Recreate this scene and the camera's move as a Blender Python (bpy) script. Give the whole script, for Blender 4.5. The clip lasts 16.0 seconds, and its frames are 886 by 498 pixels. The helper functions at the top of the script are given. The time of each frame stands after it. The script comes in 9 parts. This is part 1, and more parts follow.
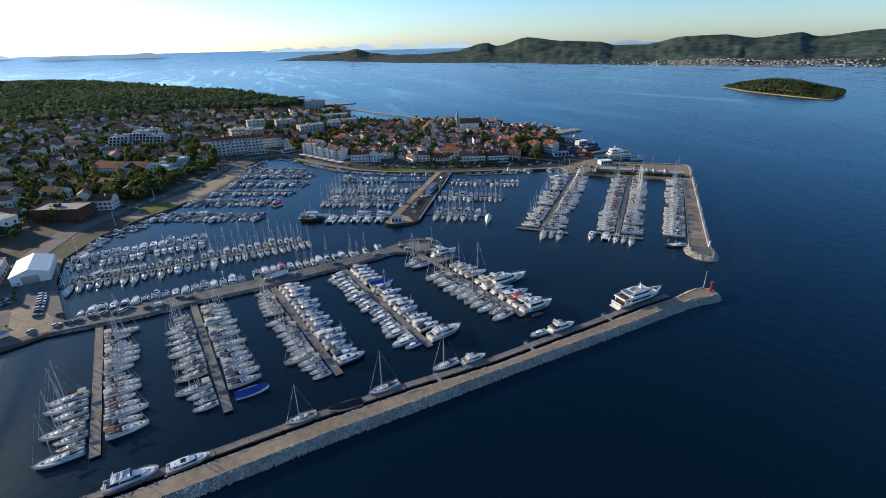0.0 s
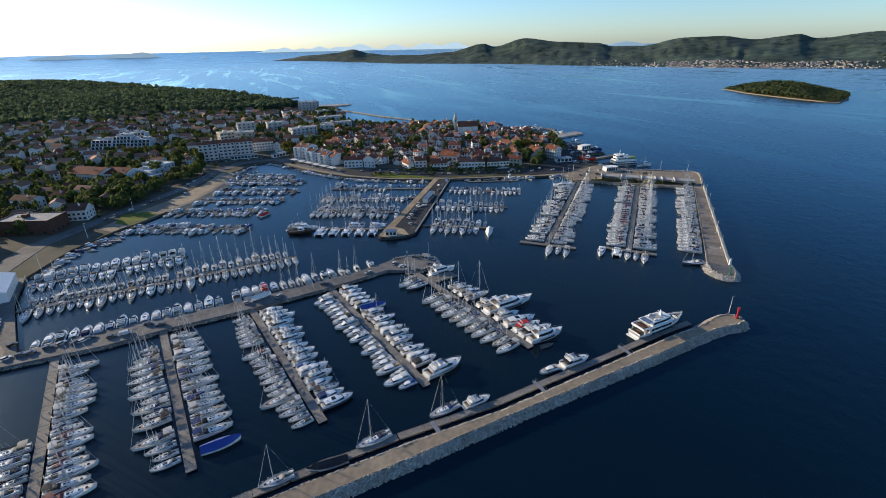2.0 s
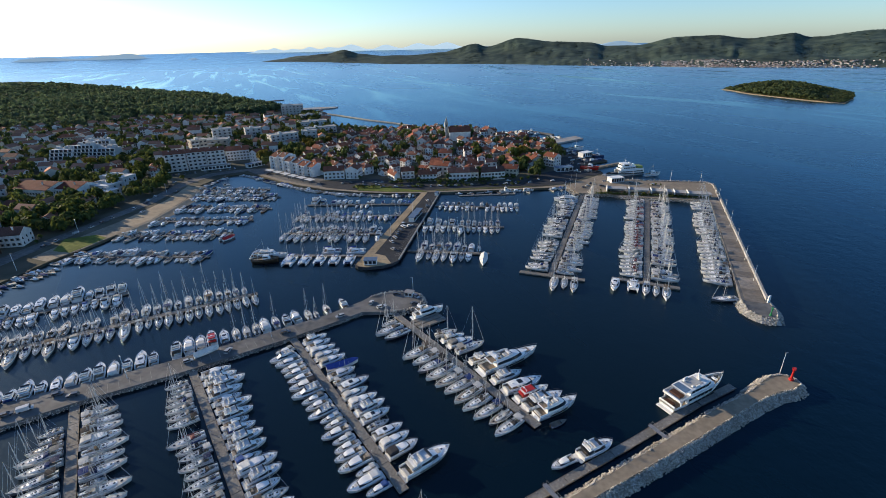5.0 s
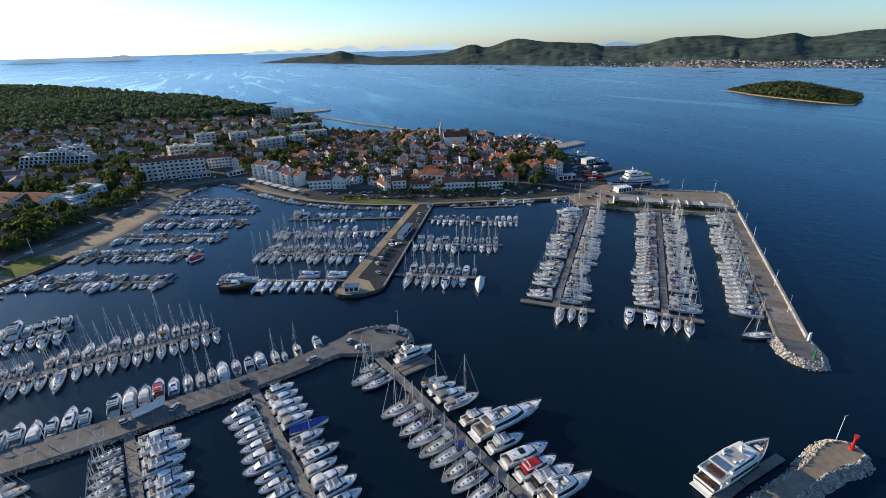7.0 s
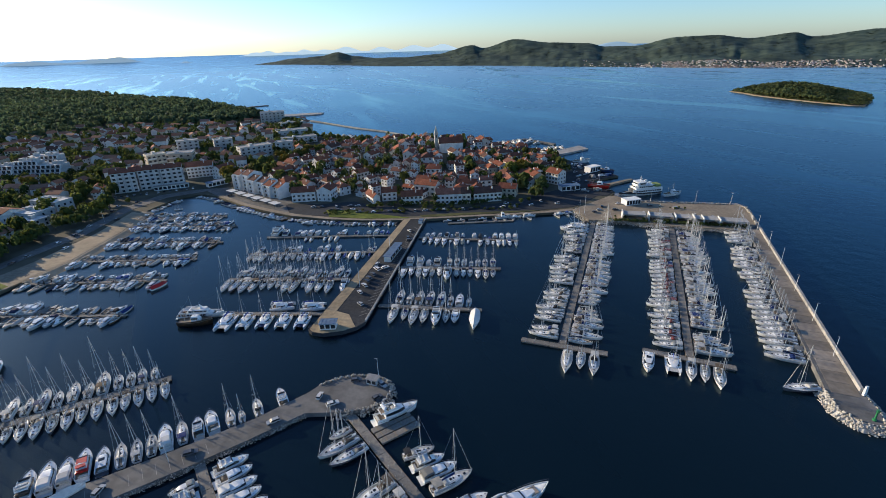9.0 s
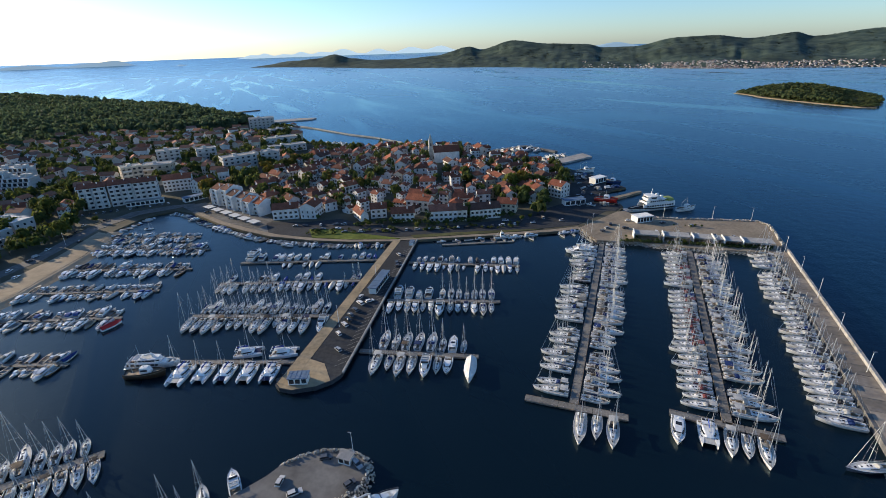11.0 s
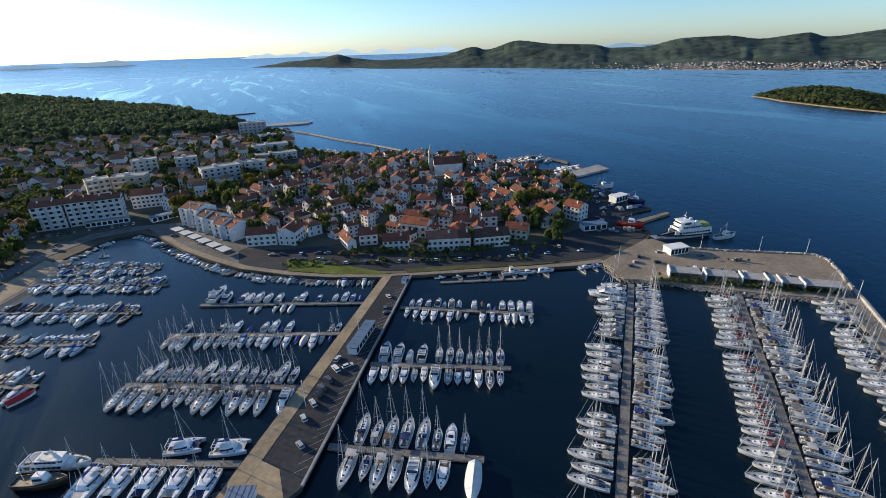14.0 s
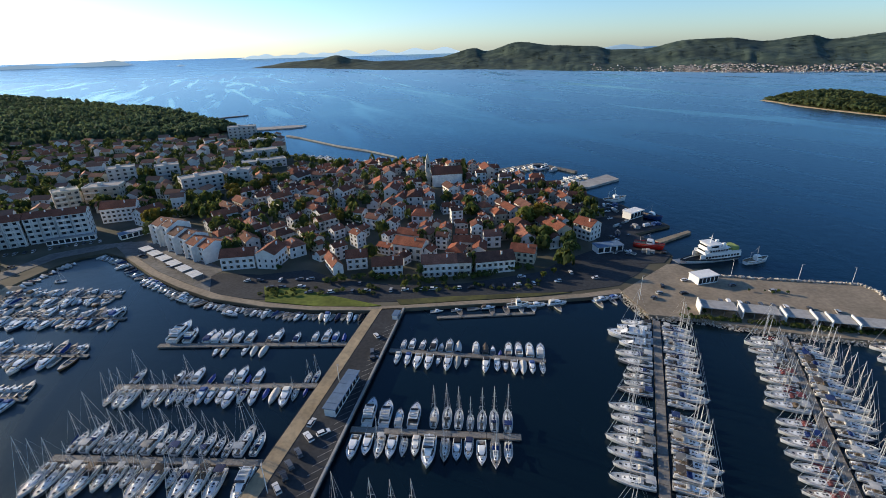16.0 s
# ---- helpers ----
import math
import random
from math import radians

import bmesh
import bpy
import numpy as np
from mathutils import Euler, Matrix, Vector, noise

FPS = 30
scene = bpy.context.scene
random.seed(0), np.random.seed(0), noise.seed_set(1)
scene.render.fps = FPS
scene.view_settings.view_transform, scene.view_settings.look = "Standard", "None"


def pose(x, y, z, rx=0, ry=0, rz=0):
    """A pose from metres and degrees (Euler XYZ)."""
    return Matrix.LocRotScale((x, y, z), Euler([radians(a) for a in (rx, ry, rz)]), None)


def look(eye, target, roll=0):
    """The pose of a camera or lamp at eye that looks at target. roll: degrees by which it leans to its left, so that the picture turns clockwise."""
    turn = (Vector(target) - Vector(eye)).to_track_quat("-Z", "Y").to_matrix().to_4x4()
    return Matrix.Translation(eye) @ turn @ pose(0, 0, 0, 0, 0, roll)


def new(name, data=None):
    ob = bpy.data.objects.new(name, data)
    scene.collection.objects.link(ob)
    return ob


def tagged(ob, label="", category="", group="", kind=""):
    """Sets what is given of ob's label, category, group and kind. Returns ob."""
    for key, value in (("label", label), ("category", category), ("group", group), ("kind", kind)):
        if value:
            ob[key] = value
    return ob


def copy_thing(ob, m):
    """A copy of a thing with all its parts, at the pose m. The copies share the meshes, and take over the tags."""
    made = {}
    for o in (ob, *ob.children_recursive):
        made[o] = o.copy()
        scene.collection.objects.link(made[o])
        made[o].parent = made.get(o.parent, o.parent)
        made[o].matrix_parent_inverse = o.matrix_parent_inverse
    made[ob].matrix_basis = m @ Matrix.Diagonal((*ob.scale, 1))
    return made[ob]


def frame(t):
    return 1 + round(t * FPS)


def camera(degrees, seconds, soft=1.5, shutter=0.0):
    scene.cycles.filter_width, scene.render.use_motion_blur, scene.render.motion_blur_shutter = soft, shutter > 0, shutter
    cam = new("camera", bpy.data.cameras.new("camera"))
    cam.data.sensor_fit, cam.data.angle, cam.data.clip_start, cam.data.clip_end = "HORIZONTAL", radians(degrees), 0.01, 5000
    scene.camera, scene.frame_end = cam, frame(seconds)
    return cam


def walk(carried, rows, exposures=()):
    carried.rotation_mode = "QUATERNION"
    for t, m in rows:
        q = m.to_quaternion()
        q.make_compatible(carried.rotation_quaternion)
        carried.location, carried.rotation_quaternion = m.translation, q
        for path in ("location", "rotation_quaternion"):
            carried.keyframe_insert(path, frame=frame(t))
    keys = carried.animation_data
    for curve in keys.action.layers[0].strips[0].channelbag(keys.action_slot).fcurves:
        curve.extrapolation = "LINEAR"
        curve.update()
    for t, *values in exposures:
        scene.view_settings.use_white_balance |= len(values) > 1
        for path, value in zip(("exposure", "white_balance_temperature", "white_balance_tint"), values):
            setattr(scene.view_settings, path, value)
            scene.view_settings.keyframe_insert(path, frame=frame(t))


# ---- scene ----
cam = camera(86.4, 16.0, soft=0.75)
PATH = [
    (0, (0.858, -2.316, 100.392), (0.828, -0.482, 99.594), -1.3),
    (0.5, (0.547, 2.644, 100.359), (0.519, 4.478, 99.561), -1.2),
    (1, (0.329, 7.802, 100.302), (0.305, 9.636, 99.504), -1.2),
    (1.5, (0.212, 13.252, 100.196), (0.192, 15.086, 99.399), -1.2),
    (2, (0.194, 19.114, 100.108), (0.177, 20.949, 99.312), -1.1),
    (2.5, (0.26, 25.242, 100.022), (0.248, 27.076, 99.226), -1.1),
    (3, (0.561, 31.503, 99.945), (0.553, 33.337, 99.149), -1.1),
    (3.5, (1.053, 37.901, 99.862), (1.05, 39.735, 99.066), -1.2),
    (4, (1.713, 44.441, 99.771), (1.711, 46.275, 98.974), -1.2),
    (4.2, (2.042, 47.138, 99.741), (2.045, 48.972, 98.944), -1.3),
    (6.5, (6.518, 79.095, 98.62), (6.528, 80.932, 97.827), -1.3),
    (7, (7.48, 86.175, 98.529), (7.492, 88.012, 97.736), -1.4),
    (7.5, (8.531, 93.241, 98.47), (8.543, 95.077, 97.677), -1.5),
    (8, (9.637, 100.192, 98.451), (9.653, 102.029, 97.659), -1.5),
    (8.5, (10.655, 107.173, 98.464), (10.671, 109.01, 97.673), -1.6),
    (9, (11.694, 114.272, 98.498), (11.709, 116.109, 97.708), -1.6),
    (9.2, (12.1, 117.134, 98.527), (12.116, 118.971, 97.736), -1.6),
    (11.3, (16.014, 147.365, 99.751), (16.03, 149.204, 98.966), -2.0),
    (11.5, (16.329, 150.274, 99.785), (16.34, 152.111, 98.994), -2.0),
    (12, (16.995, 157.606, 99.854), (17.002, 159.443, 99.064), -2.0),
    (12.5, (17.512, 164.927, 99.919), (17.517, 166.764, 99.13), -1.9),
    (13, (17.928, 172.231, 99.958), (17.932, 174.069, 99.169), -1.9),
    (13.5, (18.344, 179.559, 99.988), (18.346, 181.398, 99.202), -1.8),
    (14, (18.717, 186.976, 100.012), (18.72, 188.816, 99.227), -1.8),
    (14.5, (19.097, 194.473, 100.018), (19.1, 196.313, 99.235), -1.8),
    (15, (19.418, 202.011, 100.017), (19.421, 203.852, 99.236), -1.7),
    (15.5, (19.706, 209.501, 100.006), (19.709, 211.342, 99.224), -1.7),
    (16, (20.021, 216.924, 99.989), (20.027, 218.765, 99.208), -1.6),
]
walk(cam, [(t, look(eye, target, roll)) for t, eye, target, roll in PATH], [(0.0, 0.54, 6650, 9), (16.0, 0.54, 6650, 9)])

# world and sun: low evening sun ahead to the left
SUN_AZ, SUN_EL = -63.0, 14.5
world = bpy.data.worlds.new("sky")
scene.world = world
world.use_nodes = True
wn, wl = world.node_tree.nodes, world.node_tree.links
wn.clear()
sky = wn.new("ShaderNodeTexSky")
sky.sky_type, sky.sun_disc = "NISHITA", False
sky.sun_elevation, sky.sun_rotation = radians(SUN_EL), radians(SUN_AZ)
sky.altitude, sky.air_density, sky.dust_density, sky.ozone_density = 50, 0.9, 0.45, 5.1
bg = wn.new("ShaderNodeBackground")
bg.inputs["Strength"].default_value = 0.15
wo = wn.new("ShaderNodeOutputWorld")
wl.new(sky.outputs[0], bg.inputs["Color"])
wl.new(bg.outputs[0], wo.inputs["Surface"])
sun_data = bpy.data.lights.new("sun", "SUN")
sun_data.energy, sun_data.angle, sun_data.color = 5.0, radians(0.53), (1.0, 0.83, 0.61)
sun = new("sun", sun_data)
_sd = Vector((math.sin(radians(SUN_AZ)) * math.cos(radians(SUN_EL)), math.cos(radians(SUN_AZ)) * math.cos(radians(SUN_EL)), math.sin(radians(SUN_EL))))
sun.matrix_world = look(_sd * 500, (0, 0, 0))

# ---- materials ----
def node_mat(name):
    m = bpy.data.materials.new(name)
    m.use_nodes = True
    n, l = m.node_tree.nodes, m.node_tree.links
    return m, n, l, n["Principled BSDF"]


def mixed(n, l, fac, a, b, kind="MIX"):
    x = n.new("ShaderNodeMix")
    x.data_type, x.blend_type = "RGBA", kind
    for sock, v in ((x.inputs[0], fac), (x.inputs[6], a), (x.inputs[7], b)):
        if isinstance(v, bpy.types.NodeSocket):
            l.new(v, sock)
        elif isinstance(v, tuple):
            sock.default_value = (*v, 1.0)
        else:
            sock.default_value = v
    return x.outputs[2]


def noise_fac(n, l, vec, scale, detail=3.0, lo=0.35, hi=0.65):
    t = n.new("ShaderNodeTexNoise")
    t.inputs["Scale"].default_value, t.inputs["Detail"].default_value = scale, detail
    l.new(vec, t.inputs["Vector"])
    r = n.new("ShaderNodeMapRange")
    r.inputs[1].default_value, r.inputs[2].default_value = lo, hi
    l.new(t.outputs[0], r.inputs[0])
    return r.outputs[0], t.outputs[0]


def surface(name, c1, c2, scale=1.0, rough=0.6, metal=0.0, bump=0.0, stain=0.25, stain_scale=0.08, palette=None, island=False, spec=0.5, world=False, thin=0.0, glow=0.0):
    """Two tones of grain, large soft stains, and (palette) one colour an object."""
    m, n, l, b = node_mat(name)
    if world:
        vec = n.new("ShaderNodeNewGeometry").outputs["Position"]
    else:
        vec = n.new("ShaderNodeTexCoord").outputs["Object"]
    fine, raw = noise_fac(n, l, vec, scale)
    big, _ = noise_fac(n, l, vec, stain_scale, 4.0, 0.3, 0.7)
    col = mixed(n, l, fine, c1, c2)
    if palette:
        rnd = n.new("ShaderNodeNewGeometry").outputs["Random Per Island"] if island else n.new("ShaderNodeObjectInfo").outputs["Random"]
        ramp = n.new("ShaderNodeValToRGB")
        ramp.color_ramp.interpolation = "CONSTANT"
        for i, c in enumerate(palette):
            e = ramp.color_ramp.elements[i] if i < 2 else ramp.color_ramp.elements.new(0.5)
            e.position = i / len(palette)
            e.color = (*c, 1)
        l.new(rnd, ramp.inputs[0])
        col = mixed(n, l, 1.0, ramp.outputs[0], col, "MULTIPLY")
    dirt = mixed(n, l, big, (1 - stain, 1 - stain, 1 - stain), (1.0, 1.0, 1.0))
    col = mixed(n, l, 1.0, col, dirt, "MULTIPLY")
    l.new(col, b.inputs["Base Color"])
    b.inputs["Roughness"].default_value, b.inputs["Metallic"].default_value = rough, metal
    b.inputs["Specular IOR Level"].default_value = spec
    if thin:
        tr = n.new("ShaderNodeBsdfTranslucent")
        l.new(col, tr.inputs["Color"])
        mx = n.new("ShaderNodeMixShader")
        mx.inputs[0].default_value = thin
        l.new(b.outputs[0], mx.inputs[1])
        l.new(tr.outputs[0], mx.inputs[2])
        l.new(mx.outputs[0], n["Material Output"].inputs["Surface"])
    # glow: the surface emits its own colour, which paints haze on far land
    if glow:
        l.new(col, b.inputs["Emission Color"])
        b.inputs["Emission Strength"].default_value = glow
    if bump:
        bp = n.new("ShaderNodeBump")
        bp.inputs["Strength"].default_value, bp.inputs["Distance"].default_value = min(1.0, bump), bump
        l.new(raw, bp.inputs["Height"])
        l.new(bp.outputs[0], b.inputs["Normal"])
    return m


def sea_material():
    """Open sea ruffled by wind, with slicks; calm water behind the breakwaters."""
    m, n, l, b = node_mat("sea")
    pos = n.new("ShaderNodeNewGeometry").outputs["Position"]

    def ramp(sock, a, b_, lo, hi):
        r = n.new("ShaderNodeMapRange")
        r.interpolation_type = "SMOOTHSTEP"
        for k, v in zip((1, 2, 3, 4), (a, b_, lo, hi)):
            r.inputs[k].default_value = v
        l.new(sock, r.inputs[0])
        return r.outputs[0]

    def times(a, b_):
        x = n.new("ShaderNodeMath")
        x.operation = "MULTIPLY"
        l.new(a, x.inputs[0])
        if isinstance(b_, float):
            x.inputs[1].default_value = b_
        else:
            l.new(b_, x.inputs[1])
        return x.outputs[0]

    # sheltered water lies behind the line of the breakwater and inside the outer pier
    sep = n.new("ShaderNodeSeparateXYZ")
    l.new(pos, sep.inputs[0])
    dot = n.new("ShaderNodeVectorMath")
    dot.operation = "DOT_PRODUCT"
    l.new(pos, dot.inputs[0])
    dot.inputs[1].default_value = (-0.443, 0.896, 0)
    behind = ramp(dot.outputs["Value"], 95.0, 135.0, 0.0, 1.0)
    west = ramp(sep.outputs[0], 120.0, 200.0, 1.0, 0.0)
    south = ramp(sep.outputs[1], 430.0, 520.0, 1.0, 0.0)
    calm = times(times(behind, west), south)

    stretch = n.new("ShaderNodeMapping")
    stretch.vector_type = "TEXTURE"
    stretch.inputs["Rotation"].default_value = (0, 0, radians(-60))
    stretch.inputs["Scale"].default_value = (900, 300, 1)
    l.new(pos, stretch.inputs["Vector"])
    slick, raw = noise_fac(n, l, stretch.outputs[0], 1.0, 5.0, 0.30, 0.56)
    raw.node.inputs["Distortion"].default_value = 1.2
    w1 = n.new("ShaderNodeTexNoise")
    w1.inputs["Scale"].default_value, w1.inputs["Detail"].default_value = 0.16, 4.0
    w2 = n.new("ShaderNodeTexNoise")
    w2.inputs["Scale"].default_value, w2.inputs["Detail"].default_value = 0.9, 3.0
    l.new(pos, w1.inputs["Vector"])
    l.new(pos, w2.inputs["Vector"])
    add = n.new("ShaderNodeMath")
    add.operation = "MULTIPLY_ADD"
    add.inputs[1].default_value = 0.3
    l.new(w2.outputs[0], add.inputs[0])
    l.new(w1.outputs[0], add.inputs[2])
    bp = n.new("ShaderNodeBump")
    bp.inputs["Distance"].default_value = 0.45
    ruffle = ramp(slick, 0.0, 1.0, 0.30, 0.42)
    shelter = ramp(calm, 0.0, 1.0, 1.0, 0.30)
    l.new(add.outputs[0], bp.inputs["Height"])
    n.remove(b)
    deep = n.new("ShaderNodeBsdfDiffuse")
    l.new(mixed(n, l, calm, (0.0011, 0.0074, 0.0136), (0.0018, 0.0074, 0.0122)), deep.inputs["Color"])
    gloss = n.new("ShaderNodeBsdfGlossy")
    lane = n.new("ShaderNodeMapping")
    lane.vector_type = "TEXTURE"
    lane.inputs["Rotation"].default_value = (0, 0, radians(-68))
    lane.inputs["Scale"].default_value = (560, 80, 1)
    l.new(pos, lane.inputs["Vector"])
    streak, raw2 = noise_fac(n, l, lane.outputs[0], 1.0, 4.0, 0.53, 0.68)
    raw2.node.inputs["Distortion"].default_value = 1.7
    matt = times(ramp(slick, 0.0, 1.0, 0.20, 0.28), ramp(streak, 0.0, 1.0, 1.0, 0.45))
    open_sea = ramp(sep.outputs[1], 700.0, 2400.0, 1.0, 0.36)
    l.new(times(times(times(ruffle, open_sea), shelter), ramp(streak, 0.0, 1.0, 1.0, 0.22)), bp.inputs["Strength"])
    l.new(times(times(matt, ramp(sep.outputs[1], 900.0, 2600.0, 1.0, 1.25)), ramp(calm, 0.0, 1.0, 1.0, 1.05)), gloss.inputs["Roughness"])
    skin = n.new("ShaderNodeFresnel")
    skin.inputs["IOR"].default_value = 1.33
    tint = mixed(n, l, skin.outputs[0], (0.36, 0.72, 1.0), (0.86, 0.985, 0.97))
    l.new(mixed(n, l, calm, tint, (0.68, 0.88, 1.0)), gloss.inputs["Color"])
    both = n.new("ShaderNodeMixShader")
    l.new(bp.outputs[0], gloss.inputs["Normal"])
    l.new(bp.outputs[0], skin.inputs["Normal"])
    l.new(skin.outputs[0], both.inputs[0])
    l.new(deep.outputs[0], both.inputs[1])
    l.new(gloss.outputs[0], both.inputs[2])
    l.new(both.outputs[0], n["Material Output"].inputs["Surface"])
    return m


M = {}
M["sea"] = sea_material()
M["gelcoat"] = surface("white_gelcoat", (0.86, 0.86, 0.85), (0.80, 0.80, 0.79), 0.8, 0.28, stain=0.10, palette=[(1, 1, 1), (0.97, 0.96, 0.92), (0.86, 0.87, 0.89), (1, 1, 0.98), (0.93, 0.94, 0.95), (1, 0.98, 0.94), (0.92, 0.86, 0.74), (0.72, 0.75, 0.8), (1, 1, 1)])
M["hull"] = surface("hull_paint", (0.76, 0.76, 0.75), (0.66, 0.66, 0.65), 0.6, 0.25, stain=0.10, palette=[(1, 1, 1), (0.96, 0.95, 0.9), (1, 1, 1), (0.9, 0.92, 0.94), (1, 0.99, 0.97), (0.95, 0.95, 0.95), (1, 1, 1), (0.93, 0.92, 0.89), (0.06, 0.08, 0.16), (1, 1, 1), (0.98, 0.97, 0.94), (0.9, 0.86, 0.74), (0.16, 0.17, 0.2), (0.8, 0.82, 0.86)])
M["deck"] = surface("deck_nonskid", (0.60, 0.59, 0.56), (0.47, 0.46, 0.435), 2.5, 0.55, stain=0.18, stain_scale=0.4, palette=[(1, 1, 1), (0.62, 0.52, 0.42), (0.82, 0.82, 0.82), (1.1, 1.09, 1.05), (0.66, 0.68, 0.71), (0.92, 0.90, 0.86), (0.52, 0.43, 0.34), (0.9, 0.9, 0.9), (1.05, 1.0, 0.92), (0.74, 0.74, 0.72)])
M["small_hull"] = surface("small_hull_paint", (0.74, 0.74, 0.72), (0.62, 0.62, 0.60), 0.8, 0.35, stain=0.2, stain_scale=0.5, palette=[(1, 1, 1), (0.85, 0.82, 0.74), (0.10, 0.16, 0.34), (0.6, 0.63, 0.68), (1.05, 1.05, 1.05), (0.30, 0.18, 0.10), (0.9, 0.9, 0.88), (0.22, 0.34, 0.42), (0.75, 0.70, 0.60), (0.12, 0.13, 0.15), (1, 0.98, 0.92), (0.5, 0.52, 0.5)])
M["small_deck"] = surface("small_deck_paint", (0.42, 0.41, 0.39), (0.30, 0.295, 0.28), 2.0, 0.6, stain=0.25, stain_scale=0.6, palette=[(1, 1, 1), (0.6, 0.52, 0.44), (1.5, 1.5, 1.48), (0.5, 0.55, 0.62), (1.2, 1.15, 1.05), (0.75, 0.72, 0.66), (0.3, 0.4, 0.6)])
M["teak"] = surface("teak", (0.28, 0.215, 0.15), (0.19, 0.15, 0.108), 3.0, 0.7, stain=0.2)
M["canvas"] = surface("canvas", (0.9, 0.9, 0.9), (0.75, 0.75, 0.75), 1.5, 0.85, bump=0.05, palette=[(0.025, 0.04, 0.10), (0.16, 0.12, 0.085), (0.03, 0.03, 0.034), (0.02, 0.05, 0.18), (0.05, 0.05, 0.055), (0.45, 0.42, 0.36), (0.03, 0.06, 0.16), (0.22, 0.22, 0.21), (0.62, 0.61, 0.58), (0.08, 0.09, 0.11), (0.04, 0.045, 0.06), (0.36, 0.31, 0.24), (0.04, 0.10, 0.28), (0.70, 0.70, 0.69), (0.12, 0.10, 0.085), (0.03, 0.035, 0.05)], spec=0.2)
M["canvas_red"] = surface("red_canvas", (0.22, 0.06, 0.06), (0.16, 0.05, 0.05), 1.5, 0.85, bump=0.05, palette=[(1, 1, 1), (0.8, 0.8, 0.8), (1.1, 0.9, 0.9)])
M["canvas_blue"] = surface("blue_tarpaulin", (0.02, 0.06, 0.32), (0.02, 0.05, 0.25), 1.2, 0.6, bump=0.08)
M["canvas_pale"] = surface("pale_canvas", (0.62, 0.61, 0.58), (0.50, 0.49, 0.47), 1.2, 0.85, bump=0.05, palette=[(1, 1, 1), (0.5, 0.52, 0.58), (0.85, 0.8, 0.7), (0.10, 0.2, 0.55), (1.1, 1.1, 1.1), (0.4, 0.38, 0.36)], spec=0.2)
M["canvas_blue_grey"] = surface("pale_blue_canvas", (0.42, 0.52, 0.62), (0.34, 0.43, 0.53), 1.2, 0.85, bump=0.05, spec=0.2)
M["dark_canvas"] = surface("dark_canvas_cover", (0.045, 0.045, 0.05), (0.03, 0.03, 0.034), 1.2, 0.85, bump=0.05, spec=0.2)
M["canvas_white"] = surface("white_tarpaulin", (0.72, 0.71, 0.68), (0.62, 0.61, 0.58), 1.2, 0.7, bump=0.08)
M["glass"] = surface("tinted_glass", (0.015, 0.018, 0.022), (0.03, 0.034, 0.04), 0.5, 0.08, stain=0.1)
M["alu"] = surface("anodised_aluminium", (0.62, 0.61, 0.58), (0.50, 0.49, 0.47), 2.0, 0.4, metal=0.2, stain=0.1)
M["wire"] = surface("stay_wire", (0.72, 0.72, 0.70), (0.62, 0.62, 0.6), 2.0, 0.4, metal=0.2)
M["concrete"] = surface("quay_concrete", (0.196, 0.193, 0.187), (0.137, 0.136, 0.135), 0.35, 0.85, bump=0.03, stain=0.45, stain_scale=0.08, world=True, spec=0.2)
M["pale_concrete"] = surface("pale_concrete", (0.32, 0.262, 0.19), (0.245, 0.20, 0.148), 0.6, 0.85, bump=0.03, stain=0.3, stain_scale=0.09, world=True, spec=0.2)
M["tan_concrete"] = surface("tan_concrete", (0.42, 0.325, 0.205), (0.31, 0.245, 0.16), 0.6, 0.85, bump=0.03, stain=0.35, stain_scale=0.09, world=True, spec=0.2)
M["asphalt"] = surface("asphalt", (0.058, 0.062, 0.068), (0.040, 0.044, 0.049), 0.8, 0.9, bump=0.02, stain=0.35, stain_scale=0.05, world=True, spec=0.12)
M["pontoon"] = surface("pontoon_deck", (0.275, 0.26, 0.235), (0.195, 0.185, 0.168), 1.6, 0.85, bump=0.03, stain=0.35, stain_scale=0.12, world=True, spec=0.2)
M["rock"] = surface("limestone", (0.58, 0.55, 0.50), (0.38, 0.36, 0.33), 0.9, 0.9, bump=0.12, stain=0.3, stain_scale=0.2, palette=[(1, 1, 1), (0.85, 0.84, 0.82), (1.1, 1.08, 1.02), (0.7, 0.68, 0.64)], spec=0.2)
M["rock_island"] = surface("limestone_rubble", (0.58, 0.55, 0.50), (0.38, 0.36, 0.33), 0.9, 0.9, bump=0.12, stain=0.3, stain_scale=0.2, palette=[(1, 1, 1), (0.85, 0.84, 0.82), (1.1, 1.08, 1.02), (0.7, 0.68, 0.64)], island=True, spec=0.2)
M["road_grey"] = surface("worn_grey_road", (0.20, 0.192, 0.178), (0.14, 0.135, 0.128), 0.5, 0.9, bump=0.02, stain=0.35, stain_scale=0.06, world=True, spec=0.15)
M["leaf_gold"] = surface("yellowing_leaves", (0.15, 0.15, 0.030), (0.095, 0.105, 0.022), 0.6, 0.8, thin=0.4, stain=0.3, stain_scale=0.3, palette=[(1, 1, 1), (0.8, 0.95, 0.9), (1.25, 0.95, 0.7), (1.0, 1.1, 0.9)], spec=0.2)
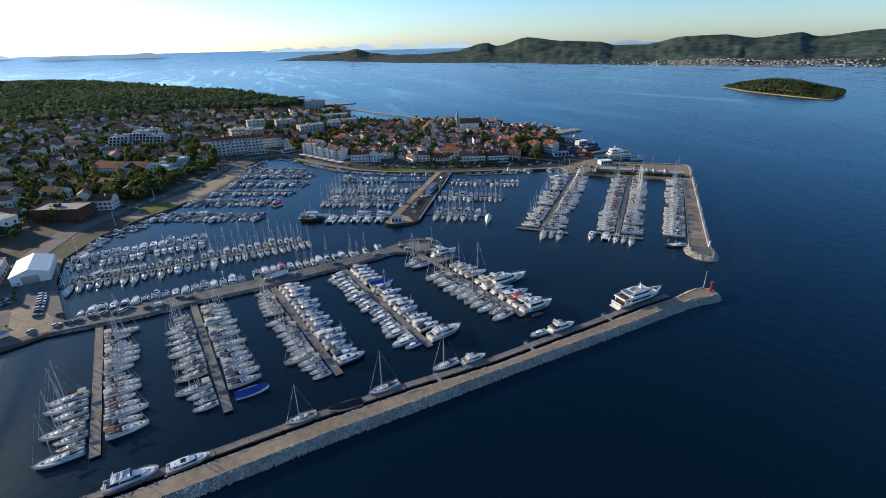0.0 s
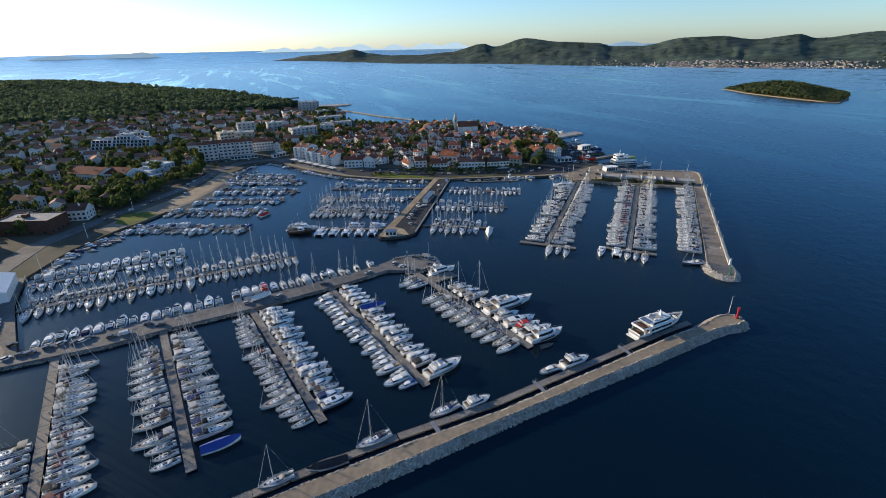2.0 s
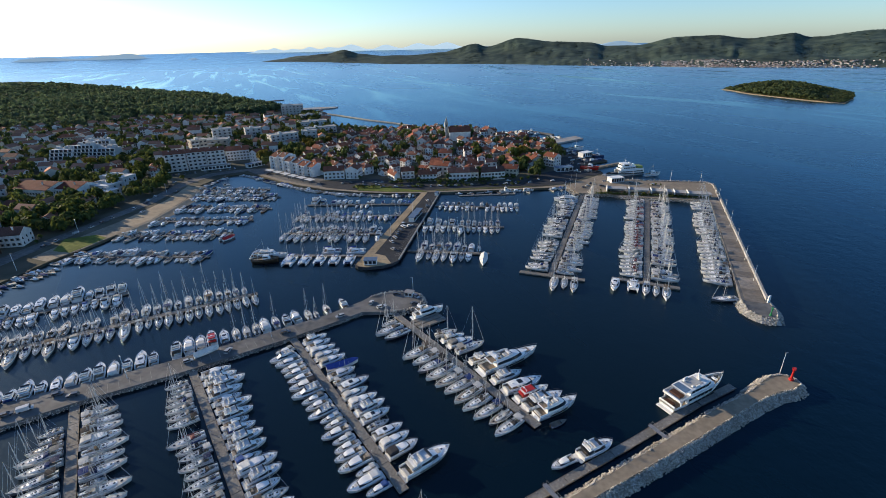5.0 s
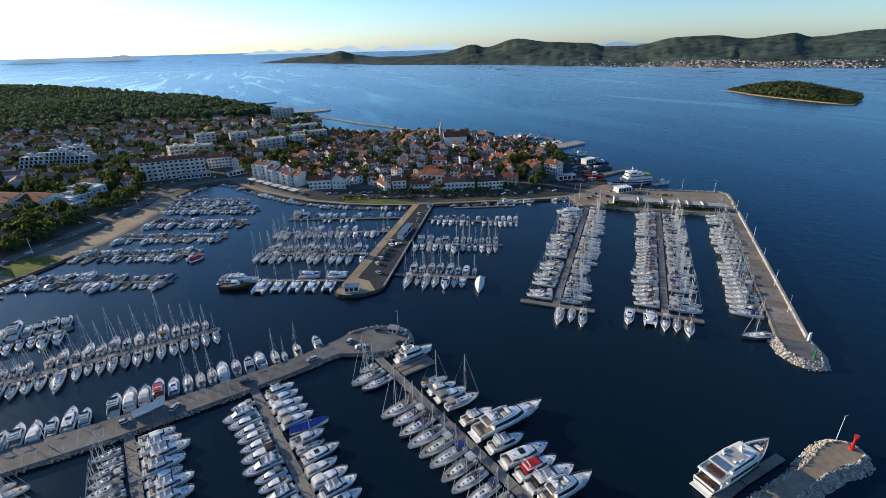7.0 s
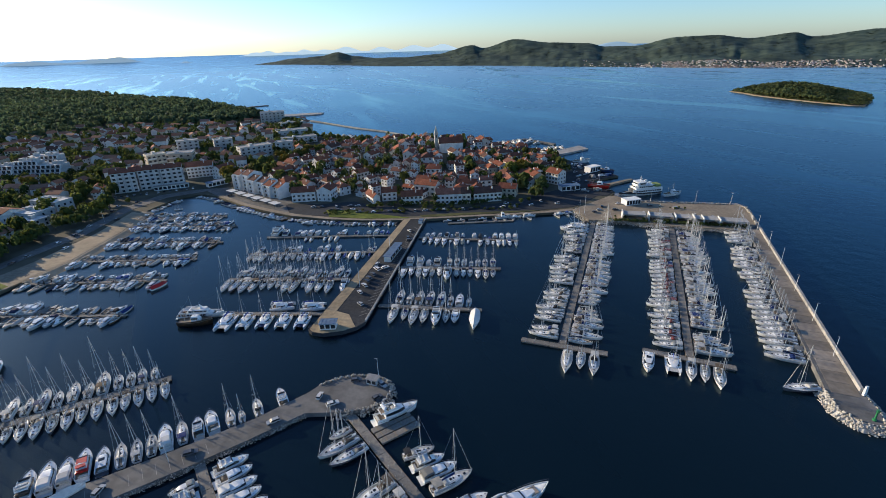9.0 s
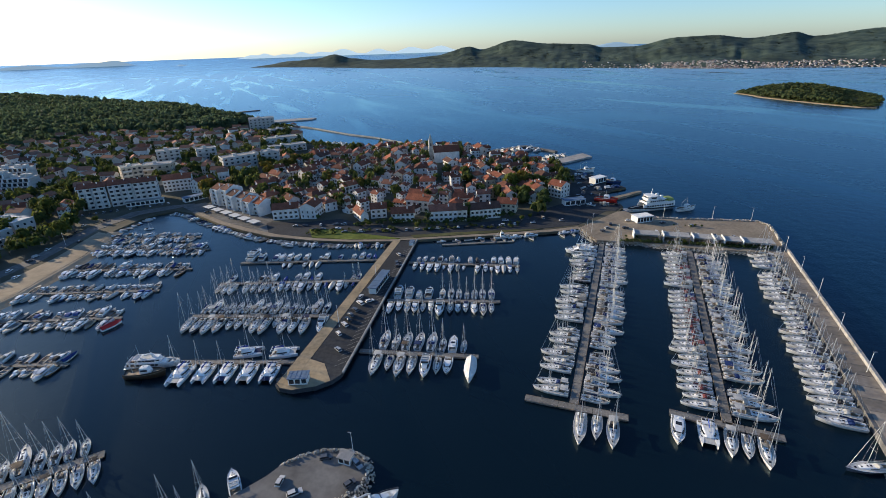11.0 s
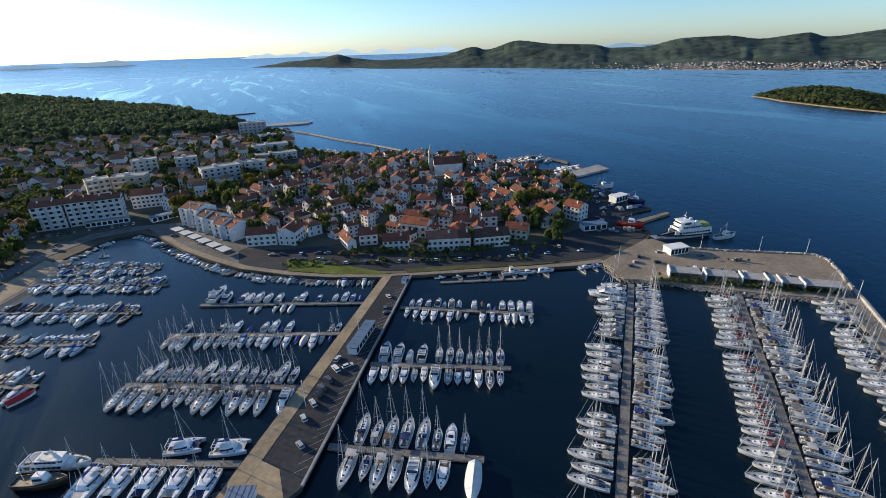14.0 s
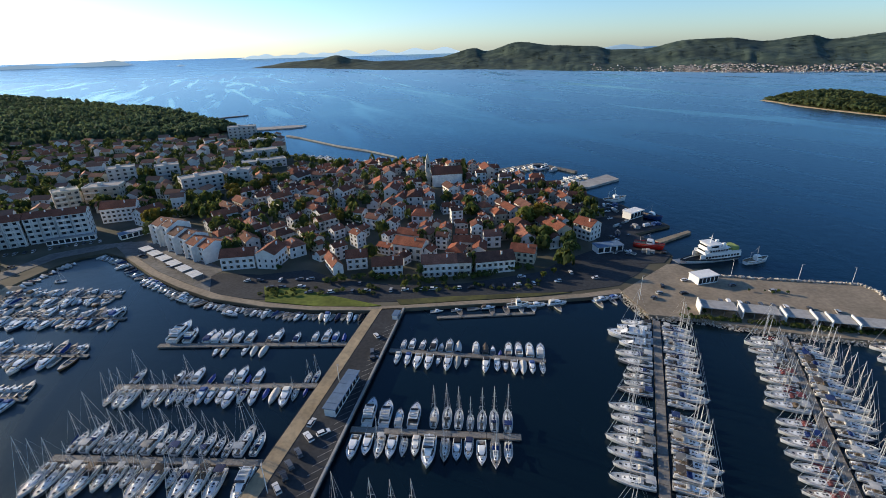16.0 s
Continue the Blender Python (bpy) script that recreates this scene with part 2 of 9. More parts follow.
M["roof"] = surface("clay_tiles", (0.34, 0.142, 0.094), (0.22, 0.098, 0.070), 1.8, 0.85, bump=0.08, stain=0.4, stain_scale=0.25, palette=[(1, 1, 1), (0.62, 0.72, 0.8), (1.12, 0.92, 0.78), (0.45, 0.55, 0.62), (1.2, 0.98, 0.8), (0.8, 0.7, 0.65), (0.38, 0.5, 0.6), (1.0, 0.85, 0.75), (0.7, 0.85, 0.95), (0.55, 0.55, 0.55), (0.85, 0.75, 0.66)], spec=0.1)
M["wall"] = surface("plaster", (0.74, 0.71, 0.66), (0.62, 0.60, 0.56), 0.7, 0.9, stain=0.25, stain_scale=0.2, palette=[(1, 1, 1), (0.95, 0.87, 0.72), (1.15, 1.15, 1.15), (0.75, 0.66, 0.55), (1.05, 0.98, 0.9), (0.9, 0.75, 0.6), (1.1, 1.1, 1.08), (0.7, 0.68, 0.64)], spec=0.2)
M["white_wall"] = surface("white_render", (0.78, 0.77, 0.74), (0.68, 0.67, 0.65), 0.7, 0.9, stain=0.28, stain_scale=0.2, spec=0.2)
M["flat_roof"] = surface("gravel_roof", (0.42, 0.40, 0.38), (0.34, 0.33, 0.31), 1.2, 0.9, stain=0.35, stain_scale=0.15, spec=0.2)
M["brown_panel"] = surface("rust_brown_cladding", (0.11, 0.055, 0.035), (0.08, 0.04, 0.03), 0.6, 0.7, stain=0.3, spec=0.2)
M["window"] = surface("window_glass", (0.02, 0.024, 0.03), (0.04, 0.045, 0.05), 0.4, 0.12)
M["leaf"] = surface("broad_leaves", (0.095, 0.13, 0.040), (0.060, 0.09, 0.028), 0.6, 0.8, thin=0.48, stain=0.3, stain_scale=0.3, palette=[(1, 1, 1), (0.7, 0.8, 0.8), (1.6, 1.3, 0.8), (1.0, 1.1, 0.9), (0.8, 0.75, 0.8)], spec=0.2)
# wood and islet leaves shifted towards blue to paint in some haze
M["pine"] = surface("hazed_pine_needles", (0.112, 0.158, 0.088), (0.078, 0.114, 0.066), 0.35, 0.85, thin=0.5, stain=0.35, stain_scale=0.02, spec=0.15, world=True, palette=[(1, 1, 1), (0.75, 0.8, 0.8), (1.25, 1.15, 0.9), (0.9, 0.95, 0.9)], island=True)
M["islet_leaf"] = surface("hazed_olive_pine_leaves", (0.118, 0.15, 0.070), (0.076, 0.10, 0.048), 0.2, 0.85, thin=0.5, stain=0.35, stain_scale=0.02, spec=0.15, world=True, palette=[(1, 1, 1), (0.75, 0.85, 0.8), (1.3, 1.1, 0.75), (0.9, 1.0, 0.9)], island=True)
M["bark"] = surface("bark", (0.12, 0.085, 0.06), (0.08, 0.06, 0.045), 3.0, 0.9)
M["sand"] = surface("beach_sand", (0.40, 0.32, 0.22), (0.33, 0.26, 0.18), 0.4, 0.95, stain=0.3, world=True, spec=0.2)
M["grass"] = surface("mown_grass", (0.16, 0.19, 0.04), (0.11, 0.135, 0.03), 0.5, 0.95, stain=0.35, stain_scale=0.08, world=True, spec=0.1)
M["soil"] = surface("ground_soil", (0.15, 0.135, 0.10), (0.085, 0.085, 0.06), 0.05, 0.95, stain=0.4, stain_scale=0.02, world=True, spec=0.1)
M["red_paint"] = surface("red_paint", (0.55, 0.02, 0.015), (0.45, 0.02, 0.015), 1.0, 0.4)
M["green_paint"] = surface("green_paint", (0.02, 0.22, 0.08), (0.02, 0.17, 0.06), 1.0, 0.45)
M["white_paint"] = surface("white_paint", (0.78, 0.78, 0.76), (0.7, 0.7, 0.68), 1.0, 0.4, stain=0.12)
M["dark_hull"] = surface("varnished_dark_hull", (0.06, 0.035, 0.02), (0.04, 0.025, 0.016), 1.2, 0.35)
M["steel"] = surface("galvanised_steel", (0.4, 0.4, 0.4), (0.3, 0.3, 0.3), 1.0, 0.45, metal=0.6)
M["car"] = surface("car_paint", (0.9, 0.9, 0.9), (0.88, 0.88, 0.88), 0.4, 0.25, stain=0.05, palette=[(0.75, 0.75, 0.74), (0.4, 0.41, 0.42), (0.03, 0.03, 0.035), (0.75, 0.75, 0.75), (0.1, 0.11, 0.13), (0.35, 0.02, 0.02), (0.6, 0.6, 0.6), (0.03, 0.06, 0.18)])
M["rubber"] = surface("rubber", (0.02, 0.02, 0.02), (0.03, 0.03, 0.03), 3.0, 0.9)
# far hill greens blued a little, so distance haze is in the colour
M["hill_leaf"] = surface("hazed_maquis_leaves", (0.080, 0.112, 0.078), (0.048, 0.074, 0.060), 0.02, 0.9, thin=0.5, stain=0.4, stain_scale=0.006, world=True, spec=0.1)
M["hill"] = surface("hazed_maquis_hillside", (0.090, 0.124, 0.092), (0.034, 0.060, 0.056), 0.02, 0.95, stain=0.5, stain_scale=0.0035, world=True, spec=0.1)
# horizon islands: haze painted as a pale colour with emission
M["far_hill"] = surface("haze_glow_hills", (0.44, 0.54, 0.58), (0.41, 0.50, 0.54), 0.002, 1.0, glow=0.78, stain=0.1, stain_scale=0.001, world=True, spec=0.0)
M["dim_hill"] = surface("haze_glow_ridge", (0.25, 0.34, 0.40), (0.22, 0.30, 0.36), 0.002, 1.0, glow=0.65, stain=0.1, stain_scale=0.001, world=True, spec=0.0)
M["far_wall"] = surface("far_plaster", (0.58, 0.56, 0.53), (0.46, 0.44, 0.42), 0.05, 0.9, palette=[(1, 1, 1), (0.7, 0.68, 0.65), (1.3, 1.28, 1.25), (0.8, 0.7, 0.6)], island=True)
M["bay_concrete"] = surface("cast_bay_concrete", (0.30, 0.265, 0.225), (0.23, 0.205, 0.175), 0.6, 0.85, bump=0.03, stain=0.3, stain_scale=0.12, world=True, palette=[(1, 1, 1), (0.72, 0.72, 0.72), (1.12, 1.1, 1.08), (0.85, 0.84, 0.83)], spec=0.2)
M["far_roof"] = surface("far_tiles", (0.20, 0.14, 0.12), (0.14, 0.105, 0.09), 0.05, 0.9, palette=[(1, 1, 1), (1.3, 1.1, 1.0), (0.7, 0.8, 0.9), (1.6, 1.8, 2.0)], island=True)
M["block_wall"] = surface("block_render", (0.60, 0.59, 0.56), (0.48, 0.475, 0.46), 0.6, 0.9, stain=0.35, stain_scale=0.15, spec=0.2)
M["bright_block"] = surface("bright_block_render", (0.76, 0.755, 0.73), (0.64, 0.635, 0.62), 0.6, 0.9, stain=0.3, stain_scale=0.15, spec=0.2)
M["yard"] = surface("worn_yard_ground", (0.23, 0.19, 0.14), (0.15, 0.13, 0.105), 0.15, 0.9, bump=0.02, stain=0.45, stain_scale=0.04, world=True, spec=0.15)
M["dry_grass"] = surface("worn_dry_grass", (0.12, 0.12, 0.05), (0.075, 0.078, 0.042), 0.25, 0.95, stain=0.4, stain_scale=0.06, world=True, spec=0.1)
M["tower_stone"] = surface("tower_stone", (0.52, 0.49, 0.43), (0.42, 0.40, 0.35), 0.8, 0.9, stain=0.25, stain_scale=0.3, spec=0.2)
M["blue_panel"] = surface("blue_grey_panel", (0.11, 0.19, 0.30), (0.085, 0.15, 0.24), 0.8, 0.7)

# ---- building tools ----
def mesh_of(name, bm, mats):
    me = bpy.data.meshes.new(name)
    bm.normal_update()
    bm.to_mesh(me)
    bm.free()
    for k in mats if isinstance(mats, (list, tuple)) else [mats]:
        me.materials.append(M[k])
    return me


def raw_mesh(name, verts, faces, mat, smooth=False):
    me = bpy.data.meshes.new(name)
    me.from_pydata([tuple(v) for v in verts], [], [tuple(f) for f in faces])
    me.materials.append(M[mat])
    if smooth:
        me.polygons.foreach_set("use_smooth", [True] * len(me.polygons))
    me.update()
    return me


def part(name, bm, mats, parent, label=""):
    """Link a bmesh (or a mesh) as one mesh object under a thing or part."""
    me = bm if isinstance(bm, bpy.types.Mesh) else mesh_of(name, bm, mats)
    ob = new(name, me)
    ob.parent = parent
    if label:
        ob["label"] = label
    return ob


def solid(name, bm, mats, label, category, kind="", group=""):
    return tagged(new(name, mesh_of(name, bm, mats)), label, category, group, kind)


def empty(name, label, category, kind="", group="", at=None):
    ob = tagged(new(name), label, category, group, kind)
    if at is not None:
        ob.matrix_basis = at
    return ob


def box(bm, x0, x1, y0, y1, z0, z1, taper=0.0, bevel=0.0, mat=0):
    """A block; taper draws the top in, bevel rounds its edges."""
    t = taper
    lo = [(x0, y0), (x1, y0), (x1, y1), (x0, y1)]
    hi = [(x0 + t, y0 + t), (x1 - t, y0 + t), (x1 - t, y1 - t), (x0 + t, y1 - t)]
    v = [bm.verts.new((*p, z0)) for p in lo] + [bm.verts.new((*p, z1)) for p in hi]
    fs = [bm.faces.new([v[i] for i in q]) for q in ((3, 2, 1, 0), (4, 5, 6, 7), (0, 1, 5, 4), (1, 2, 6, 5), (2, 3, 7, 6), (3, 0, 4, 7))]
    for f in fs:
        f.material_index = mat
    if bevel:
        es = list({e for f in fs for e in f.edges})
        r = bmesh.ops.bevel(bm, geom=es, offset=bevel, segments=1, affect="EDGES")
        for f in r["faces"]:
            f.material_index = mat
    return v


def rod(bm, a, b, r0, r1=None, n=6, mat=0):
    """A round bar from a to b."""
    r1 = r0 if r1 is None else r1
    a, b = Vector(a), Vector(b)
    d = (b - a).normalized()
    u = d.orthogonal().normalized()
    w = d.cross(u)
    ring = lambda c, r: [bm.verts.new(c + r * (math.cos(2 * math.pi * i / n) * u + math.sin(2 * math.pi * i / n) * w)) for i in range(n)]
    p, q = ring(a, r0), ring(b, r1)
    for i in range(n):
        bm.faces.new((p[i], p[(i + 1) % n], q[(i + 1) % n], q[i])).material_index = mat
    bm.faces.new(p[::-1]).material_index = mat
    bm.faces.new(q).material_index = mat


def loft(bm, rings, close=False, mat=0, caps=False):
    """Skin through rings of equally many points."""
    vs = [[bm.verts.new(p) for p in r] for r in rings]
    n = len(vs[0])
    for a, b in zip(vs, vs[1:]):
        for i in range(n if close else n - 1):
            j = (i + 1) % n
            try:
                bm.faces.new((a[i], b[i], b[j], a[j])).material_index = mat
            except ValueError:
                pass
    if caps:
        for r in (vs[0][::-1], vs[-1]):
            bm.faces.new(r).material_index = mat
    return vs


def polygon_slab(bm, pts, z0, z1):
    """A flat slab over an outline."""
    top = [bm.verts.new((*p, z1)) for p in pts]
    bot = [bm.verts.new((*p, z0)) for p in pts]
    es = [bm.edges.new((top[i], top[(i + 1) % len(top)])) for i in range(len(top))]
    bmesh.ops.triangle_fill(bm, edges=es, use_beauty=True, normal=(0, 0, 1))
    for i in range(len(top)):
        j = (i + 1) % len(top)
        bm.faces.new((top[i], bot[i], bot[j], top[j]))
    bmesh.ops.recalc_face_normals(bm, faces=bm.faces[:])


def inside(x, y, poly):
    c = False
    for (x0, y0), (x1, y1) in zip(poly, poly[1:] + poly[:1]):
        if (y0 > y) != (y1 > y) and x < (x1 - x0) * (y - y0) / (y1 - y0) + x0:
            c = not c
    return c


def along(a, b, s):
    """The point s metres from a towards b."""
    d = math.dist(a, b)
    return (a[0] + (b[0] - a[0]) * s / d, a[1] + (b[1] - a[1]) * s / d)


def heading(a, b):
    """Degrees of the way from a to b, from the x axis."""
    return math.degrees(math.atan2(b[1] - a[1], b[0] - a[0]))


def far(az, R, h):
    """A place R metres off at height h in the direction az, drawn in so that the distance stays within a few kilometres."""
    r = R if R < 3000 else 3000 + 2150 * (1 - 3000 / R)
    a = radians(az)
    return Vector((r * math.sin(a), r * math.cos(a), 100 + r * (h - 100) / R))

# ---- sea, land, hills ----
def make_sea():
    """One sheet from under the camera to the horizon; past 3 km its distance is drawn in."""
    azs = list(range(-180, -60, 8)) + list(range(-60, 61, 3)) + list(range(68, 180, 8))
    Rs = [60, 150, 300, 500, 800, 1200, 1700, 2300, 3000, 3500, 4200, 5200, 7000, 10000, 14000, 19000]
    bm = bmesh.new()
    rings = [[far(a, R, 0) for a in azs] for R in Rs]
    vs = loft(bm, rings, close=True)
    bm.faces.new(vs[0][::-1])
    bmesh.ops.recalc_face_normals(bm, faces=bm.faces[:])
    if sum(f.normal.z for f in bm.faces) < 0:
        bmesh.ops.reverse_faces(bm, faces=bm.faces[:])
    for f in bm.faces:
        f.smooth = True
    solid("sea", bm, "sea", "dark blue sea with faint wind streaks", "sea", "structure")


make_sea()

COAST = [(-175.5, 451.5), (-164.5, 458.2), (-150.6, 451.2), (-123, 427.2), (-102.6, 413), (-82, 401), (-56.7, 392.4), (-35, 388.2), (-9, 386.4), (16.8, 388.2), (37, 389.2), (63.5, 390.6), (81.7, 392.2),
         (98, 395), (104, 400), (117, 409), (129, 421), (136, 432), (136, 449), (129, 463), (154, 474.5), (152, 481), (142, 484.5), (148, 497), (141, 516), (131, 532), (125, 545), (114, 558.5), (98, 566), (87, 575.5), (76, 589), (68, 606), (64, 625), (52, 642),
         (15, 662), (-26, 669), (-56, 665), (-84, 677), (-112, 699), (-138, 717), (-158, 748), (-165, 785), (-190, 830), (-250, 898), (-370, 1015), (-440, 1095), (-600, 1205), (-765, 1319), (-1000, 1420),
         (-1400, 1620), (-2400, 1900), (-3600, 2000), (-3600, 300), (-900, 60), (-260, 87), (-168, 136), (-154.6, 150), (-154, 158.5), (-186, 195), (-201.5, 220), (-204, 253), (-198.5, 278),
         (-191, 297.5), (-185.5, 316), (-179.5, 339), (-178, 383), (-185.5, 420), (-181, 440)]


def ground_z(x, y):
    """Height of the land: quays at 1.3 m, the old town on a low rise, the wooded hill behind."""
    z = 1.3
    z += max(0.0, 7.0 * math.exp(-((x - 12) / 90) ** 2 - ((y - 555) / 80) ** 2) - 1.0)
    z += 16 * math.exp(-((x + 1200) / 480) ** 2 - ((y - 1350) / 260) ** 2)
    z += 9 * math.exp(-((x + 600) / 220) ** 2 - ((y - 960) / 170) ** 2)
    z += max(0.0, 7 * math.exp(-((x + 560) / 170) ** 2 - ((y - 520) / 200) ** 2) - 1.0)
    return z


def make_land():
    bm = bmesh.new()
    vs = [bm.verts.new((x, y, 0)) for x, y in COAST]
    es = [bm.edges.new((vs[i], vs[(i + 1) % len(vs)])) for i in range(len(vs))]
    bmesh.ops.triangle_fill(bm, edges=es, use_beauty=True, normal=(0, 0, 1))
    for axis, cuts in ((0, list(range(-800, 180, 30)) + list(range(-3400, -800, 200))), (1, list(range(120, 900, 30)) + list(range(900, 2300, 90)))):
        for c in cuts:
            co = (c, 0, 0) if axis == 0 else (0, c, 0)
            no = (1, 0, 0) if axis == 0 else (0, 1, 0)
            bmesh.ops.bisect_plane(bm, geom=bm.verts[:] + bm.edges[:] + bm.faces[:], plane_co=co, plane_no=no)
    border = [e for e in bm.edges if e.is_boundary]
    for v in bm.verts:
        v.co.z = ground_z(v.co.x, v.co.y)
    r = bmesh.ops.extrude_edge_only(bm, edges=border)
    for v in r["geom"]:
        if isinstance(v, bmesh.types.BMVert):
            v.co.z = -2.0
    bmesh.ops.recalc_face_normals(bm, faces=bm.faces[:])
    solid("ground", bm, "soil", "dry ground under town and wood", "ground", "structure")


make_land()


# ridge of the long island: direction, height of its skyline, distance of its shore
RIDGE = [(-18.6, -1.31, 4377), (-14.4, -0.8, 3950), (-11.9, -0.63, 3690), (-10.1, -0.27, 3500), (-8.2, -0.72, 3300), (-5.8, -1.01, 3040), (-3.2, -1.0, 2950), (0.6, -0.79, 2830), (4.35, 0.06, 2760), (5.6, -0.26, 2720),
         (9.0, 0.52, 2620), (12.9, 0.10, 2450), (16.4, -0.03, 2380), (18.2, -0.4, 2330), (20.9, -0.4, 2274), (25.0, 0.30, 2220), (28.0, 0.37, 2180), (30.9, 0.0, 2175), (34.3, 0.39, 2190), (35.6, 0.03, 2200), (40.0, 0.52, 2240), (48, 0.6, 2300), (60, 0.5, 2400)]


def ridge_at(az):
    for (a0, e0, d0), (a1, e1, d1) in zip(RIDGE, RIDGE[1:]):
        if a0 <= az <= a1:
            u = (az - a0) / (a1 - a0)
            s = u * u * (3 - 2 * u)
            return e0 + (e1 - e0) * s, d0 + (d1 - d0) * u
    return RIDGE[-1][1:]


def hill_height(az, w):
    """Height at the share w of the way from shore (0) to skyline (1) and down behind it (2)."""
    bend = 1.9 * (1 - min(w, 1.0)) * noise.noise((az * 0.22, w * 2.2, 7.0)) if az > -14 else 0.0
    el, D = ridge_at(az + bend)
    D = ridge_at(az)[1]
    R = D + 900 * w * min(1.0, 0.02 + (az + 18.7) / 3.0)
    top = max(3.0, 97 + (D + 900) * math.tan(radians(el))) * min(1.0, (az + 18.7) / 2.0)
    if w <= 1:
        p = 0.10 * min(1, w * 8) + 0.90 * (w ** 1.5)
    else:
        p = 1 - 0.8 * (w - 1) ** 1.4
    x, y = R * math.sin(radians(az)), R * math.cos(radians(az))
    n = noise.fractal((x * 0.0026, y * 0.0026, 3.0), 1.0, 2.0, 4)
    n += 0.38 * noise.noise((x * 0.0085, y * 0.0085, 5.0))
    h = top * p + (23 * n - 2) * min(1, w * 3) * (1 - 0.9 * math.exp(-((w - 1) / 0.3) ** 2)) * min(1.0, top / 90)
    return R, max(0.6 * min(1, w * 40) - 1.5 * (w <= 0), h)


def make_long_island():
    bm = bmesh.new()
    azs = [-18.6 + i * 0.16 for i in range(int(78 / 0.16))]
    ws = [0, 0.02, 0.05, 0.09] + [0.14 + 0.07 * i for i in range(22)]
    rings = []
    for az in azs:
        row = []
        for w in ws:
            R, h = hill_height(az, w)
            row.append(far(az, R + 25 * noise.noise((az * 1.5, w * 3, 0)), h if w > 0 else -2))
        rings.append(row)
    loft(bm, rings)
    bmesh.ops.recalc_face_normals(bm, faces=bm.faces[:])
    for f in bm.faces:
        f.smooth = True
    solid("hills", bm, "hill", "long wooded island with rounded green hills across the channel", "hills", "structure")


make_long_island()


def far_range(name, az0, az1, R, peaks, mat, label):
    """A low far island as a rounded ridge; peaks: direction, height, width."""
    bm = bmesh.new()
    k = int((az1 - az0) / 0.25) + 1
    rings = []
    for i in range(k + 1):
        az = az0 + (az1 - az0) * i / k
        e = min(1, (az - az0) / 1.0, (az1 - az) / 1.0)
        h = sum(p * math.exp(-((az - a) / w) ** 2) for a, p, w in peaks) * max(0, e) + R * 0.0006 * noise.noise((az * 2, 1, R)) * max(0, e)
        rings.append([far(az, R * (0.985 if j == 0 else 1 + 0.01 * (j - 1)), h * (0, 0.75, 1, 0)[j] - 2 * (j in (0, 3))) for j in range(4)])
    loft(bm, rings)
    bmesh.ops.recalc_face_normals(bm, faces=bm.faces[:])
    solid(name, bm, mat, label, "island", "structure")


# far islands glow in pale tones that stand in for the haze
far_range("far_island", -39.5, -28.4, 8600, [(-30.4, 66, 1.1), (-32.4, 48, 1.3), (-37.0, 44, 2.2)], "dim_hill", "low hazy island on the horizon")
far_range("far_island", -20.8, 4.0, 12500, [(-18.6, 70, 0.8), (-17.2, 92, 0.7), (-15.4, 70, 0.9), (-13.6, 104, 0.8), (-11.6, 88, 1.0), (-9.2, 140, 1.3), (-5.5, 120, 1.2), (-2.0, 135, 1.4), (1.2, 140, 1.4)], "far_hill", "range of distant islands with haze painted pale blue")
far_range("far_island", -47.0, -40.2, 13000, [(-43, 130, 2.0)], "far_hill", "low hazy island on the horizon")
far_range("far_island", 16.5, 22.5, 9000, [(19.4, 92, 2.2)], "dim_hill", "range of distant islands with haze painted pale blue")
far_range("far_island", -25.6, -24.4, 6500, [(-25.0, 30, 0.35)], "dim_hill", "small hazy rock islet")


# ---- quays ----
def slab(name, pts, z, mat, label, category="quay", kind="structure"):
    bm = bmesh.new()
    polygon_slab(bm, pts, -2.0, z)
    return solid(name, bm, mat, label, category, kind)


QUAY_LOW = [(-154.6, 150.0), (-141.7, 155.8), (-125, 163), (-107, 174.2), (-82.1, 187.2), (-55.1, 203.8), (-41.2, 213.2), (-29, 222.2)]
QUAY_UP = [(-30.1, 231.2), (-43.1, 220.6), (-62.1, 209), (-75.7, 201.2), (-93, 191.4), (-112.4, 182.3), (-127, 176), (-141.2, 167.8), (-154.3, 158.8)]
ROUNDHEAD = [(-20, 222.2), (-15.7, 221.9), (-11, 222.8), (-6.2, 225.4), (-4.1, 230.0), (-5.4, 235.5), (-10.2, 238.4), (-17, 239), (-22.8, 237.4), (-27.5, 234.3)]
slab("quay", QUAY_LOW + ROUNDHEAD + QUAY_UP, 1.5, "concrete", "broad concrete mooring quay with a rounded head")
PPIER = [(-9.9, 387.6), (-38.8, 267.0), (-37, 265), (-32.8, 263.7), (-25.3, 265.0), (-20.8, 267.6), (-18.0, 271.0), (4.1, 387.9)]
slab("parking_pier", PPIER, 1.5, "asphalt", "asphalt parking pier with a pale walkway along its edge")
slab("pier_walkway", [(-9.7, 387.4), (-38.4, 267.2), (-33.6, 266.8), (-5.5, 387.4)], 1.58, "tan_concrete", "pale tan concrete walkway along the parking pier")
slab("pier_head", [(-38.2, 267.0), (-36.8, 265.2), (-32.8, 263.9), (-25.4, 265.2), (-21.2, 267.8), (-25.0, 277.0), (-32.6, 281.0)], 1.55, "tan_concrete", "worn tan concrete around the pier head")
APRON = [(97, 396), (100.8, 376.4), (119, 372.6), (139, 363.0), (163, 356.5), (182, 352.0), (190.2, 358.5), (198.7, 378.4), (202.5, 388), (201.5, 394.5), (198, 397), (170, 402.5), (140.3, 409.6), (132.7, 421.9), (128, 421.5)]
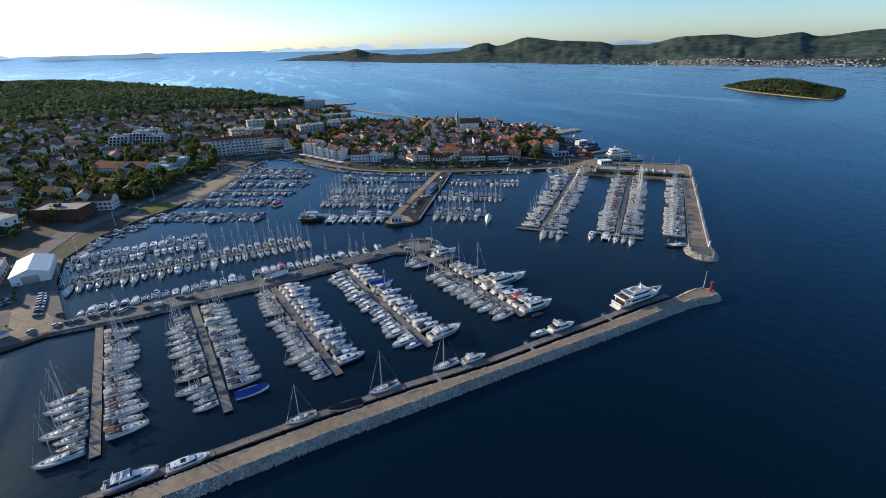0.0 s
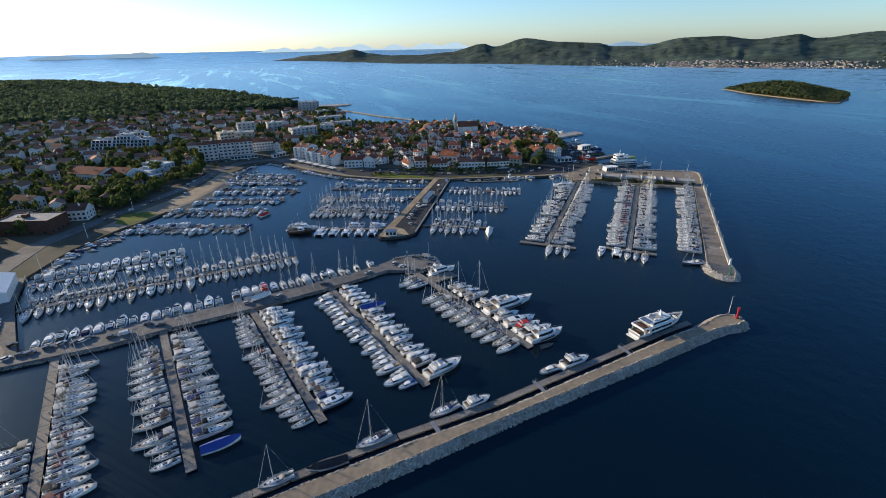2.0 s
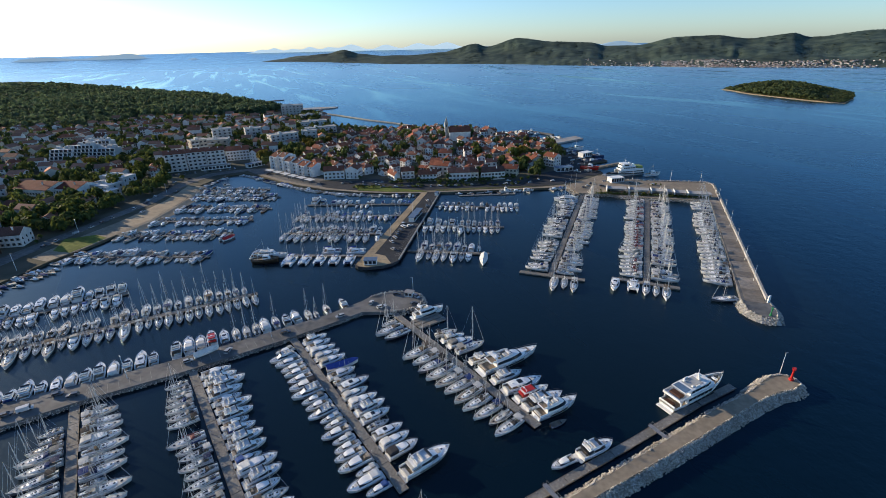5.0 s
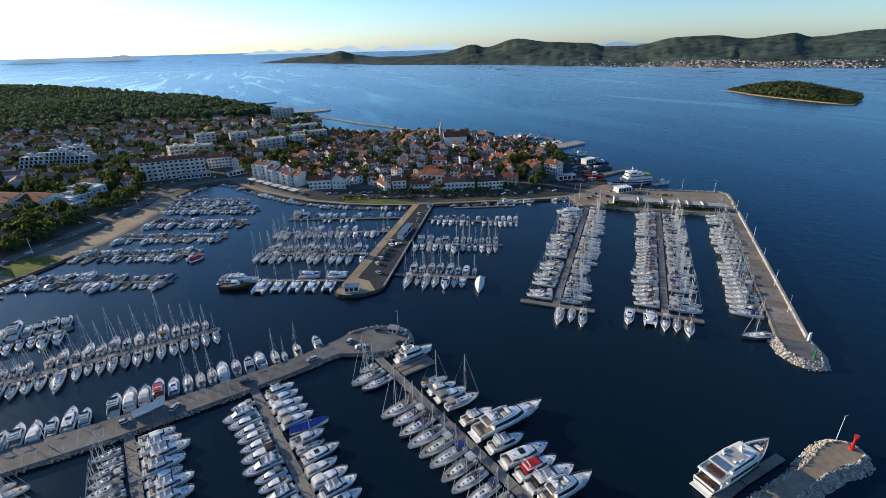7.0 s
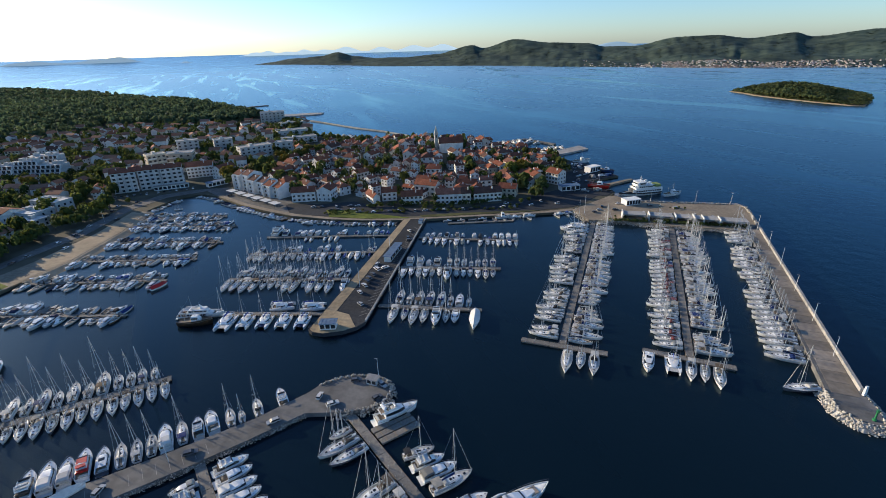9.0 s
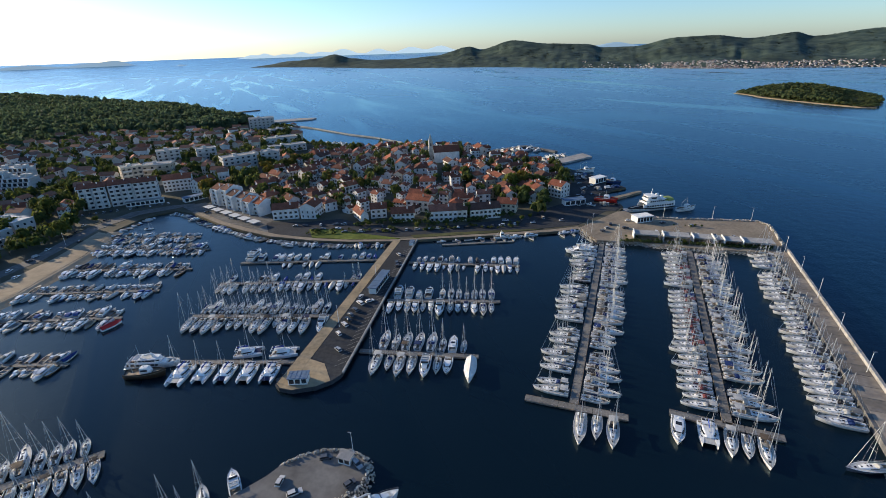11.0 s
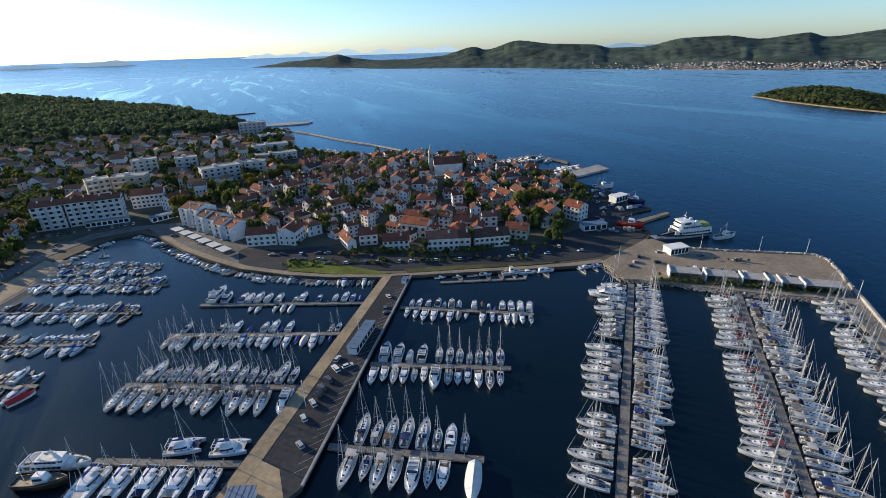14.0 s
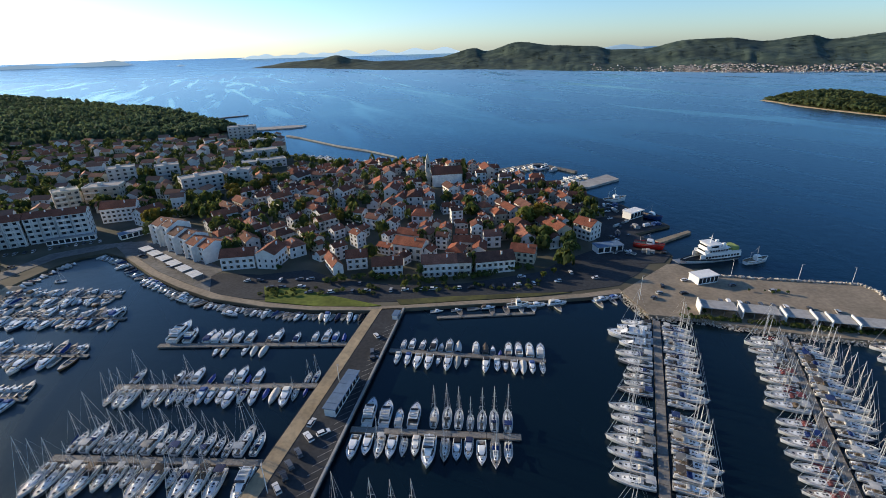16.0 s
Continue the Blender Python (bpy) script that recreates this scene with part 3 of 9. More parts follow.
slab("ferry_apron", APRON, 1.8, "pale_concrete", "wide pale concrete apron of the ferry quay")
slab("outer_pier", [(181.0, 353), (125.1, 224.5), (122.8, 216), (125.5, 210.5), (129.5, 209), (133, 215), (134.6, 223.5), (190.5, 359)], 1.9, "concrete", "long concrete outer pier with a rubble tip")
# harbour works behind the old town
slab("harbour_pier", [(66, 618), (71, 617.5), (110.5, 638.5), (134.5, 608.5), (137.5, 610.5), (112, 643.5), (107, 643.5), (65, 622)], 1.6, "concrete", "angled concrete mole of the small back harbour")
slab("harbour_pier", [(113, 560), (131.4, 559.5), (162.4, 580.8), (157.6, 595.9), (140.3, 583.3), (114.7, 567)], 1.6, "flat_roof", "pale concrete ferry pier")
slab("harbour_pier", [(136, 453), (160, 466), (161, 463.5), (137, 449)], 1.4, "pale_concrete", "narrow concrete jetty")
slab("harbour_pier", [(-250, 892), (-190, 908), (-176, 916), (-174, 932), (-196, 934), (-250, 918)], 1.6, "flat_roof", "bare concrete jetty with lamp posts")
slab("harbour_pier", [(-370, 1012), (-338, 1055), (-312, 1075), (-313, 1078), (-341, 1062), (-374, 1018)], 1.6, "concrete", "small stone jetty below the wood")
slab("harbour_pier", [(-176, 846), (-158, 829), (-95, 762), (-58, 730.5), (-24, 694), (-22, 690), (-55, 726), (-92, 757), (-154, 823), (-178, 842)], 1.5, "flat_roof", "long pale breakwater along the beach")


# breakwater: a road on rubble, with a rounded head
BW_IN = [(-120, 53.5), (-90, 71.5), (-61, 87.8), (-38, 100.6), (-12, 113.8), (17.1, 127.0), (35.3, 137.2), (56.2, 148.6), (80.8, 162.6), (95, 169.6)]
BW_OUT = [(-120, 48.5), (-88.4, 66.5), (-59.4, 82.9), (-36.4, 96.1), (-10.4, 109.7), (12.9, 122.3), (33.9, 133.3), (53.9, 143.6), (74.8, 154.6), (95.6, 165.8)]
BW_HEAD = [(103, 169.2), (109, 170.4), (112.2, 172.4), (111.8, 175.6), (109.5, 177.0), (105.3, 176.2), (101.2, 173.6)]
slab("breakwater_road", BW_OUT + BW_HEAD + BW_IN[::-1], 2.1, "pale_concrete", "pale concrete road along the top of the breakwater", "breakwater")

# ---- boats: stern at the origin, bow along x, water at z = 0 ----
def hull_rings(L, B, F, transom=0.75, full=0.45, rake=0.06, sheer=0.25, n=12, draft=0.35, bow=2.4):
    """Half sections from stern to bow, as full rings over keel."""
    rings, edge = [], []
    for i in range(n + 1):
        s = i / n
        if s < full:
            b = transom + (1 - transom) * math.sin(0.5 * math.pi * s / full)
        else:
            b = max(0.012, 1 - ((s - full) / (1 - full)) ** bow)
        b *= B / 2
        z = F * (1 + sheer * s * s)
        x0 = L * (s * (1 - rake))
        xs = L * s
        pts = [(x0, 0, -draft), (x0 + (xs - x0) * 0.4, b * 0.72, -0.05), (x0 + (xs - x0) * 0.7, b * 0.93, z * 0.5), (xs, b, z)]
        rings.append([(x, -y, zz) for x, y, zz in pts[::-1]] + pts[1:])
        edge.append((xs, b, z))
    return rings, edge


def hull_bm(L, B, F, **kw):
    bm = bmesh.new()
    rings, edge = hull_rings(L, B, F, **kw)
    vs = loft(bm, rings)
    for f in bm.faces:
        f.smooth = True
    bm.faces.new(vs[0])
    bmesh.ops.recalc_face_normals(bm, faces=bm.faces[:])
    return bm, edge


def deck_bm(edge, drop=0.06, inset=0.05, mat=0, x0=0.0, camber=0.06, rail=None):
    bm = bmesh.new()
    rings = []
    for x, b, z in edge:
        b = max(0.005, b - inset)
        rings.append([(max(x, x0), -b, z - drop), (max(x, x0), 0, z - drop + camber), (max(x, x0), b, z - drop)])
    loft(bm, rings, mat=mat)
    # toe rail
    for sgn in (-1, 1):
        loft(bm, [[(x, sgn * b, z - drop), (x, sgn * b, z + 0.05), (x, sgn * max(0.004, b - 0.07), z + 0.05), (x, sgn * max(0.004, b - 0.07), z - drop)] for x, b, z in edge], mat=mat if rail is None else rail)
    bmesh.ops.recalc_face_normals(bm, faces=bm.faces[:])
    return bm


def house_loft(bm, prof, mat=0):
    """A deckhouse from rows of x, half width at foot, half width at top, foot height, top height."""
    rings = []
    for x, b0, b1, z0, z1 in prof:
        rings.append([(x, -b0, z0), (x, -b1, z0 + 0.8 * (z1 - z0)), (x, -b1 * 0.8, z1), (x, b1 * 0.8, z1), (x, b1, z0 + 0.8 * (z1 - z0)), (x, b0, z0)])
    vs = loft(bm, rings, mat=mat)
    bm.faces.new(vs[0]).material_index = mat
    bm.faces.new(vs[-1][::-1]).material_index = mat


def sailboat(L=12.0, B=3.9, mast=16.5, canvas="canvas", hull="hull", bimini=True, cover=True, label="white sailing yacht with furled sails moored stern-to"):
    F = 0.095 * L + 0.05
    bm, edge = hull_bm(L, B, F, transom=0.78, full=0.42, rake=0.07, sheer=0.16)
    ob = solid("sailboat", bm, hull, label, "sailboat", group="moored sailing yachts")
    dk = deck_bm(edge, rail=2)
    z = F * 1.05
    house_loft(dk, [(L * 0.30, B * 0.29, B * 0.26, z - 0.1, z + 0.50), (L * 0.42, B * 0.30, B * 0.26, z - 0.1, z + 0.48), (L * 0.58, B * 0.25, B * 0.20, z - 0.05, z + 0.36), (L * 0.72, B * 0.13, B * 0.10, z, z + 0.12)], mat=2)
    for hx, hw in ((0.46, 0.34), (0.53, 0.25), (0.66, 0.25), (0.80, 0.32)):
        zt = z + 0.5 - max(0, hx - 0.42) * 1.25 if hx < 0.7 else F * (1 + 0.16 * hx * hx) + 0.01
        box(dk, L * hx - hw, L * hx + hw, -hw, hw, zt - 0.1, zt + 0.06, mat=1)
    for s in (-1, 1):
        for a, b in ((0.33, 0.41), (0.425, 0.52)):
            box(dk, L * a, L * b, s * B * 0.276 - 0.04, s * B * 0.276 + 0.04, z + 0.08, z + 0.32, mat=1)
        rod(dk, (L * 0.38, s * B * 0.21, z + 0.56), (L * 0.56, s * B * 0.17, z + 0.44), 0.03, n=3, mat=3)
        rod(dk, (L * 0.32, s * B * 0.2, z + 0.5), (L * 0.32, s * B * 0.2, z + 0.68), 0.11, 0.08, n=6, mat=4)
    # anchor locker, windlass and stern rail
    box(dk, L * 0.90, L * 0.945, -0.16, 0.16, F * 1.12, F * 1.14 + 0.07, mat=4)
    rod(dk, (L * 0.95, 0, F * 1.15 + 0.08), (L * 1.015, 0, F * 1.15 + 0.02), 0.07, n=4, mat=4)
    for s in (-1, 1):
        (xa, ba, za), (xb, bb, zb) = edge[0], edge[2]
        rod(dk, (xa + 0.08, s * 0.3, za + 0.65), (xa + 0.08, s * (ba - 0.1), za + 0.65), 0.025, n=3, mat=4)
        rod(dk, (xa + 0.08, s * (ba - 0.1), za + 0.65), (xb, s * (bb - 0.08), zb + 0.65), 0.025, n=3, mat=4)
        rod(dk, (xa + 0.08, s * (ba - 0.1), za), (xa + 0.08, s * (ba - 0.1), za + 0.65), 0.025, n=3, mat=4)
        rod(dk, (L * 0.94, s * 0.28, F * 1.14), (L * 1.0, s * 0.12, F * 1.16 + 0.62), 0.025, n=3, mat=4)
    part("deck", mesh_of("deck", dk, ["deck", "glass", "gelcoat", "teak", "steel"]), None, ob)
    cp = bmesh.new()
    box(cp, L * 0.02, L * 0.30, -B * 0.14, B * 0.14, F - 0.05, F + 0.01, mat=1)
    box(cp, L * 0.296, L * 0.303, -0.36, 0.36, F + 0.05, z + 0.46, mat=3)
    box(cp, L * 0.15, L * 0.23, -0.16, 0.16, F + 0.01, F + 0.62, bevel=0.04, mat=1)
    # dark block on the transom paints the shade of a platform recess
    box(cp, -0.02, L * 0.02, -B * 0.2, B * 0.2, F - 0.4, F - 0.02, mat=3)
    for s in (-1, 1):
        box(cp, L * 0.02, L * 0.31, s * B * 0.22 - B * 0.075, s * B * 0.22 + B * 0.075, F - 0.05, F + 0.30, bevel=0.04)
        box(cp, L * 0.12, L * 0.29, s * B * 0.215 - B * 0.045, s * B * 0.215 + B * 0.045, F + 0.30, F + 0.36, mat=1 if bimini else 4)
        rod(cp, (L * 0.09, s * B * 0.16 - 0.45, F + 0.7), (L * 0.09, s * B * 0.16 + 0.45, F + 0.7), 0.04, n=5, mat=2)
        rod(cp, (L * 0.09, s * B * 0.16, F), (L * 0.09, s * B * 0.16, F + 0.75), 0.13, 0.09, n=6)
    part("cockpit", mesh_of("cockpit", cp, ["gelcoat", "teak", "steel", "glass", canvas]), None, ob)
    cv = bmesh.new()
    house_loft(cv, [(L * 0.27, B * 0.30, B * 0.30, z + 0.35, z + 1.0), (L * 0.33, B * 0.31, B * 0.29, z + 0.35, z + 1.02), (L * 0.385, B * 0.30, B * 0.20, z + 0.40, z + 0.55)])
    part("sprayhood", cv, canvas, ob)
    if bimini:
        bi = bmesh.new()
        loft(bi, [[(L * x, B * y, F + 2.0 - 0.5 * y * y - 0.06 * abs(x - 0.13) * L) for y in (-0.36, -0.2, 0, 0.2, 0.36)] for x in (0.03, 0.1, 0.17, 0.24)])
        loft(bi, [[(L * x, B * y, F + 1.95 - 0.5 * y * y - 0.06 * abs(x - 0.13) * L) for y in (-0.36, -0.2, 0, 0.2, 0.36)] for x in (0.03, 0.1, 0.17, 0.24)])
        for x in (0.05, 0.22):
            for s in (-1, 1):
                rod(bi, (L * 0.13, s * B * 0.40, F), (L * x, s * B * 0.36, F + 1.93), 0.025, n=4)
        part("bimini", bi, canvas, ob)
    ms = bmesh.new()
    mx = L * 0.57
    rod(ms, (mx, 0, z), (mx - 0.15, 0, z + mast), 0.11, 0.07, n=6)
    for hz, hw in ((0.38, B * 0.27), (0.68, B * 0.2)):
        rod(ms, (mx - 0.1, -hw, z + mast * hz), (mx - 0.1, hw, z + mast * hz), 0.035, n=4)
    part("mast", ms, "alu", ob)
    bo = bmesh.new()
    rod(bo, (mx - 0.1, 0, z + 1.75), (L * 0.17, 0, z + 1.55), 0.07, n=6)
    if cover:
        rings = []
        for u in (0, 0.25, 0.6, 1.0):
            xx = mx - 0.15 + (L * 0.18 - mx) * u
            hh = 0.62 - 0.35 * u
            rings.append([(xx, -0.14, z + 1.7 - 0.2 * u), (xx, -0.16, z + 1.8 - 0.2 * u), (xx, 0, z + 1.72 - 0.2 * u + hh), (xx, 0.16, z + 1.8 - 0.2 * u), (xx, 0.14, z + 1.7 - 0.2 * u)])
        loft(bo, rings, close=True, caps=True, mat=1)
    part("boom", mesh_of("boom", bo, ["alu", canvas]), None, ob)
    rg = bmesh.new()
    zt = z + mast * 0.97
    rod(rg, (L * 0.985, 0, F * 1.16), (mx - 0.05, 0, zt), 0.055, 0.03, n=4)
    rod(rg, (0.1, B * 0.25, F), (mx - 0.2, 0, zt), 0.018, n=3)
    for s in (-1, 1):
        rod(rg, (mx - 0.3, s * B * 0.45, F), (mx - 0.1, s * B * 0.27, z + mast * 0.38), 0.018, n=3)
        rod(rg, (mx - 0.1, s * B * 0.27, z + mast * 0.38), (mx - 0.12, 0, zt), 0.018, n=3)
        for u in range(9):
            x, b, zz = edge[1 + u + (u > 5)]
            rod(rg, (x, s * (b - 0.06), zz), (x, s * (b - 0.06), zz + 0.62), 0.014, n=3)
        for u in range(1, 11):
            (x0, b0, z0), (x1, b1, z1) = edge[u], edge[u + 1]
            rod(rg, (x0, s * (b0 - 0.06), z0 + 0.6), (x1, s * max(0.03, b1 - 0.06), z1 + 0.6), 0.016, n=3)
    part("rigging", rg, "wire", ob)
    return ob


def cruiser(L=11.5, B=3.8, fly=True, canopy=True, hard=False, canvas="canvas", hull="hull", label="white motor cruiser with tinted windows moored stern-to"):
    F = 0.115 * L
    bm, edge = hull_bm(L, B, F, transom=0.9, full=0.3, rake=0.09, sheer=0.22, bow=4.0)
    box(bm, -0.9, 0.05, -B * 0.42, B * 0.42, 0.22, 0.38)
    ob = solid("motor_cruiser", bm, hull, label, "motorboat", group="moored motor cruisers")
    dk = deck_bm(edge, drop=0.05)
    z = F * 1.06
    box(dk, 0.1, L * 0.30, -B * 0.38, B * 0.38, F - 0.02, F + 0.03, mat=1)
    for s in (-1, 1):
        box(dk, 0.05, L * 0.32, s * B * 0.42 - 0.1, s * B * 0.42 + 0.1, F, F + 0.55, bevel=0.04)
    box(dk, 0.05, 0.5, -B * 0.4, B * 0.2, F, F + 0.5, bevel=0.05, mat=2)
    house_loft(dk, [(L * 0.62, B * 0.34, B * 0.26, F, z + 0.40), (L * 0.72, B * 0.28, B * 0.2, F, z + 0.36), (L * 0.86, B * 0.12, B * 0.08, F, z + 0.22)])
    box(dk, L * 0.67, L * 0.77, -B * 0.16, B * 0.16, z + 0.30, z + 0.46, bevel=0.05, mat=2)
    box(dk, L * 0.80, L * 0.835, -0.22, 0.22, z + 0.2, z + 0.32, mat=4)
    box(dk, L * 0.91, L * 0.95, -0.18, 0.18, F * 1.18, F * 1.2 + 0.1, mat=3)
    box(dk, 0.55, 1.0, -B * 0.36, B * 0.16, F + 0.03, F + 0.42, bevel=0.05, mat=2)
    box(dk, L * 0.14, L * 0.2, -B * 0.12, B * 0.18, F + 0.03, F + 0.7, bevel=0.04, mat=1)
    for s in (-1, 1):
        loft(dk, [[(x, s * (b + 0.025), z * 0.90), (x, s * (b + 0.03), z * 0.96)] for x, b, z in edge[:11]], mat=4)
    for s in (-1, 1):
        for u in range(6, 12):
            (x0, b0, z0), (x1, b1, z1) = edge[u], edge[u + 1] if u < 11 else (L * 0.99, 0.03, edge[12][2])
            rod(dk, (x0, s * (b0 - 0.08), z0), (x0, s * (b0 - 0.08), z0 + 0.6), 0.02, n=3, mat=3)
            rod(dk, (x0, s * (b0 - 0.08), z0 + 0.6), (x1, s * max(0.03, b1 - 0.08), z1 + 0.6), 0.025, n=3, mat=3)
    for s in (-1, 1):
        loft(dk, [[(x, s * (b * 0.955 + 0.03), z * 0.58), (x, s * (b * 0.975 + 0.03), z * 0.76)] for x, b, z in edge[3:9]], mat=4)
    part("deck", mesh_of("deck", dk, ["gelcoat", "teak", "deck", "steel", "glass"]), None, ob)
    cb = bmesh.new()
    top = z + (1.35 if fly else 0.95)
    house_loft(cb, [(L * 0.30, B * 0.38, B * 0.35, F, top), (L * 0.48, B * 0.40, B * 0.35, F, top + 0.04), (L * 0.56, B * 0.39, B * 0.31, F, top - 0.05), (L * 0.70, B * 0.30, B * 0.22, z - 0.1, z + 0.42)])
    part("cabin", cb, "gelcoat", ob)
    wd = bmesh.new()
    house_loft(wd, [(L * 0.315, B * 0.397, B * 0.365, F + 0.55, top - 0.25), (L * 0.48, B * 0.412, B * 0.368, F + 0.55, top - 0.20), (L * 0.565, B * 0.398, B * 0.322, F + 0.5, top - 0.16), (L * 0.685, B * 0.315, B * 0.235, z + 0.15, z + 0.50)])
    part("windscreen", wd, "glass", ob)
    if fly:
        fb = bmesh.new()
        box(fb, L * 0.16, L * 0.52, -B * 0.36, B * 0.36, top, top + 0.12, bevel=0.04)
        for s in (-1, 1):
            box(fb, L * 0.22, L * 0.53, s * B * 0.35 - 0.05, s * B * 0.35 + 0.05, top + 0.1, top + 0.62)
        box(fb, L * 0.51, L * 0.54, -B * 0.34, B * 0.34, top + 0.1, top + 0.75, mat=1)
        box(fb, L * 0.34, L * 0.38, -B * 0.3, B * 0.3, top + 0.1, top + 0.7, bevel=0.05, mat=2)
        box(fb, L * 0.22, L * 0.26, -B * 0.3, B * 0.3, top + 0.1, top + 0.55, bevel=0.05, mat=2)
        for s in (-1, 1):
            rod(fb, (L * 0.16, s * B * 0.34, top), (L * 0.22, s * B * 0.34, top + 1.5), 0.1, 0.07, n=5)
        rod(fb, (L * 0.22, -B * 0.34, top + 1.5), (L * 0.22, B * 0.34, top + 1.5), 0.1, n=5)
        rod(fb, (L * 0.22, 0, top + 1.5), (L * 0.22, 0, top + 1.75), 0.3, 0.28, n=8)
        if canvas == "red_paint":
            box(fb, L * 0.18, L * 0.50, -B * 0.33, B * 0.33, top + 0.62, top + 0.72, bevel=0.04, mat=2)
        part("flybridge", mesh_of("flybridge", fb, ["gelcoat", "glass", canvas if canvas == "red_paint" else "deck"]), None, ob)
    if hard:
        ht = bmesh.new()
        house_loft(ht, [(L * 0.10, B * 0.31, B * 0.31, top + 0.0, top + 0.10), (L * 0.30, B * 0.36, B * 0.35, top + 0.02, top + 0.16), (L * 0.52, B * 0.34, B * 0.30, top - 0.02, top + 0.10)])
        box(ht, L * 0.33, L * 0.45, -B * 0.20, B * 0.20, top + 0.12, top + 0.19, mat=1)
        for s in (-1, 1):
            rod(ht, (L * 0.08, s * B * 0.37, F + 0.4), (L * 0.14, s * B * 0.31, top + 0.05), 0.09, 0.07, n=5)
        rod(ht, (L * 0.2, 0, top + 0.12), (L * 0.19, 0, top + 0.5), 0.26, 0.2, n=8)
        part("hardtop", mesh_of("hardtop", ht, ["gelcoat", "glass"]), None, ob)
    if canopy:
        cn = bmesh.new()
        h = top - 0.1 if fly else top + 0.55
        house_loft(cn, [(L * 0.02, B * 0.36, B * 0.36, F + 0.5, h - 0.45), (L * 0.10, B * 0.39, B * 0.37, F + 0.5, h - 0.1), (L * 0.30, B * 0.38, B * 0.36, F + 0.5, h)] if not fly else [(L * 0.12, B * 0.38, B * 0.36, F + 0.6, h - 0.2), (L * 0.3, B * 0.385, B * 0.36, F + 0.6, h)])
        if not fly:
            house_loft(cn, [(L * 0.09, B * 0.395, B * 0.375, F + 0.75, h - 0.45), (L * 0.285, B * 0.39, B * 0.372, F + 0.75, h - 0.32)], mat=1)
        else:
            house_loft(cn, [(L * 0.14, B * 0.388, B * 0.37, F + 0.85, h - 0.45), (L * 0.28, B * 0.392, B * 0.37, F + 0.85, h - 0.3)], mat=1)
        part("canopy", mesh_of("canopy", cn, [canvas, "glass"]), None, ob)
    return ob


def small_boat(L=5.5, B=2.1, kind="open", canvas="canvas", label="small open boat with an outboard motor"):
    F = 0.55
    bm, edge = hull_bm(L, B, F, transom=0.85, full=0.3, rake=0.12, sheer=0.3, n=8, draft=0.2)
    if kind != "covered":
        loft(bm, [[(x, -b * 0.75, 0.22), (x, b * 0.75, 0.22)] for x, b, z in edge[:6]], mat=1)
        for s in (-1, 1):
            loft(bm, [[(x, s * b, z), (x, s * b * 0.78, z + 0.02), (x, s * b * 0.75, 0.22)] for x, b, z in edge[:6]], mat=1)
        loft(bm, [[(x, -b, z), (x, 0, z + 0.06), (x, b, z)] for x, b, z in edge[5:]], mat=1)
        for x in (0.2, 0.45):
            box(bm, L * x, L * x + 0.35, -B * 0.36, B * 0.36, 0.4, 0.47, mat=2)
    ob = solid("small_boat", bm, ["small_hull", "small_deck", "teak"], label, "boat", group="small moored boats")
    if kind == "covered":
        dk = bmesh.new()
        loft(dk, [[(x, -b * 0.96, z), (x, -b * 0.5, z + 0.35 * b), (x, 0, z + 0.5 * b + 0.05), (x, b * 0.5, z + 0.35 * b), (x, b * 0.96, z)] for x, b, z in edge])
        part("tarpaulin", dk, canvas, ob)
    elif kind == "cuddy":
        cb = bmesh.new()
        house_loft(cb, [(L * 0.40, B * 0.36, B * 0.3, F - 0.1, F + 0.95), (L * 0.55, B * 0.36, B * 0.28, F - 0.1, F + 0.9), (L * 0.66, B * 0.3, B * 0.22, F, F + 0.35), (L * 0.8, B * 0.18, B * 0.12, F + 0.02, F + 0.25)])
        for s in (-1, 1):
            box(cb, L * 0.42, L * 0.56, s * B * 0.33 - 0.03, s * B * 0.33 + 0.03, F + 0.35, F + 0.7, mat=1)
        part("cuddy_cabin", mesh_of("cuddy_cabin", cb, ["gelcoat", "glass"]), None, ob)
    if kind != "open":
        return ob
    om = bmesh.new()
    box(om, -0.45, -0.05, -0.2, 0.2, 0.55, 1.05, bevel=0.08)
    box(om, -0.3, -0.12, -0.08, 0.08, -0.3, 0.6)
    part("outboard_motor", om, "rubber", ob)
    return ob


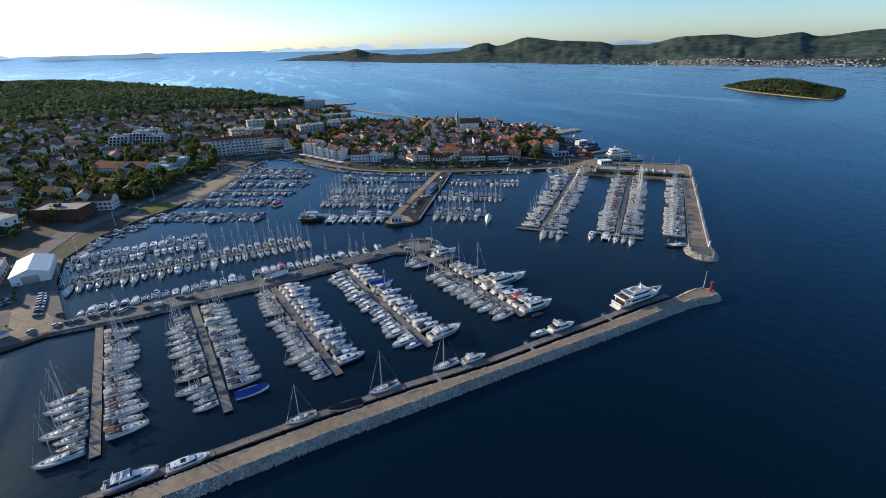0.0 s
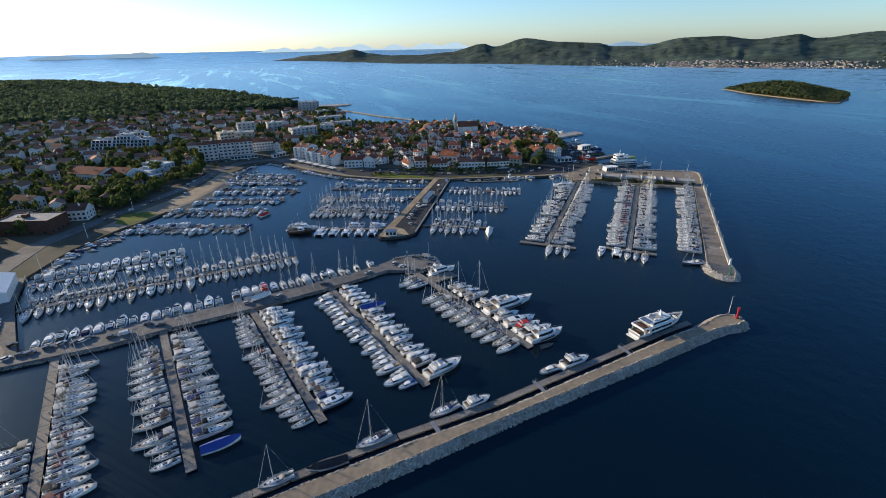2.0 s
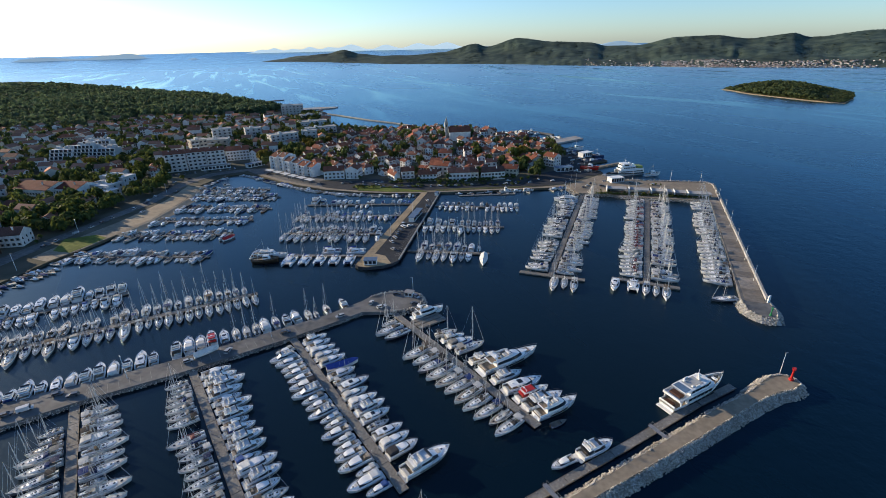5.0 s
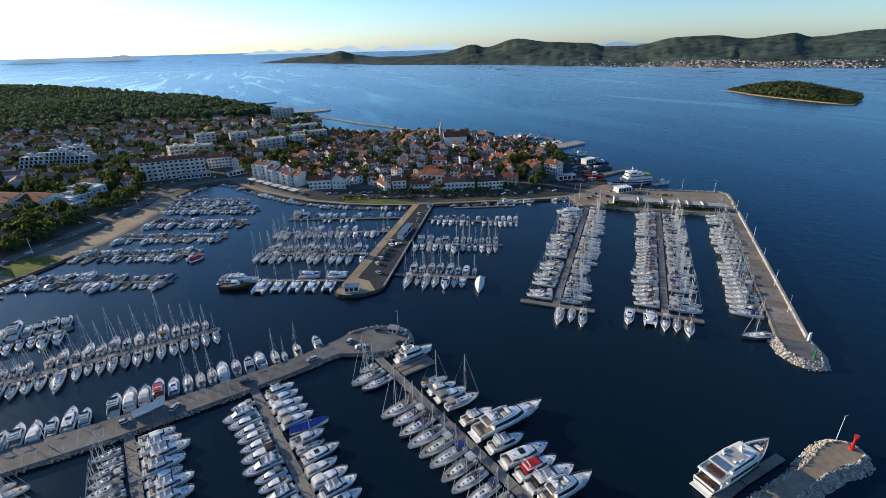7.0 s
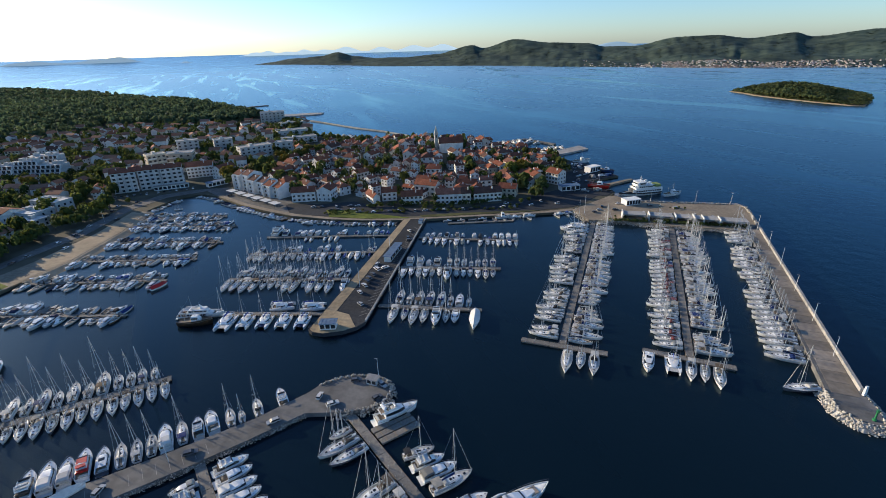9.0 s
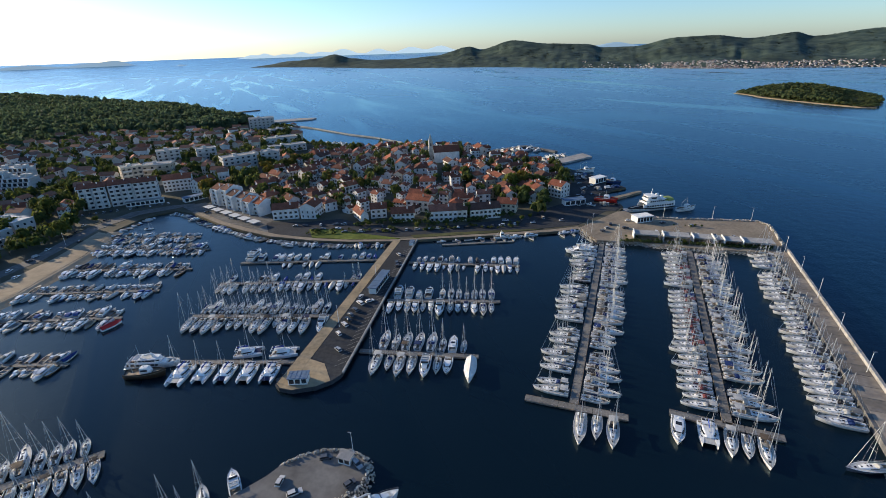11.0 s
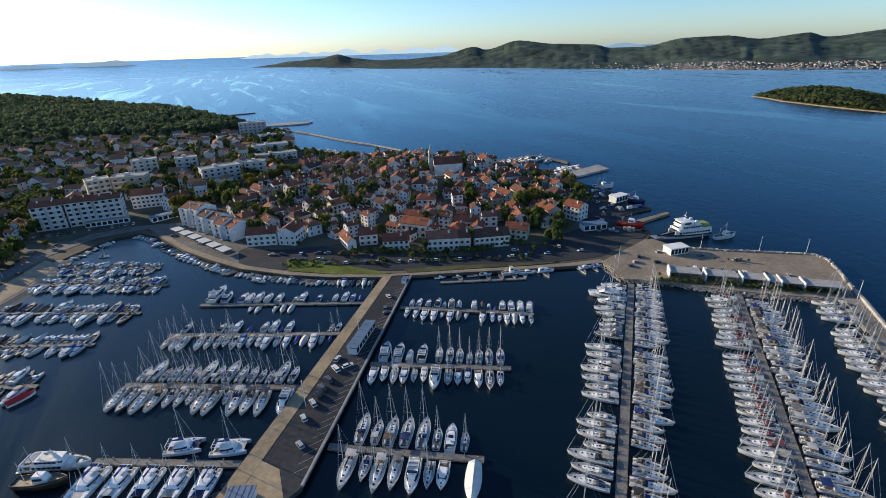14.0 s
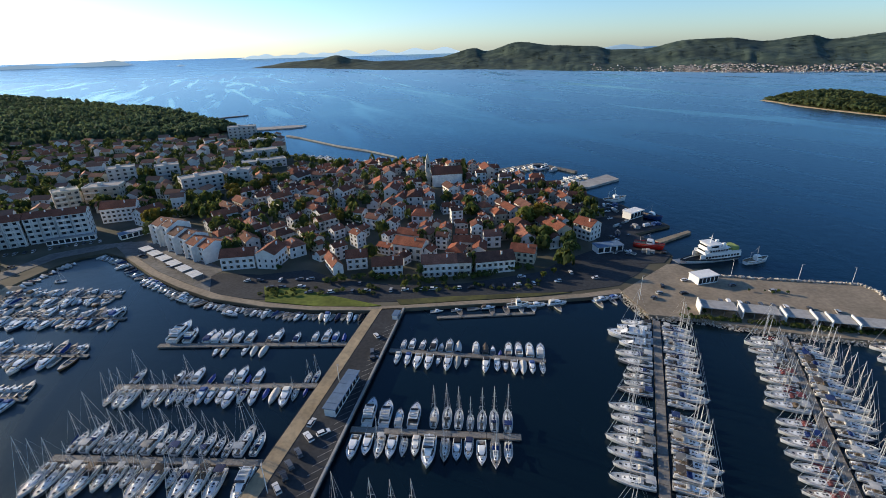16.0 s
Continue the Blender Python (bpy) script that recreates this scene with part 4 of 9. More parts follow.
def catamaran(L=13.0, B=7.0, mast=18.0):
    bm = bmesh.new()
    F = 1.5
    for s in (-1, 1):
        rings, edge = hull_rings(L, B * 0.28, F, transom=0.8, full=0.4, rake=0.05, sheer=0.1, n=10)
        vs = loft(bm, [[(x, y + s * B * 0.36, z) for x, y, z in r] for r in rings])
        bm.faces.new(vs[0])
        loft(bm, [[(x, -b + s * B * 0.36, z), (x, b + s * B * 0.36, z)] for x, b, z in edge])
    bmesh.ops.recalc_face_normals(bm, faces=bm.faces[:])
    ob = solid("catamaran", bm, "gelcoat", "white sailing catamaran with a blue-covered boom", "catamaran", group="moored catamarans")
    dk = bmesh.new()
    box(dk, L * 0.08, L * 0.66, -B * 0.33, B * 0.33, F - 0.6, F + 0.05)
    box(dk, L * 0.66, L * 0.9, -B * 0.30, B * 0.30, F - 0.08, F - 0.02, mat=1)
    for s in (-1, 1):
        for x in (0.30, 0.48, 0.66, 0.82):
            box(dk, L * x - 0.3, L * x + 0.3, s * B * 0.36 - 0.28, s * B * 0.36 + 0.28, F + 0.02, F + 0.08, mat=2)
        box(dk, L * 0.02, L * 0.10, s * B * 0.36 - 0.5, s * B * 0.36 + 0.5, F - 0.02, F + 0.05, mat=3)
        for u in range(7):
            x = L * (0.12 + 0.12 * u)
            rod(dk, (x, s * B * 0.47, F), (x, s * B * 0.47, F + 0.65), 0.02, n=3, mat=4)
        rod(dk, (L * 0.05, s * B * 0.47, F + 0.63), (L * 0.88, s * B * 0.45, F + 0.63), 0.02, n=3, mat=4)
    box(dk, L * 0.10, L * 0.26, -B * 0.30, B * 0.30, F + 0.05, F + 0.09, mat=3)
    box(dk, L * 0.12, L * 0.16, -B * 0.26, B * 0.2, F + 0.09, F + 0.5, bevel=0.05, mat=1)
    part("bridge_deck", mesh_of("bridge_deck", dk, ["gelcoat", "canvas", "glass", "teak", "steel"]), None, ob)
    cb = bmesh.new()
    house_loft(cb, [(L * 0.26, B * 0.36, B * 0.33, F, F + 1.25), (L * 0.45, B * 0.36, B * 0.31, F, F + 1.25), (L * 0.60, B * 0.28, B * 0.22, F, F + 0.9), (L * 0.68, B * 0.2, B * 0.14, F, F + 0.3)])
    part("cabin", cb, "gelcoat", ob)
    wd = bmesh.new()
    house_loft(wd, [(L * 0.28, B * 0.37, B * 0.345, F + 0.4, F + 1.0), (L * 0.45, B * 0.37, B * 0.325, F + 0.4, F + 1.0), (L * 0.61, B * 0.285, B * 0.235, F + 0.35, F + 0.78)])
    part("window_band", wd, "glass", ob)
    hr = bmesh.new()
    box(hr, L * 0.05, L * 0.30, -B * 0.3, B * 0.3, F + 1.9, F + 2.0, bevel=0.04)
    for x in (0.07, 0.28):
        for s in (-1, 1):
            rod(hr, (L * x, s * B * 0.28, F), (L * x, s * B * 0.28, F + 1.9), 0.05, n=5)
    for y in (-0.2, 0.0, 0.2):
        box(hr, L * 0.07, L * 0.16, B * (y - 0.08), B * (y + 0.08), F + 2.0, F + 2.04, mat=1)
    part("hardtop", mesh_of("hardtop", hr, ["gelcoat", "glass"]), None, ob)
    ms = bmesh.new()
    rod(ms, (L * 0.52, 0, F + 1), (L * 0.51, 0, F + mast), 0.14, 0.09, n=6)
    for h in (0.4, 0.7):
        rod(ms, (L * 0.515, -0.9, F + mast * h), (L * 0.515, 0.9, F + mast * h), 0.04, n=4)
    part("mast", ms, "alu", ob)
    bo = bmesh.new()
    rod(bo, (L * 0.51, 0, F + 2.4), (L * 0.1, 0, F + 2.5), 0.09, n=6)
    loft(bo, [[(L * u, -0.18, F + 2.5), (L * u, 0, F + 2.5 + h), (L * u, 0.18, F + 2.5)] for u, h in ((0.5, 0.9), (0.3, 0.6), (0.12, 0.35))], close=True, caps=True, mat=1)
    part("boom", mesh_of("boom", bo, ["alu", "canvas_blue"]), None, ob)
    rg = bmesh.new()
    rod(rg, (L * 0.9, 0, F), (L * 0.51, 0, F + mast * 0.95), 0.05, 0.03, n=4)
    for s in (-1, 1):
        rod(rg, (L * 0.45, s * B * 0.45, F), (L * 0.51, 0, F + mast * 0.95), 0.02, n=3)
    part("rigging", rg, "wire", ob)
    return ob


def superyacht(L=26.0, B=6.2, label="large white motor yacht with two rows of dark windows"):
    """A raised-deck yacht: high bow, open aft deck, long deckhouse and a flat sun deck with a leaning mast."""
    F = 1.9
    bm, edge = hull_bm(L, B, F, transom=0.86, full=0.3, rake=0.08, sheer=0.62, n=16, draft=0.6, bow=3.2)
    box(bm, -1.3, 0.1, -B * 0.4, B * 0.4, 0.3, 0.5)
    ob = solid("motor_yacht", bm, "white_paint", label, "yacht", group="large motor yachts")
    dk = deck_bm(edge, drop=0.45, rail=2)
    box(dk, 0.2, L * 0.20, -B * 0.40, B * 0.40, F - 0.4, F - 0.3, mat=1)
    box(dk, 0.0, 0.3, -B * 0.43, B * 0.43, F - 0.5, F + 0.55, bevel=0.05, mat=2)
    loft(dk, [[(x, -b * 0.86, z - 0.36), (x, b * 0.86, z - 0.36)] for x, b, z in edge[12:16]], mat=1)
    for s in (-1, 1):
        rod(dk, (L * 0.89, s * 0.5, F * 1.35), (L * 0.89, s * 0.5, F * 1.35 + 0.75), 0.3, 0.22, n=8, mat=3)
        loft(dk, [[(x, s * b, z - 0.3), (x, s * (b + 0.02), z + 0.62), (x, s * max(0.02, b - 0.22), z + 0.62), (x, s * max(0.02, b - 0.2), z - 0.3)] for x, b, z in edge[11:]], mat=2)
    box(dk, L * 0.82, L * 0.86, -0.9, 0.9, F * 1.28, F * 1.28 + 0.5, bevel=0.06, mat=2)
    box(dk, L * 0.92, L * 0.96, -0.3, 0.3, F * 1.38, F * 1.38 + 0.35, mat=3)
    part("deck", mesh_of("deck", dk, ["deck", "teak", "white_paint", "steel"]), None, ob)
    for s in (-1, 1):
        for i in range(6):
            wd = bmesh.new()
            a = L * (0.24 + 0.075 * i)
            y = s * (B * 0.497)
            loft(wd, [[(a + dx, y + e, z) for dx, z in ((0, 0.95), (L * 0.058, 0.95), (L * 0.05, 1.55), (-L * 0.008, 1.55))] for e in (-0.05, 0.05)], close=True, caps=True)
            part("hull_window", wd, "glass", ob)
    z0, h = F - 0.2, 2.0
    cb = bmesh.new()
    house_loft(cb, [(L * 0.20, B * 0.47, B * 0.46, z0, z0 + h), (L * 0.58, B * 0.47, B * 0.45, z0, z0 + h), (L * 0.68, B * 0.43, B * 0.38, z0, z0 + h), (L * 0.76, B * 0.34, B * 0.24, z0 + 0.4, z0 + h * 0.72)])
    d = part("main_deckhouse", cb, "white_paint", ob)
    for s in (-1, 1):
        for i in range(6):
            wd = bmesh.new()
            a = L * (0.225 + 0.07 * i)
            y = s * B * 0.468
            loft(wd, [[(a + dx, y + e, z) for dx, z in ((0, z0 + 0.7), (L * 0.055, z0 + 0.7), (L * 0.062, z0 + 1.5), (L * 0.006, z0 + 1.5))] for e in (-0.08, 0.06)], close=True, caps=True)
            part("window", wd, "glass", d)
    wd = bmesh.new()
    box(wd, L * 0.20 - 0.05, L * 0.20 + 0.03, -B * 0.36, B * 0.36, z0 + 0.1, z0 + h - 0.25)
    part("aft_door", wd, "glass", d)
    # boat deck over the aft deck, its white edge and posts
    bd = bmesh.new()
    z1 = z0 + h
    box(bd, L * 0.055, L * 0.66, -B * 0.48, B * 0.48, z1, z1 + 0.14, bevel=0.05)
    box(bd, L * 0.055, L * 0.07, -B * 0.48, B * 0.48, z1 + 0.1, z1 + 0.75, bevel=0.04)
    for s in (-1, 1):
        box(bd, L * 0.08, L * 0.24, s * B * 0.47 - 0.06, s * B * 0.47 + 0.06, z1 + 0.1, z1 + 0.75)
        box(bd, L * 0.09, L * 0.11, s * B * 0.45 - 0.15, s * B * 0.45 + 0.15, F - 0.3, z1)
    part("boat_deck", bd, "white_paint", ob)
    z2, h2 = z1 + 0.14, 1.75
    ub = bmesh.new()
    house_loft(ub, [(L * 0.26, B * 0.40, B * 0.39, z2, z2 + h2), (L * 0.54, B * 0.41, B * 0.39, z2, z2 + h2), (L * 0.62, B * 0.37, B * 0.31, z2, z2 + h2 * 0.97), (L * 0.67, B * 0.31, B * 0.22, z2, z2 + h2 * 0.45)])
    u = part("upper_deckhouse", ub, "white_paint", ob)
    for s in (-1, 1):
        for i in range(5):
            wd = bmesh.new()
            a = L * (0.28 + 0.062 * i)
            y = s * B * 0.40
            box(wd, a, a + L * 0.05, y - 0.08, y + 0.06, z2 + 0.65, z2 + 1.4)
            part("window", wd, "glass", u)
    wd = bmesh.new()
    house_loft(wd, [(L * 0.60, B * 0.385, B * 0.34, z2 + 0.75, z2 + 1.5), (L * 0.648, B * 0.34, B * 0.27, z2 + 0.6, z2 + 1.15)])
    part("wheelhouse_window", wd, "glass", u)
    tb = bmesh.new()
    box(tb, L * 0.11, L * 0.19, -B * 0.3, B * 0.3, z1 + 0.14, z1 + 0.75, bevel=0.08)
    box(tb, L * 0.02, L * 0.07, -B * 0.25, B * 0.25, F - 0.3, F + 0.45, bevel=0.06)
    part("deck_furniture", tb, "brown_panel", ob, "dark brown table and benches")
    rf = bmesh.new()
    z3 = z2 + h2
    house_loft(rf, [(L * 0.16, B * 0.38, B * 0.40, z3, z3 + 0.16), (L * 0.40, B * 0.43, B * 0.42, z3, z3 + 0.18), (L * 0.63, B * 0.36, B * 0.33, z3, z3 + 0.14)])
    box(rf, L * 0.30, L * 0.50, -B * 0.3, B * 0.3, z3 + 0.17, z3 + 0.22, mat=1)
    box(rf, L * 0.17, L * 0.27, -B * 0.34, B * 0.34, z3 + 0.15, z3 + 0.21, mat=2)
    for s in (-1, 1):
        for x in (0.17, 0.21):
            rod(rf, (L * x, s * B * 0.36, z1 + 0.1), (L * x, s * B * 0.36, z3), 0.05, n=4)
        box(rf, L * 0.32, L * 0.345, s * 1.5 - 0.35, s * 1.5 + 0.35, z3 + 0.18, z3 + 0.7, bevel=0.08)
        rod(rf, (L * 0.36, s * 2.1, z3 + 0.4), (L * 0.42, s * 2.1, z3 + 0.4), 0.28, n=8)
    part("sun_deck", mesh_of("sun_deck", rf, ["white_paint", "deck", "blue_panel"]), None, ob, "flat sun deck with a pale blue awning")
    mt = bmesh.new()
    loft(mt, [[(L * a, -w, z), (L * b, -w, z), (L * b, w, z), (L * a, w, z)] for a, b, w, z in ((0.50, 0.55, 0.5, z3 + 0.1), (0.485, 0.50, 0.12, z3 + 2.6))], close=True, caps=True)
    rod(mt, (L * 0.49, -1.2, z3 + 1.9), (L * 0.49, 1.2, z3 + 1.9), 0.07, n=5)
    rod(mt, (L * 0.52, 0, z3 + 1.5), (L * 0.52, 0, z3 + 1.75), 0.55, 0.5, n=8)
    rod(mt, (L * 0.49, 0, z3 + 2.5), (L * 0.485, 0, z3 + 4.2), 0.06, 0.03, n=4)
    part("radar_mast", mt, "white_paint", ob)
    rl = bmesh.new()
    for s in (-1, 1):
        for k in range(11, 16):
            (x0, b0, e0), (x1, b1, e1) = edge[k], edge[k + 1]
            rod(rl, (x0, s * (b0 - 0.1), e0 + 0.6), (x0, s * (b0 - 0.1), e0 + 1.1), 0.03, n=3)
            rod(rl, (x0, s * (b0 - 0.1), e0 + 1.1), (x1, s * max(0.03, b1 - 0.1), e1 + 1.1), 0.035, n=3)
    part("bow_rail", rl, "steel", ob)
    return ob


def sport_yacht(L=24.0, B=5.8, label="very large white flybridge motor yacht moored stern-to"):
    """A sleek planing yacht: raked hull with a long side window, saloon, flybridge and radar arch."""
    F = 1.75
    bm, edge = hull_bm(L, B, F, transom=0.9, full=0.32, rake=0.09, sheer=0.62, n=16, draft=0.5, bow=3.0)
    box(bm, -1.3, 0.1, -B * 0.42, B * 0.42, 0.35, 0.55)
    ob = solid("motor_yacht", bm, "gelcoat", label, "yacht", group="large motor yachts")
    dk = deck_bm(edge, drop=0.12)
    box(dk, 0.15, L * 0.2, -B * 0.40, B * 0.40, F - 0.05, F + 0.03, mat=1)
    box(dk, 0.3, 1.1, -B * 0.32, B * 0.32, F, F + 0.6, bevel=0.08, mat=2)
    for s in (-1, 1):
        loft(dk, [[(x, s * (b * 0.95 + 0.05), z * 0.46), (x, s * (b * 0.98 + 0.05), z * 0.76)] for x, b, z in edge[4:12]], mat=3)
        loft(dk, [[(x, s * (b + 0.03), z * 0.92), (x, s * (b + 0.04), z * 0.98)] for x, b, z in edge[:15]], mat=3)
        box(dk, 0.1, L * 0.22, s * B * 0.43 - 0.1, s * B * 0.43 + 0.1, F, F + 0.7, bevel=0.05)
    box(dk, L * 0.74, L * 0.84, -B * 0.2, B * 0.2, F * 1.38, F * 1.38 + 0.35, bevel=0.1, mat=2)
    part("deck", mesh_of("deck", dk, ["gelcoat", "teak", "deck", "glass"]), None, ob)
    top = F + 2.35
    cb = bmesh.new()
    house_loft(cb, [(L * 0.20, B * 0.40, B * 0.38, F, top), (L * 0.42, B * 0.41, B * 0.37, F, top + 0.1), (L * 0.56, B * 0.38, B * 0.32, F, top - 0.15), (L * 0.68, B * 0.30, B * 0.22, F + 0.3, F + 1.45), (L * 0.82, B * 0.16, B * 0.08, F + 0.6, F + 0.95)])
    part("cabin", cb, "gelcoat", ob)
    wd = bmesh.new()
    house_loft(wd, [(L * 0.215, B * 0.412, B * 0.392, F + 0.95, top - 0.35), (L * 0.42, B * 0.422, B * 0.382, F + 0.85, top - 0.25), (L * 0.555, B * 0.392, B * 0.335, F + 0.85, top - 0.35), (L * 0.66, B * 0.32, B * 0.25, F + 1.05, F + 1.62)])
    part("windscreen", wd, "glass", ob)
    fb = bmesh.new()
    house_loft(fb, [(L * 0.10, B * 0.36, B * 0.38, top, top + 0.16), (L * 0.30, B * 0.39, B * 0.40, top, top + 0.16), (L * 0.50, B * 0.36, B * 0.34, top, top + 0.16)])
    for s in (-1, 1):
        loft(fb, [[(L * x, s * B * w, top + 0.1), (L * x, s * B * (w + 0.01), top + h), (L * x, s * B * (w - 0.03), top + h), (L * x, s * B * (w - 0.03), top + 0.1)] for x, w, h in ((0.13, 0.36, 0.5), (0.28, 0.385, 0.75), (0.42, 0.36, 0.9), (0.50, 0.28, 0.75))], close=True, caps=True)
        loft(fb, [[(L * x, s * B * 0.37, z), (L * x + 0.9, s * B * 0.37, z), (L * x + 0.9, s * B * 0.34, z), (L * x, s * B * 0.34, z)] for x, z in ((0.20, top + 0.4), (0.165, top + 1.7))], close=True, caps=True)
    loft(fb, [[(L * 0.50, B * y, top + 0.1), (L * 0.485, B * y, top + 0.85)] for y in (-0.28, 0, 0.28)], mat=1)
    box(fb, L * 0.16, L * 0.25, -B * 0.36, B * 0.36, top + 1.68, top + 1.80, bevel=0.06)
    box(fb, L * 0.12, L * 0.48, -B * 0.31, B * 0.31, top + 0.16, top + 0.19, mat=3)
    box(fb, L * 0.44, L * 0.475, -B * 0.2, B * 0.22, top + 0.16, top + 0.85, bevel=0.06)
    box(fb, L * 0.30, L * 0.33, -B * 0.3, -B * 0.08, top + 0.16, top + 0.9, bevel=0.06, mat=2)
    box(fb, L * 0.36, L * 0.42, -B * 0.27, B * 0.05, top + 0.15, top + 0.75, bevel=0.08, mat=2)
    box(fb, L * 0.22, L * 0.34, B * 0.1, B * 0.3, top + 0.15, top + 0.6, bevel=0.08, mat=2)
    part("flybridge", mesh_of("flybridge", fb, ["gelcoat", "glass", "deck", "teak"]), None, ob)
    mt = bmesh.new()
    rod(mt, (L * 0.22, 0, top + 1.8), (L * 0.21, 0, top + 2.9), 0.12, 0.06, n=6)
    for s in (-1, 1):
        rod(mt, (L * 0.22, s * 1.1, top + 1.8), (L * 0.22, s * 1.1, top + 2.4), 0.34, 0.26, n=8)
    part("radar_mast", mt, "gelcoat", ob)
    rl = bmesh.new()
    for s in (-1, 1):
        for u in range(8, 16):
            (x0, b0, z0), (x1, b1, z1) = edge[u], edge[u + 1]
            rod(rl, (x0, s * (b0 - 0.1), z0), (x0, s * (b0 - 0.1), z0 + 0.75), 0.03, n=3)
            rod(rl, (x0, s * (b0 - 0.1), z0 + 0.75), (x1, s * max(0.03, b1 - 0.1), z1 + 0.75), 0.035, n=3)
    part("bow_rail", rl, "steel", ob)
    return ob


def covered_boat(L, B, canvas, label):
    F = 0.11 * L
    bm, edge = hull_bm(L, B, F, transom=0.8, full=0.4)
    ob = solid("covered_boat", bm, "gelcoat", label, "boat", group="boats under covers")
    cv = bmesh.new()
    loft(cv, [[(x, -b * 1.02, z - 0.1), (x, -b * 0.6, z + 0.5), (x, 0, z + 1.2 * min(1, b)), (x, b * 0.6, z + 0.5), (x, b * 1.02, z - 0.1)] for x, b, z in edge])
    part("tarpaulin", cv, canvas, ob)
    return ob

# ---- pontoons ----
def pontoon(a, b, width=2.4, z=0.65, section=12.0, posts=True, label="grey-brown floating pontoon of joined decks"):
    """Floating pontoon as a row of decks with narrow joints."""
    d, hd = math.dist(a, b), heading(a, b)
    th = empty("pontoon", label, "pontoon", at=pose(a[0], a[1], 0, 0, 0, hd))
    k = max(1, round(d / section))
    step = d / k
    bm = bmesh.new()
    box(bm, 0.06, step - 0.06, -width / 2, width / 2, z - 0.25, z, bevel=0.04)
    for s in (-1, 1):
        box(bm, 0.06, step - 0.06, s * (width / 2 + 0.03) - 0.05, s * (width / 2 + 0.03) + 0.05, z - 0.2, z + 0.05, mat=1)
        for i in range(3):
            x = step * (i + 0.5) / 3
            r = 0.11 if i == 1 else 0.15
            box(bm, x - r, x + r, s * (width / 2 - 0.3) - r, s * (width / 2 - 0.3) + r, z, z + 0.9 if (i == 1 and posts) else z + 0.12, mat=2)
        box(bm, 0.5, step - 0.5, s * width * 0.3 - 0.4, s * width * 0.3 + 0.4, -0.4, z - 0.25, mat=3)
    me = mesh_of("deck_section", bm, ["pontoon", "teak", "flat_roof", "concrete"])
    for i in range(k):
        o = part("deck_section", me, None, th)
        o.location = (i * step, 0, 0)
    return th


rng = random.Random(7)
FLEET = {
    "sail": [sailboat(12.0, 3.9, 16.5), sailboat(13.5, 4.2, 18.5, bimini=False), sailboat(10.5, 3.5, 14.5, bimini=False), sailboat(12.6, 4.0, 17.0, cover=False)],
    "sail_small": [sailboat(9.0, 3.0, 12.0, bimini=False, label="small white sailing yacht moored stern-to"), sailboat(8.2, 2.8, 11.0, bimini=False, cover=False, label="small white sailing yacht moored stern-to"), sailboat(10.0, 3.3, 13.5, label="small white sailing yacht moored stern-to")],
    "sail_red": [sailboat(12.2, 3.9, 16.8, canvas="canvas_red", hull="gelcoat", label="white sailing yacht with red canvas covers"), sailboat(11.5, 3.7, 15.8, canvas="canvas_red", hull="gelcoat", bimini=False, label="white sailing yacht with red canvas covers")],
    "motor": [cruiser(11.5, 4.2), cruiser(10.0, 3.8, fly=False), cruiser(12.8, 4.5, canopy=False), cruiser(9.2, 3.45, fly=False, canopy=False, label="open white sports cruiser moored stern-to"), cruiser(10.8, 3.95), cruiser(11.2, 4.0, fly=False, canopy=False, hard=True, label="white hardtop motor cruiser moored stern-to"), cruiser(10.4, 3.85, fly=False, canvas="canvas_white", label="white motor cruiser under a cream canopy")],
    "motor_big": [cruiser(14.5, 4.8, label="large white flybridge cruiser moored stern-to"), cruiser(13.5, 4.6, canopy=False, label="large white flybridge cruiser moored stern-to"), cruiser(13.8, 4.6, fly=False, canopy=False, hard=True, label="large white hardtop cruiser moored stern-to")],
    "motor_small": [cruiser(7.8, 2.8, fly=False, canvas="canvas_pale", label="small motor cruiser under a pale canopy"), cruiser(7.6, 2.7, fly=False, label="small white motor cruiser with a canvas canopy"), cruiser(8.2, 2.9, fly=False, canopy=False, label="small open white motor cruiser")],
    "covered": [covered_boat(8.6, 3.0, "canvas_blue", "motorboat moored under a blue tarpaulin")],
    "pale_motor": [cruiser(12.4, 4.0, canvas="canvas_blue_grey", hull="gelcoat", label="white motor cruiser under a long pale blue cover")],
    "red_motor": [cruiser(13.0, 4.2, canvas="red_paint", hull="gelcoat", label="white flybridge cruiser with a red cockpit canopy")],
    "small": [small_boat(5.6, 2.1, "open"), small_boat(6.2, 2.3, "cuddy", label="small white boat with a cuddy cabin"), small_boat(5.2, 2.0, "covered", label="small boat under a canvas cover"), small_boat(6.8, 2.4, "cuddy", label="small white boat with a cuddy cabin"), small_boat(4.8, 1.8, "open")],
}
USED = set()


def moor(ob, x, y, hd, scale=1.0):
    """Lay a boat with its stern at x, y; the first call takes the pattern itself."""
    m = pose(x, y, 0, 0, 0, hd) @ Matrix.Scale(scale, 4)
    if ob.name not in USED:
        USED.add(ob.name)
        ob.matrix_basis = m
        return ob
    return copy_thing(ob, m)


